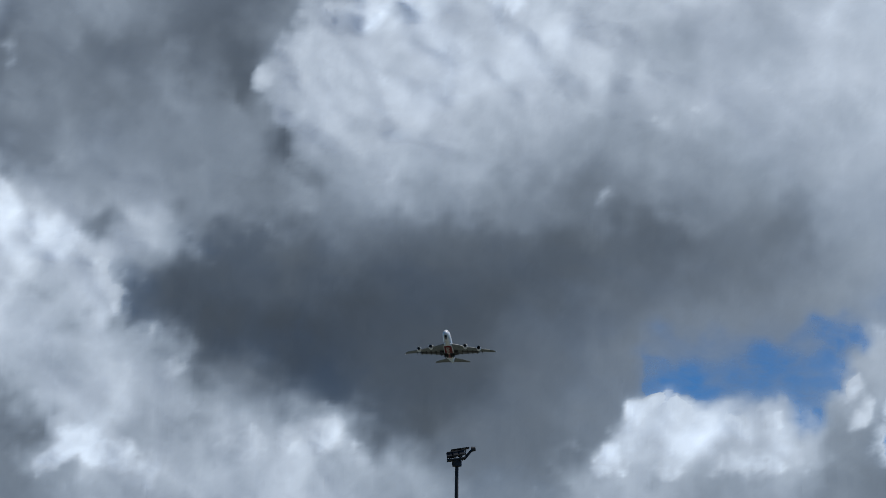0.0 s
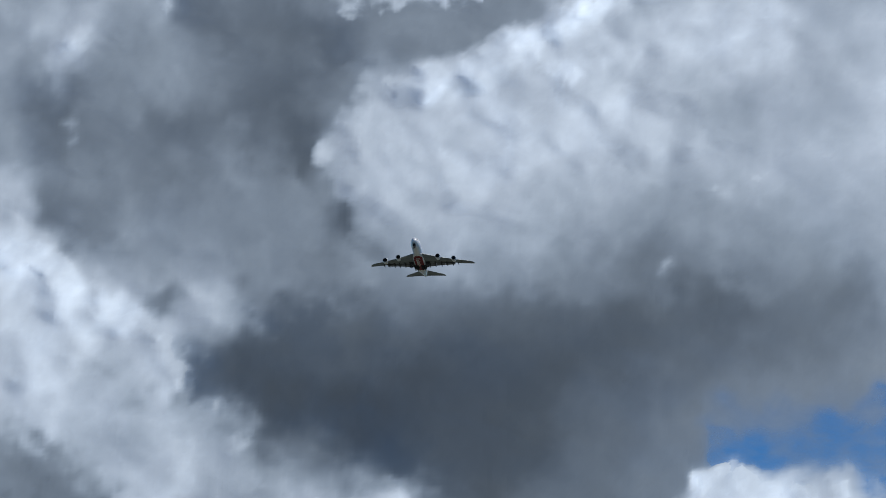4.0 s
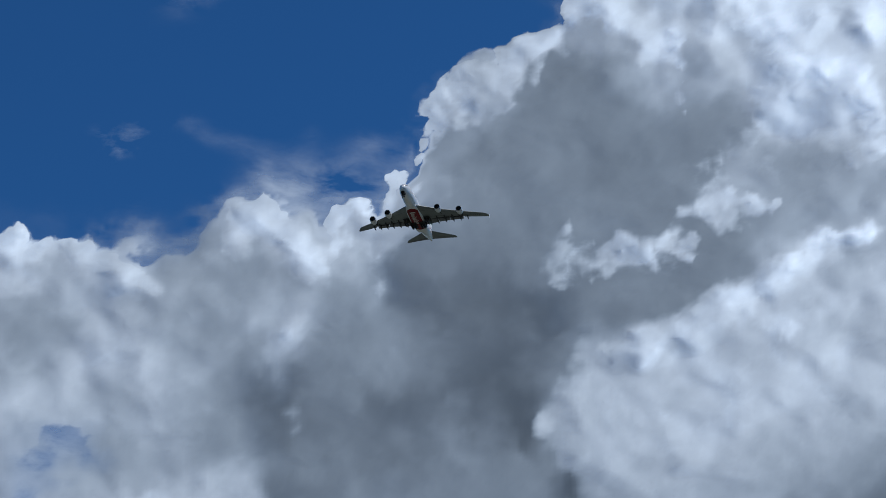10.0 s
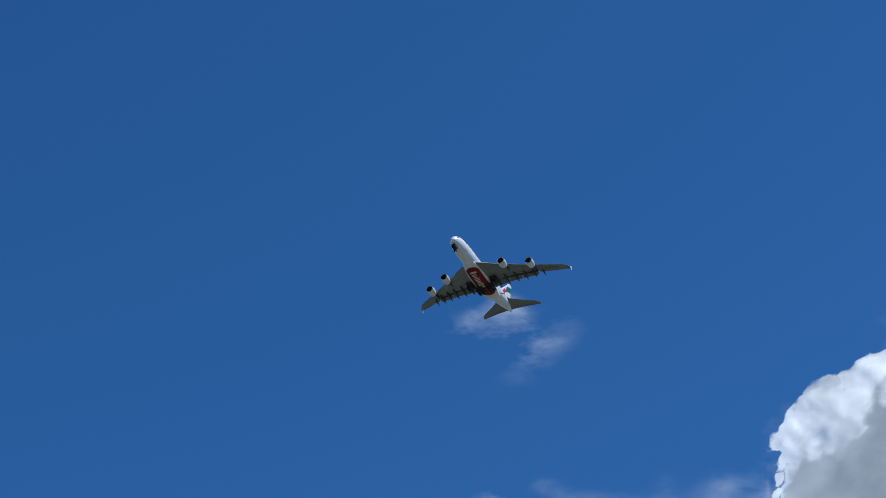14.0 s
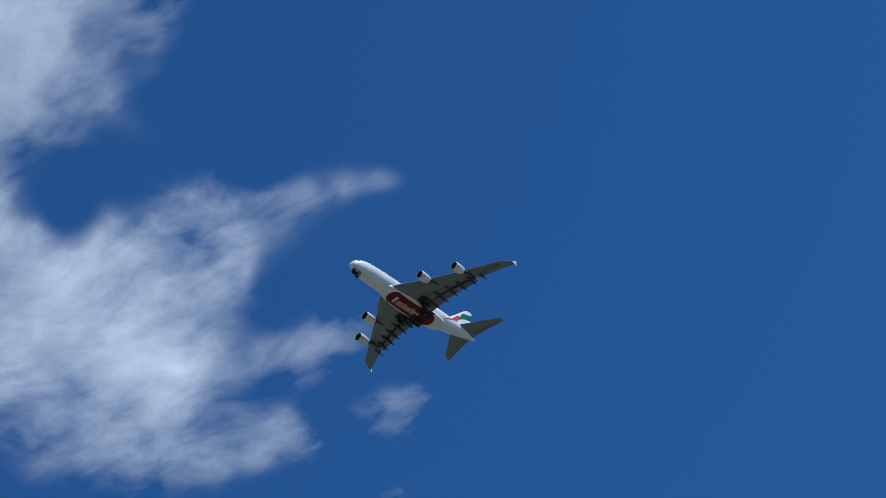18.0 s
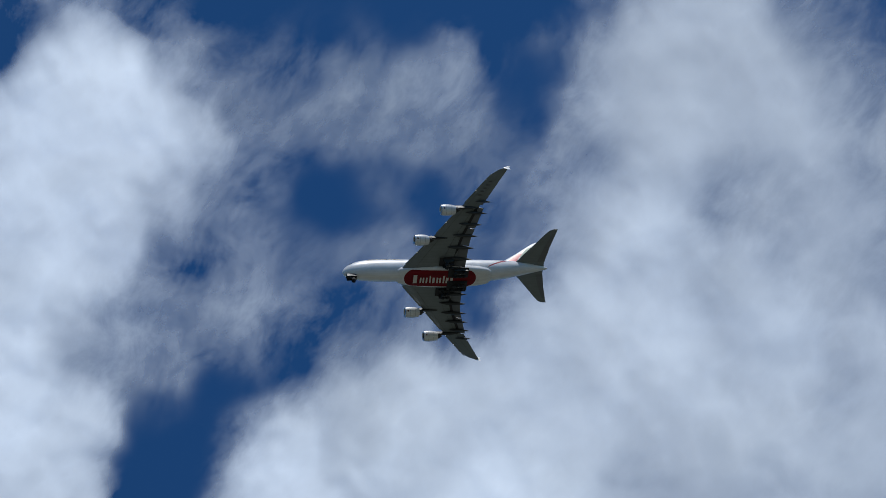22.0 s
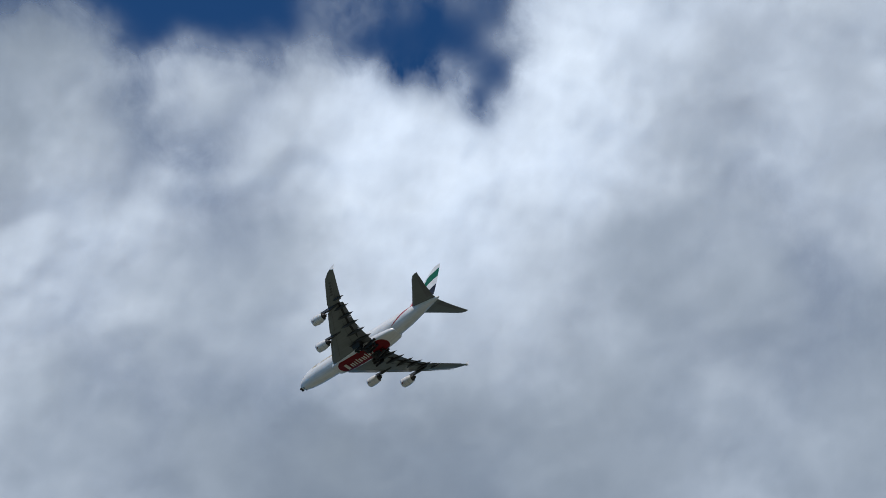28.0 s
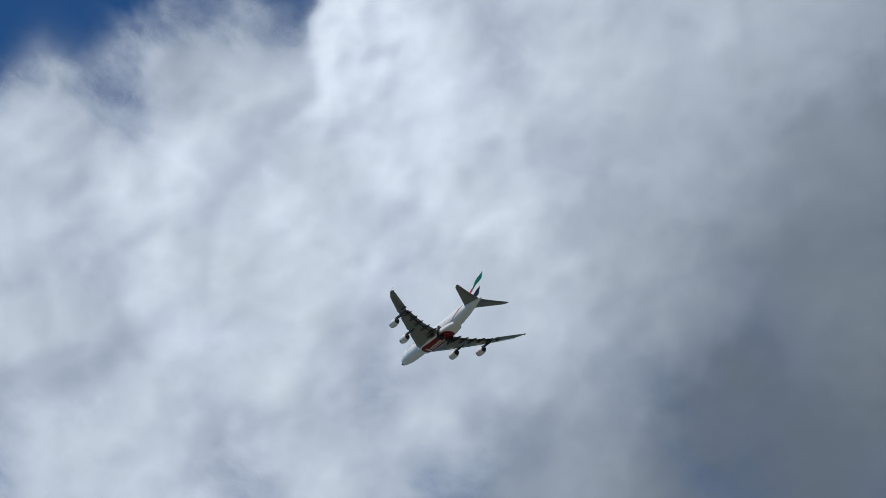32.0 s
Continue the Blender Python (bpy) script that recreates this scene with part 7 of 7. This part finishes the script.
def motions():
    walk(airliner, [
        (0, pose(7.3, 2019.1, 391.3, 0.69, -13.02, -95.53)),
        (0.5, pose(-2.7, 1982.9, 400.3, 0.66, -12.65, -95.52)),
        (1, pose(-11.4, 1946.3, 409.8, 0.62, -12.28, -95.50)),
        (1.5, pose(-21.4, 1909.9, 418.5, 0.59, -11.91, -95.49)),
        (2, pose(-30.6, 1873.4, 426.7, 0.56, -11.54, -95.48)),
        (2.5, pose(-38.9, 1836.6, 435.5, 0.52, -11.17, -95.47)),
        (4.5, pose(-70.0, 1690.0, 463.8, 0.39, -9.69, -95.42)),
        (5, pose(-77.7, 1653.2, 470.5, 0.36, -9.32, -95.41)),
        (5.5, pose(-87.2, 1615.9, 477.9, 0.33, -8.95, -95.40)),
        (6, pose(-96.0, 1578.5, 485.2, 0.29, -8.58, -95.39)),
        (6.5, pose(-104.6, 1541.3, 491.1, 0.26, -8.37, -95.41)),
        (7, pose(-113.1, 1504.0, 497.0, 0.23, -8.16, -95.44)),
        (7.5, pose(-122.6, 1466.4, 503.3, 0.20, -7.95, -95.47)),
        (8, pose(-131.4, 1428.5, 509.9, 0.17, -7.74, -95.49)),
        (8.5, pose(-140.5, 1390.4, 516.3, 0.14, -7.53, -95.52)),
        (9, pose(-149.5, 1352.3, 522.2, 0.11, -7.32, -95.55)),
        (9.5, pose(-159.4, 1314.1, 527.8, 0.08, -7.11, -95.57)),
        (10, pose(-168.5, 1275.9, 532.8, 0.05, -6.90, -95.60)),
        (10.5, pose(-177.8, 1237.6, 537.8, 0.16, -6.83, -95.69)),
        (11, pose(-187.4, 1199.3, 542.0, 0.28, -6.76, -95.77)),
        (11.5, pose(-197.0, 1160.4, 547.3, 0.39, -6.68, -95.85)),
        (12, pose(-207.3, 1121.4, 552.0, 0.51, -6.61, -95.94)),
        (12.5, pose(-217.5, 1082.2, 556.7, 0.62, -6.54, -96.02)),
        (13, pose(-227.8, 1042.7, 561.4, 0.74, -6.46, -96.10)),
        (13.5, pose(-238.8, 1003.1, 565.7, 0.49, -6.27, -95.98)),
        (15.5, pose(-272.0, 841.2, 588.6, -0.47, -5.49, -95.50)),
        (16, pose(-281.9, 799.3, 594.6, -0.71, -5.29, -95.39)),
        (16.5, pose(-293.2, 757.5, 599.4, -0.90, -5.09, -95.39)),
        (17, pose(-304.3, 714.9, 604.7, -1.09, -4.88, -95.39)),
        (17.5, pose(-315.4, 672.2, 609.7, -1.28, -4.68, -95.39)),
        (18, pose(-325.5, 629.5, 614.7, -1.47, -4.47, -95.39)),
        (18.5, pose(-335.5, 588.4, 617.8, -1.66, -4.27, -95.39)),
        (19, pose(-346.9, 545.0, 622.2, -1.86, -4.06, -95.39)),
        (19.5, pose(-357.7, 500.8, 627.1, -1.29, -4.04, -95.69)),
        (20, pose(-368.4, 456.5, 631.8, -0.72, -4.02, -95.99)),
        (20.5, pose(-379.0, 412.1, 636.2, -0.15, -3.99, -96.29)),
        (21, pose(-389.8, 366.9, 640.8, 0.42, -3.96, -96.59)),
        (21.5, pose(-400.6, 321.0, 645.3, 0.34, -4.19, -96.71)),
        (22, pose(-411.1, 274.5, 649.9, 0.25, -4.41, -96.82)),
        (22.5, pose(-420.5, 227.0, 655.2, 0.17, -4.64, -96.93)),
        (23, pose(-430.6, 179.1, 659.8, 0.09, -4.87, -97.05)),
        (23.5, pose(-442.0, 131.3, 663.1, -0.59, -5.10, -97.25)),
        (24, pose(-454.6, 84.2, 665.2, -1.27, -5.34, -97.44)),
        (24.5, pose(-466.0, 36.2, 668.0, -1.94, -5.58, -97.63)),
        (25, pose(-478.6, -11.5, 669.7, -2.62, -5.82, -97.83)),
        (25.5, pose(-490.0, -60.9, 672.1, -3.30, -6.07, -98.01)),
        (26, pose(-501.7, -109.9, 674.2, -3.98, -6.31, -98.20)),
        (26.5, pose(-513.3, -159.6, 676.1, -3.81, -6.39, -97.97)),
        (28.5, pose(-553.3, -363.0, 687.2, -3.14, -6.71, -97.08)),
        (29, pose(-561.3, -414.9, 691.3, -2.98, -6.79, -96.86)),
        (29.5, pose(-570.5, -467.6, 694.0, -2.81, -6.65, -96.82)),
        (30, pose(-580.4, -519.7, 696.9, -2.65, -6.51, -96.78)),
        (30.5, pose(-591.0, -570.8, 700.3, -2.49, -6.37, -96.74)),
        (31, pose(-601.7, -623.5, 702.9, -2.32, -6.23, -96.70)),
        (31.5, pose(-613.3, -675.7, 705.8, -2.16, -6.10, -96.66)),
        (32, pose(-623.7, -731.5, 706.4, -1.99, -5.96, -96.62))])
    for (kind, side), (leg, at, s) in GEAR.items():
        t0, t1 = {"nose": (26.2, 28.3), "wing": (27.2, 30.4), "body": (27.2, 30.4)}[kind]
        walk(leg, [(0, gear_pose(at, s, kind, 0)), (t0, gear_pose(at, s, kind, 0)), ((t0 + t1) / 2, gear_pose(at, s, kind, 0.5)), (t1, gear_pose(at, s, kind, 1)), (32, gear_pose(at, s, kind, 1))])
    course = pose(0, 0, 0, 0, -4, 11)
    walk(bird, [(t, Matrix.Translation(m.translation) @ course) for t, m in
                flight((-190.40, 145.12, -217.97), (13.520, -7.678, 20.206), (0, 10.8, 11.4, 12.0, 12.4, 12.6, 13.5, 20, 32), 20, 10.8)])
    walk(seed, flight((8.569, -9.859, 22.666), (-0.5818, 0.7329, -1.1727), (0, 8, 15, 16.3, 16.5, 17.5, 19.3, 32), 19.32))
    walk(fly, flight((10.622, -26.138, 27.986), (-0.6102, 1.4605, -1.2662), (0, 9, 17, 18.9, 19.1, 20, 22.0, 32), 22.05))


motions()
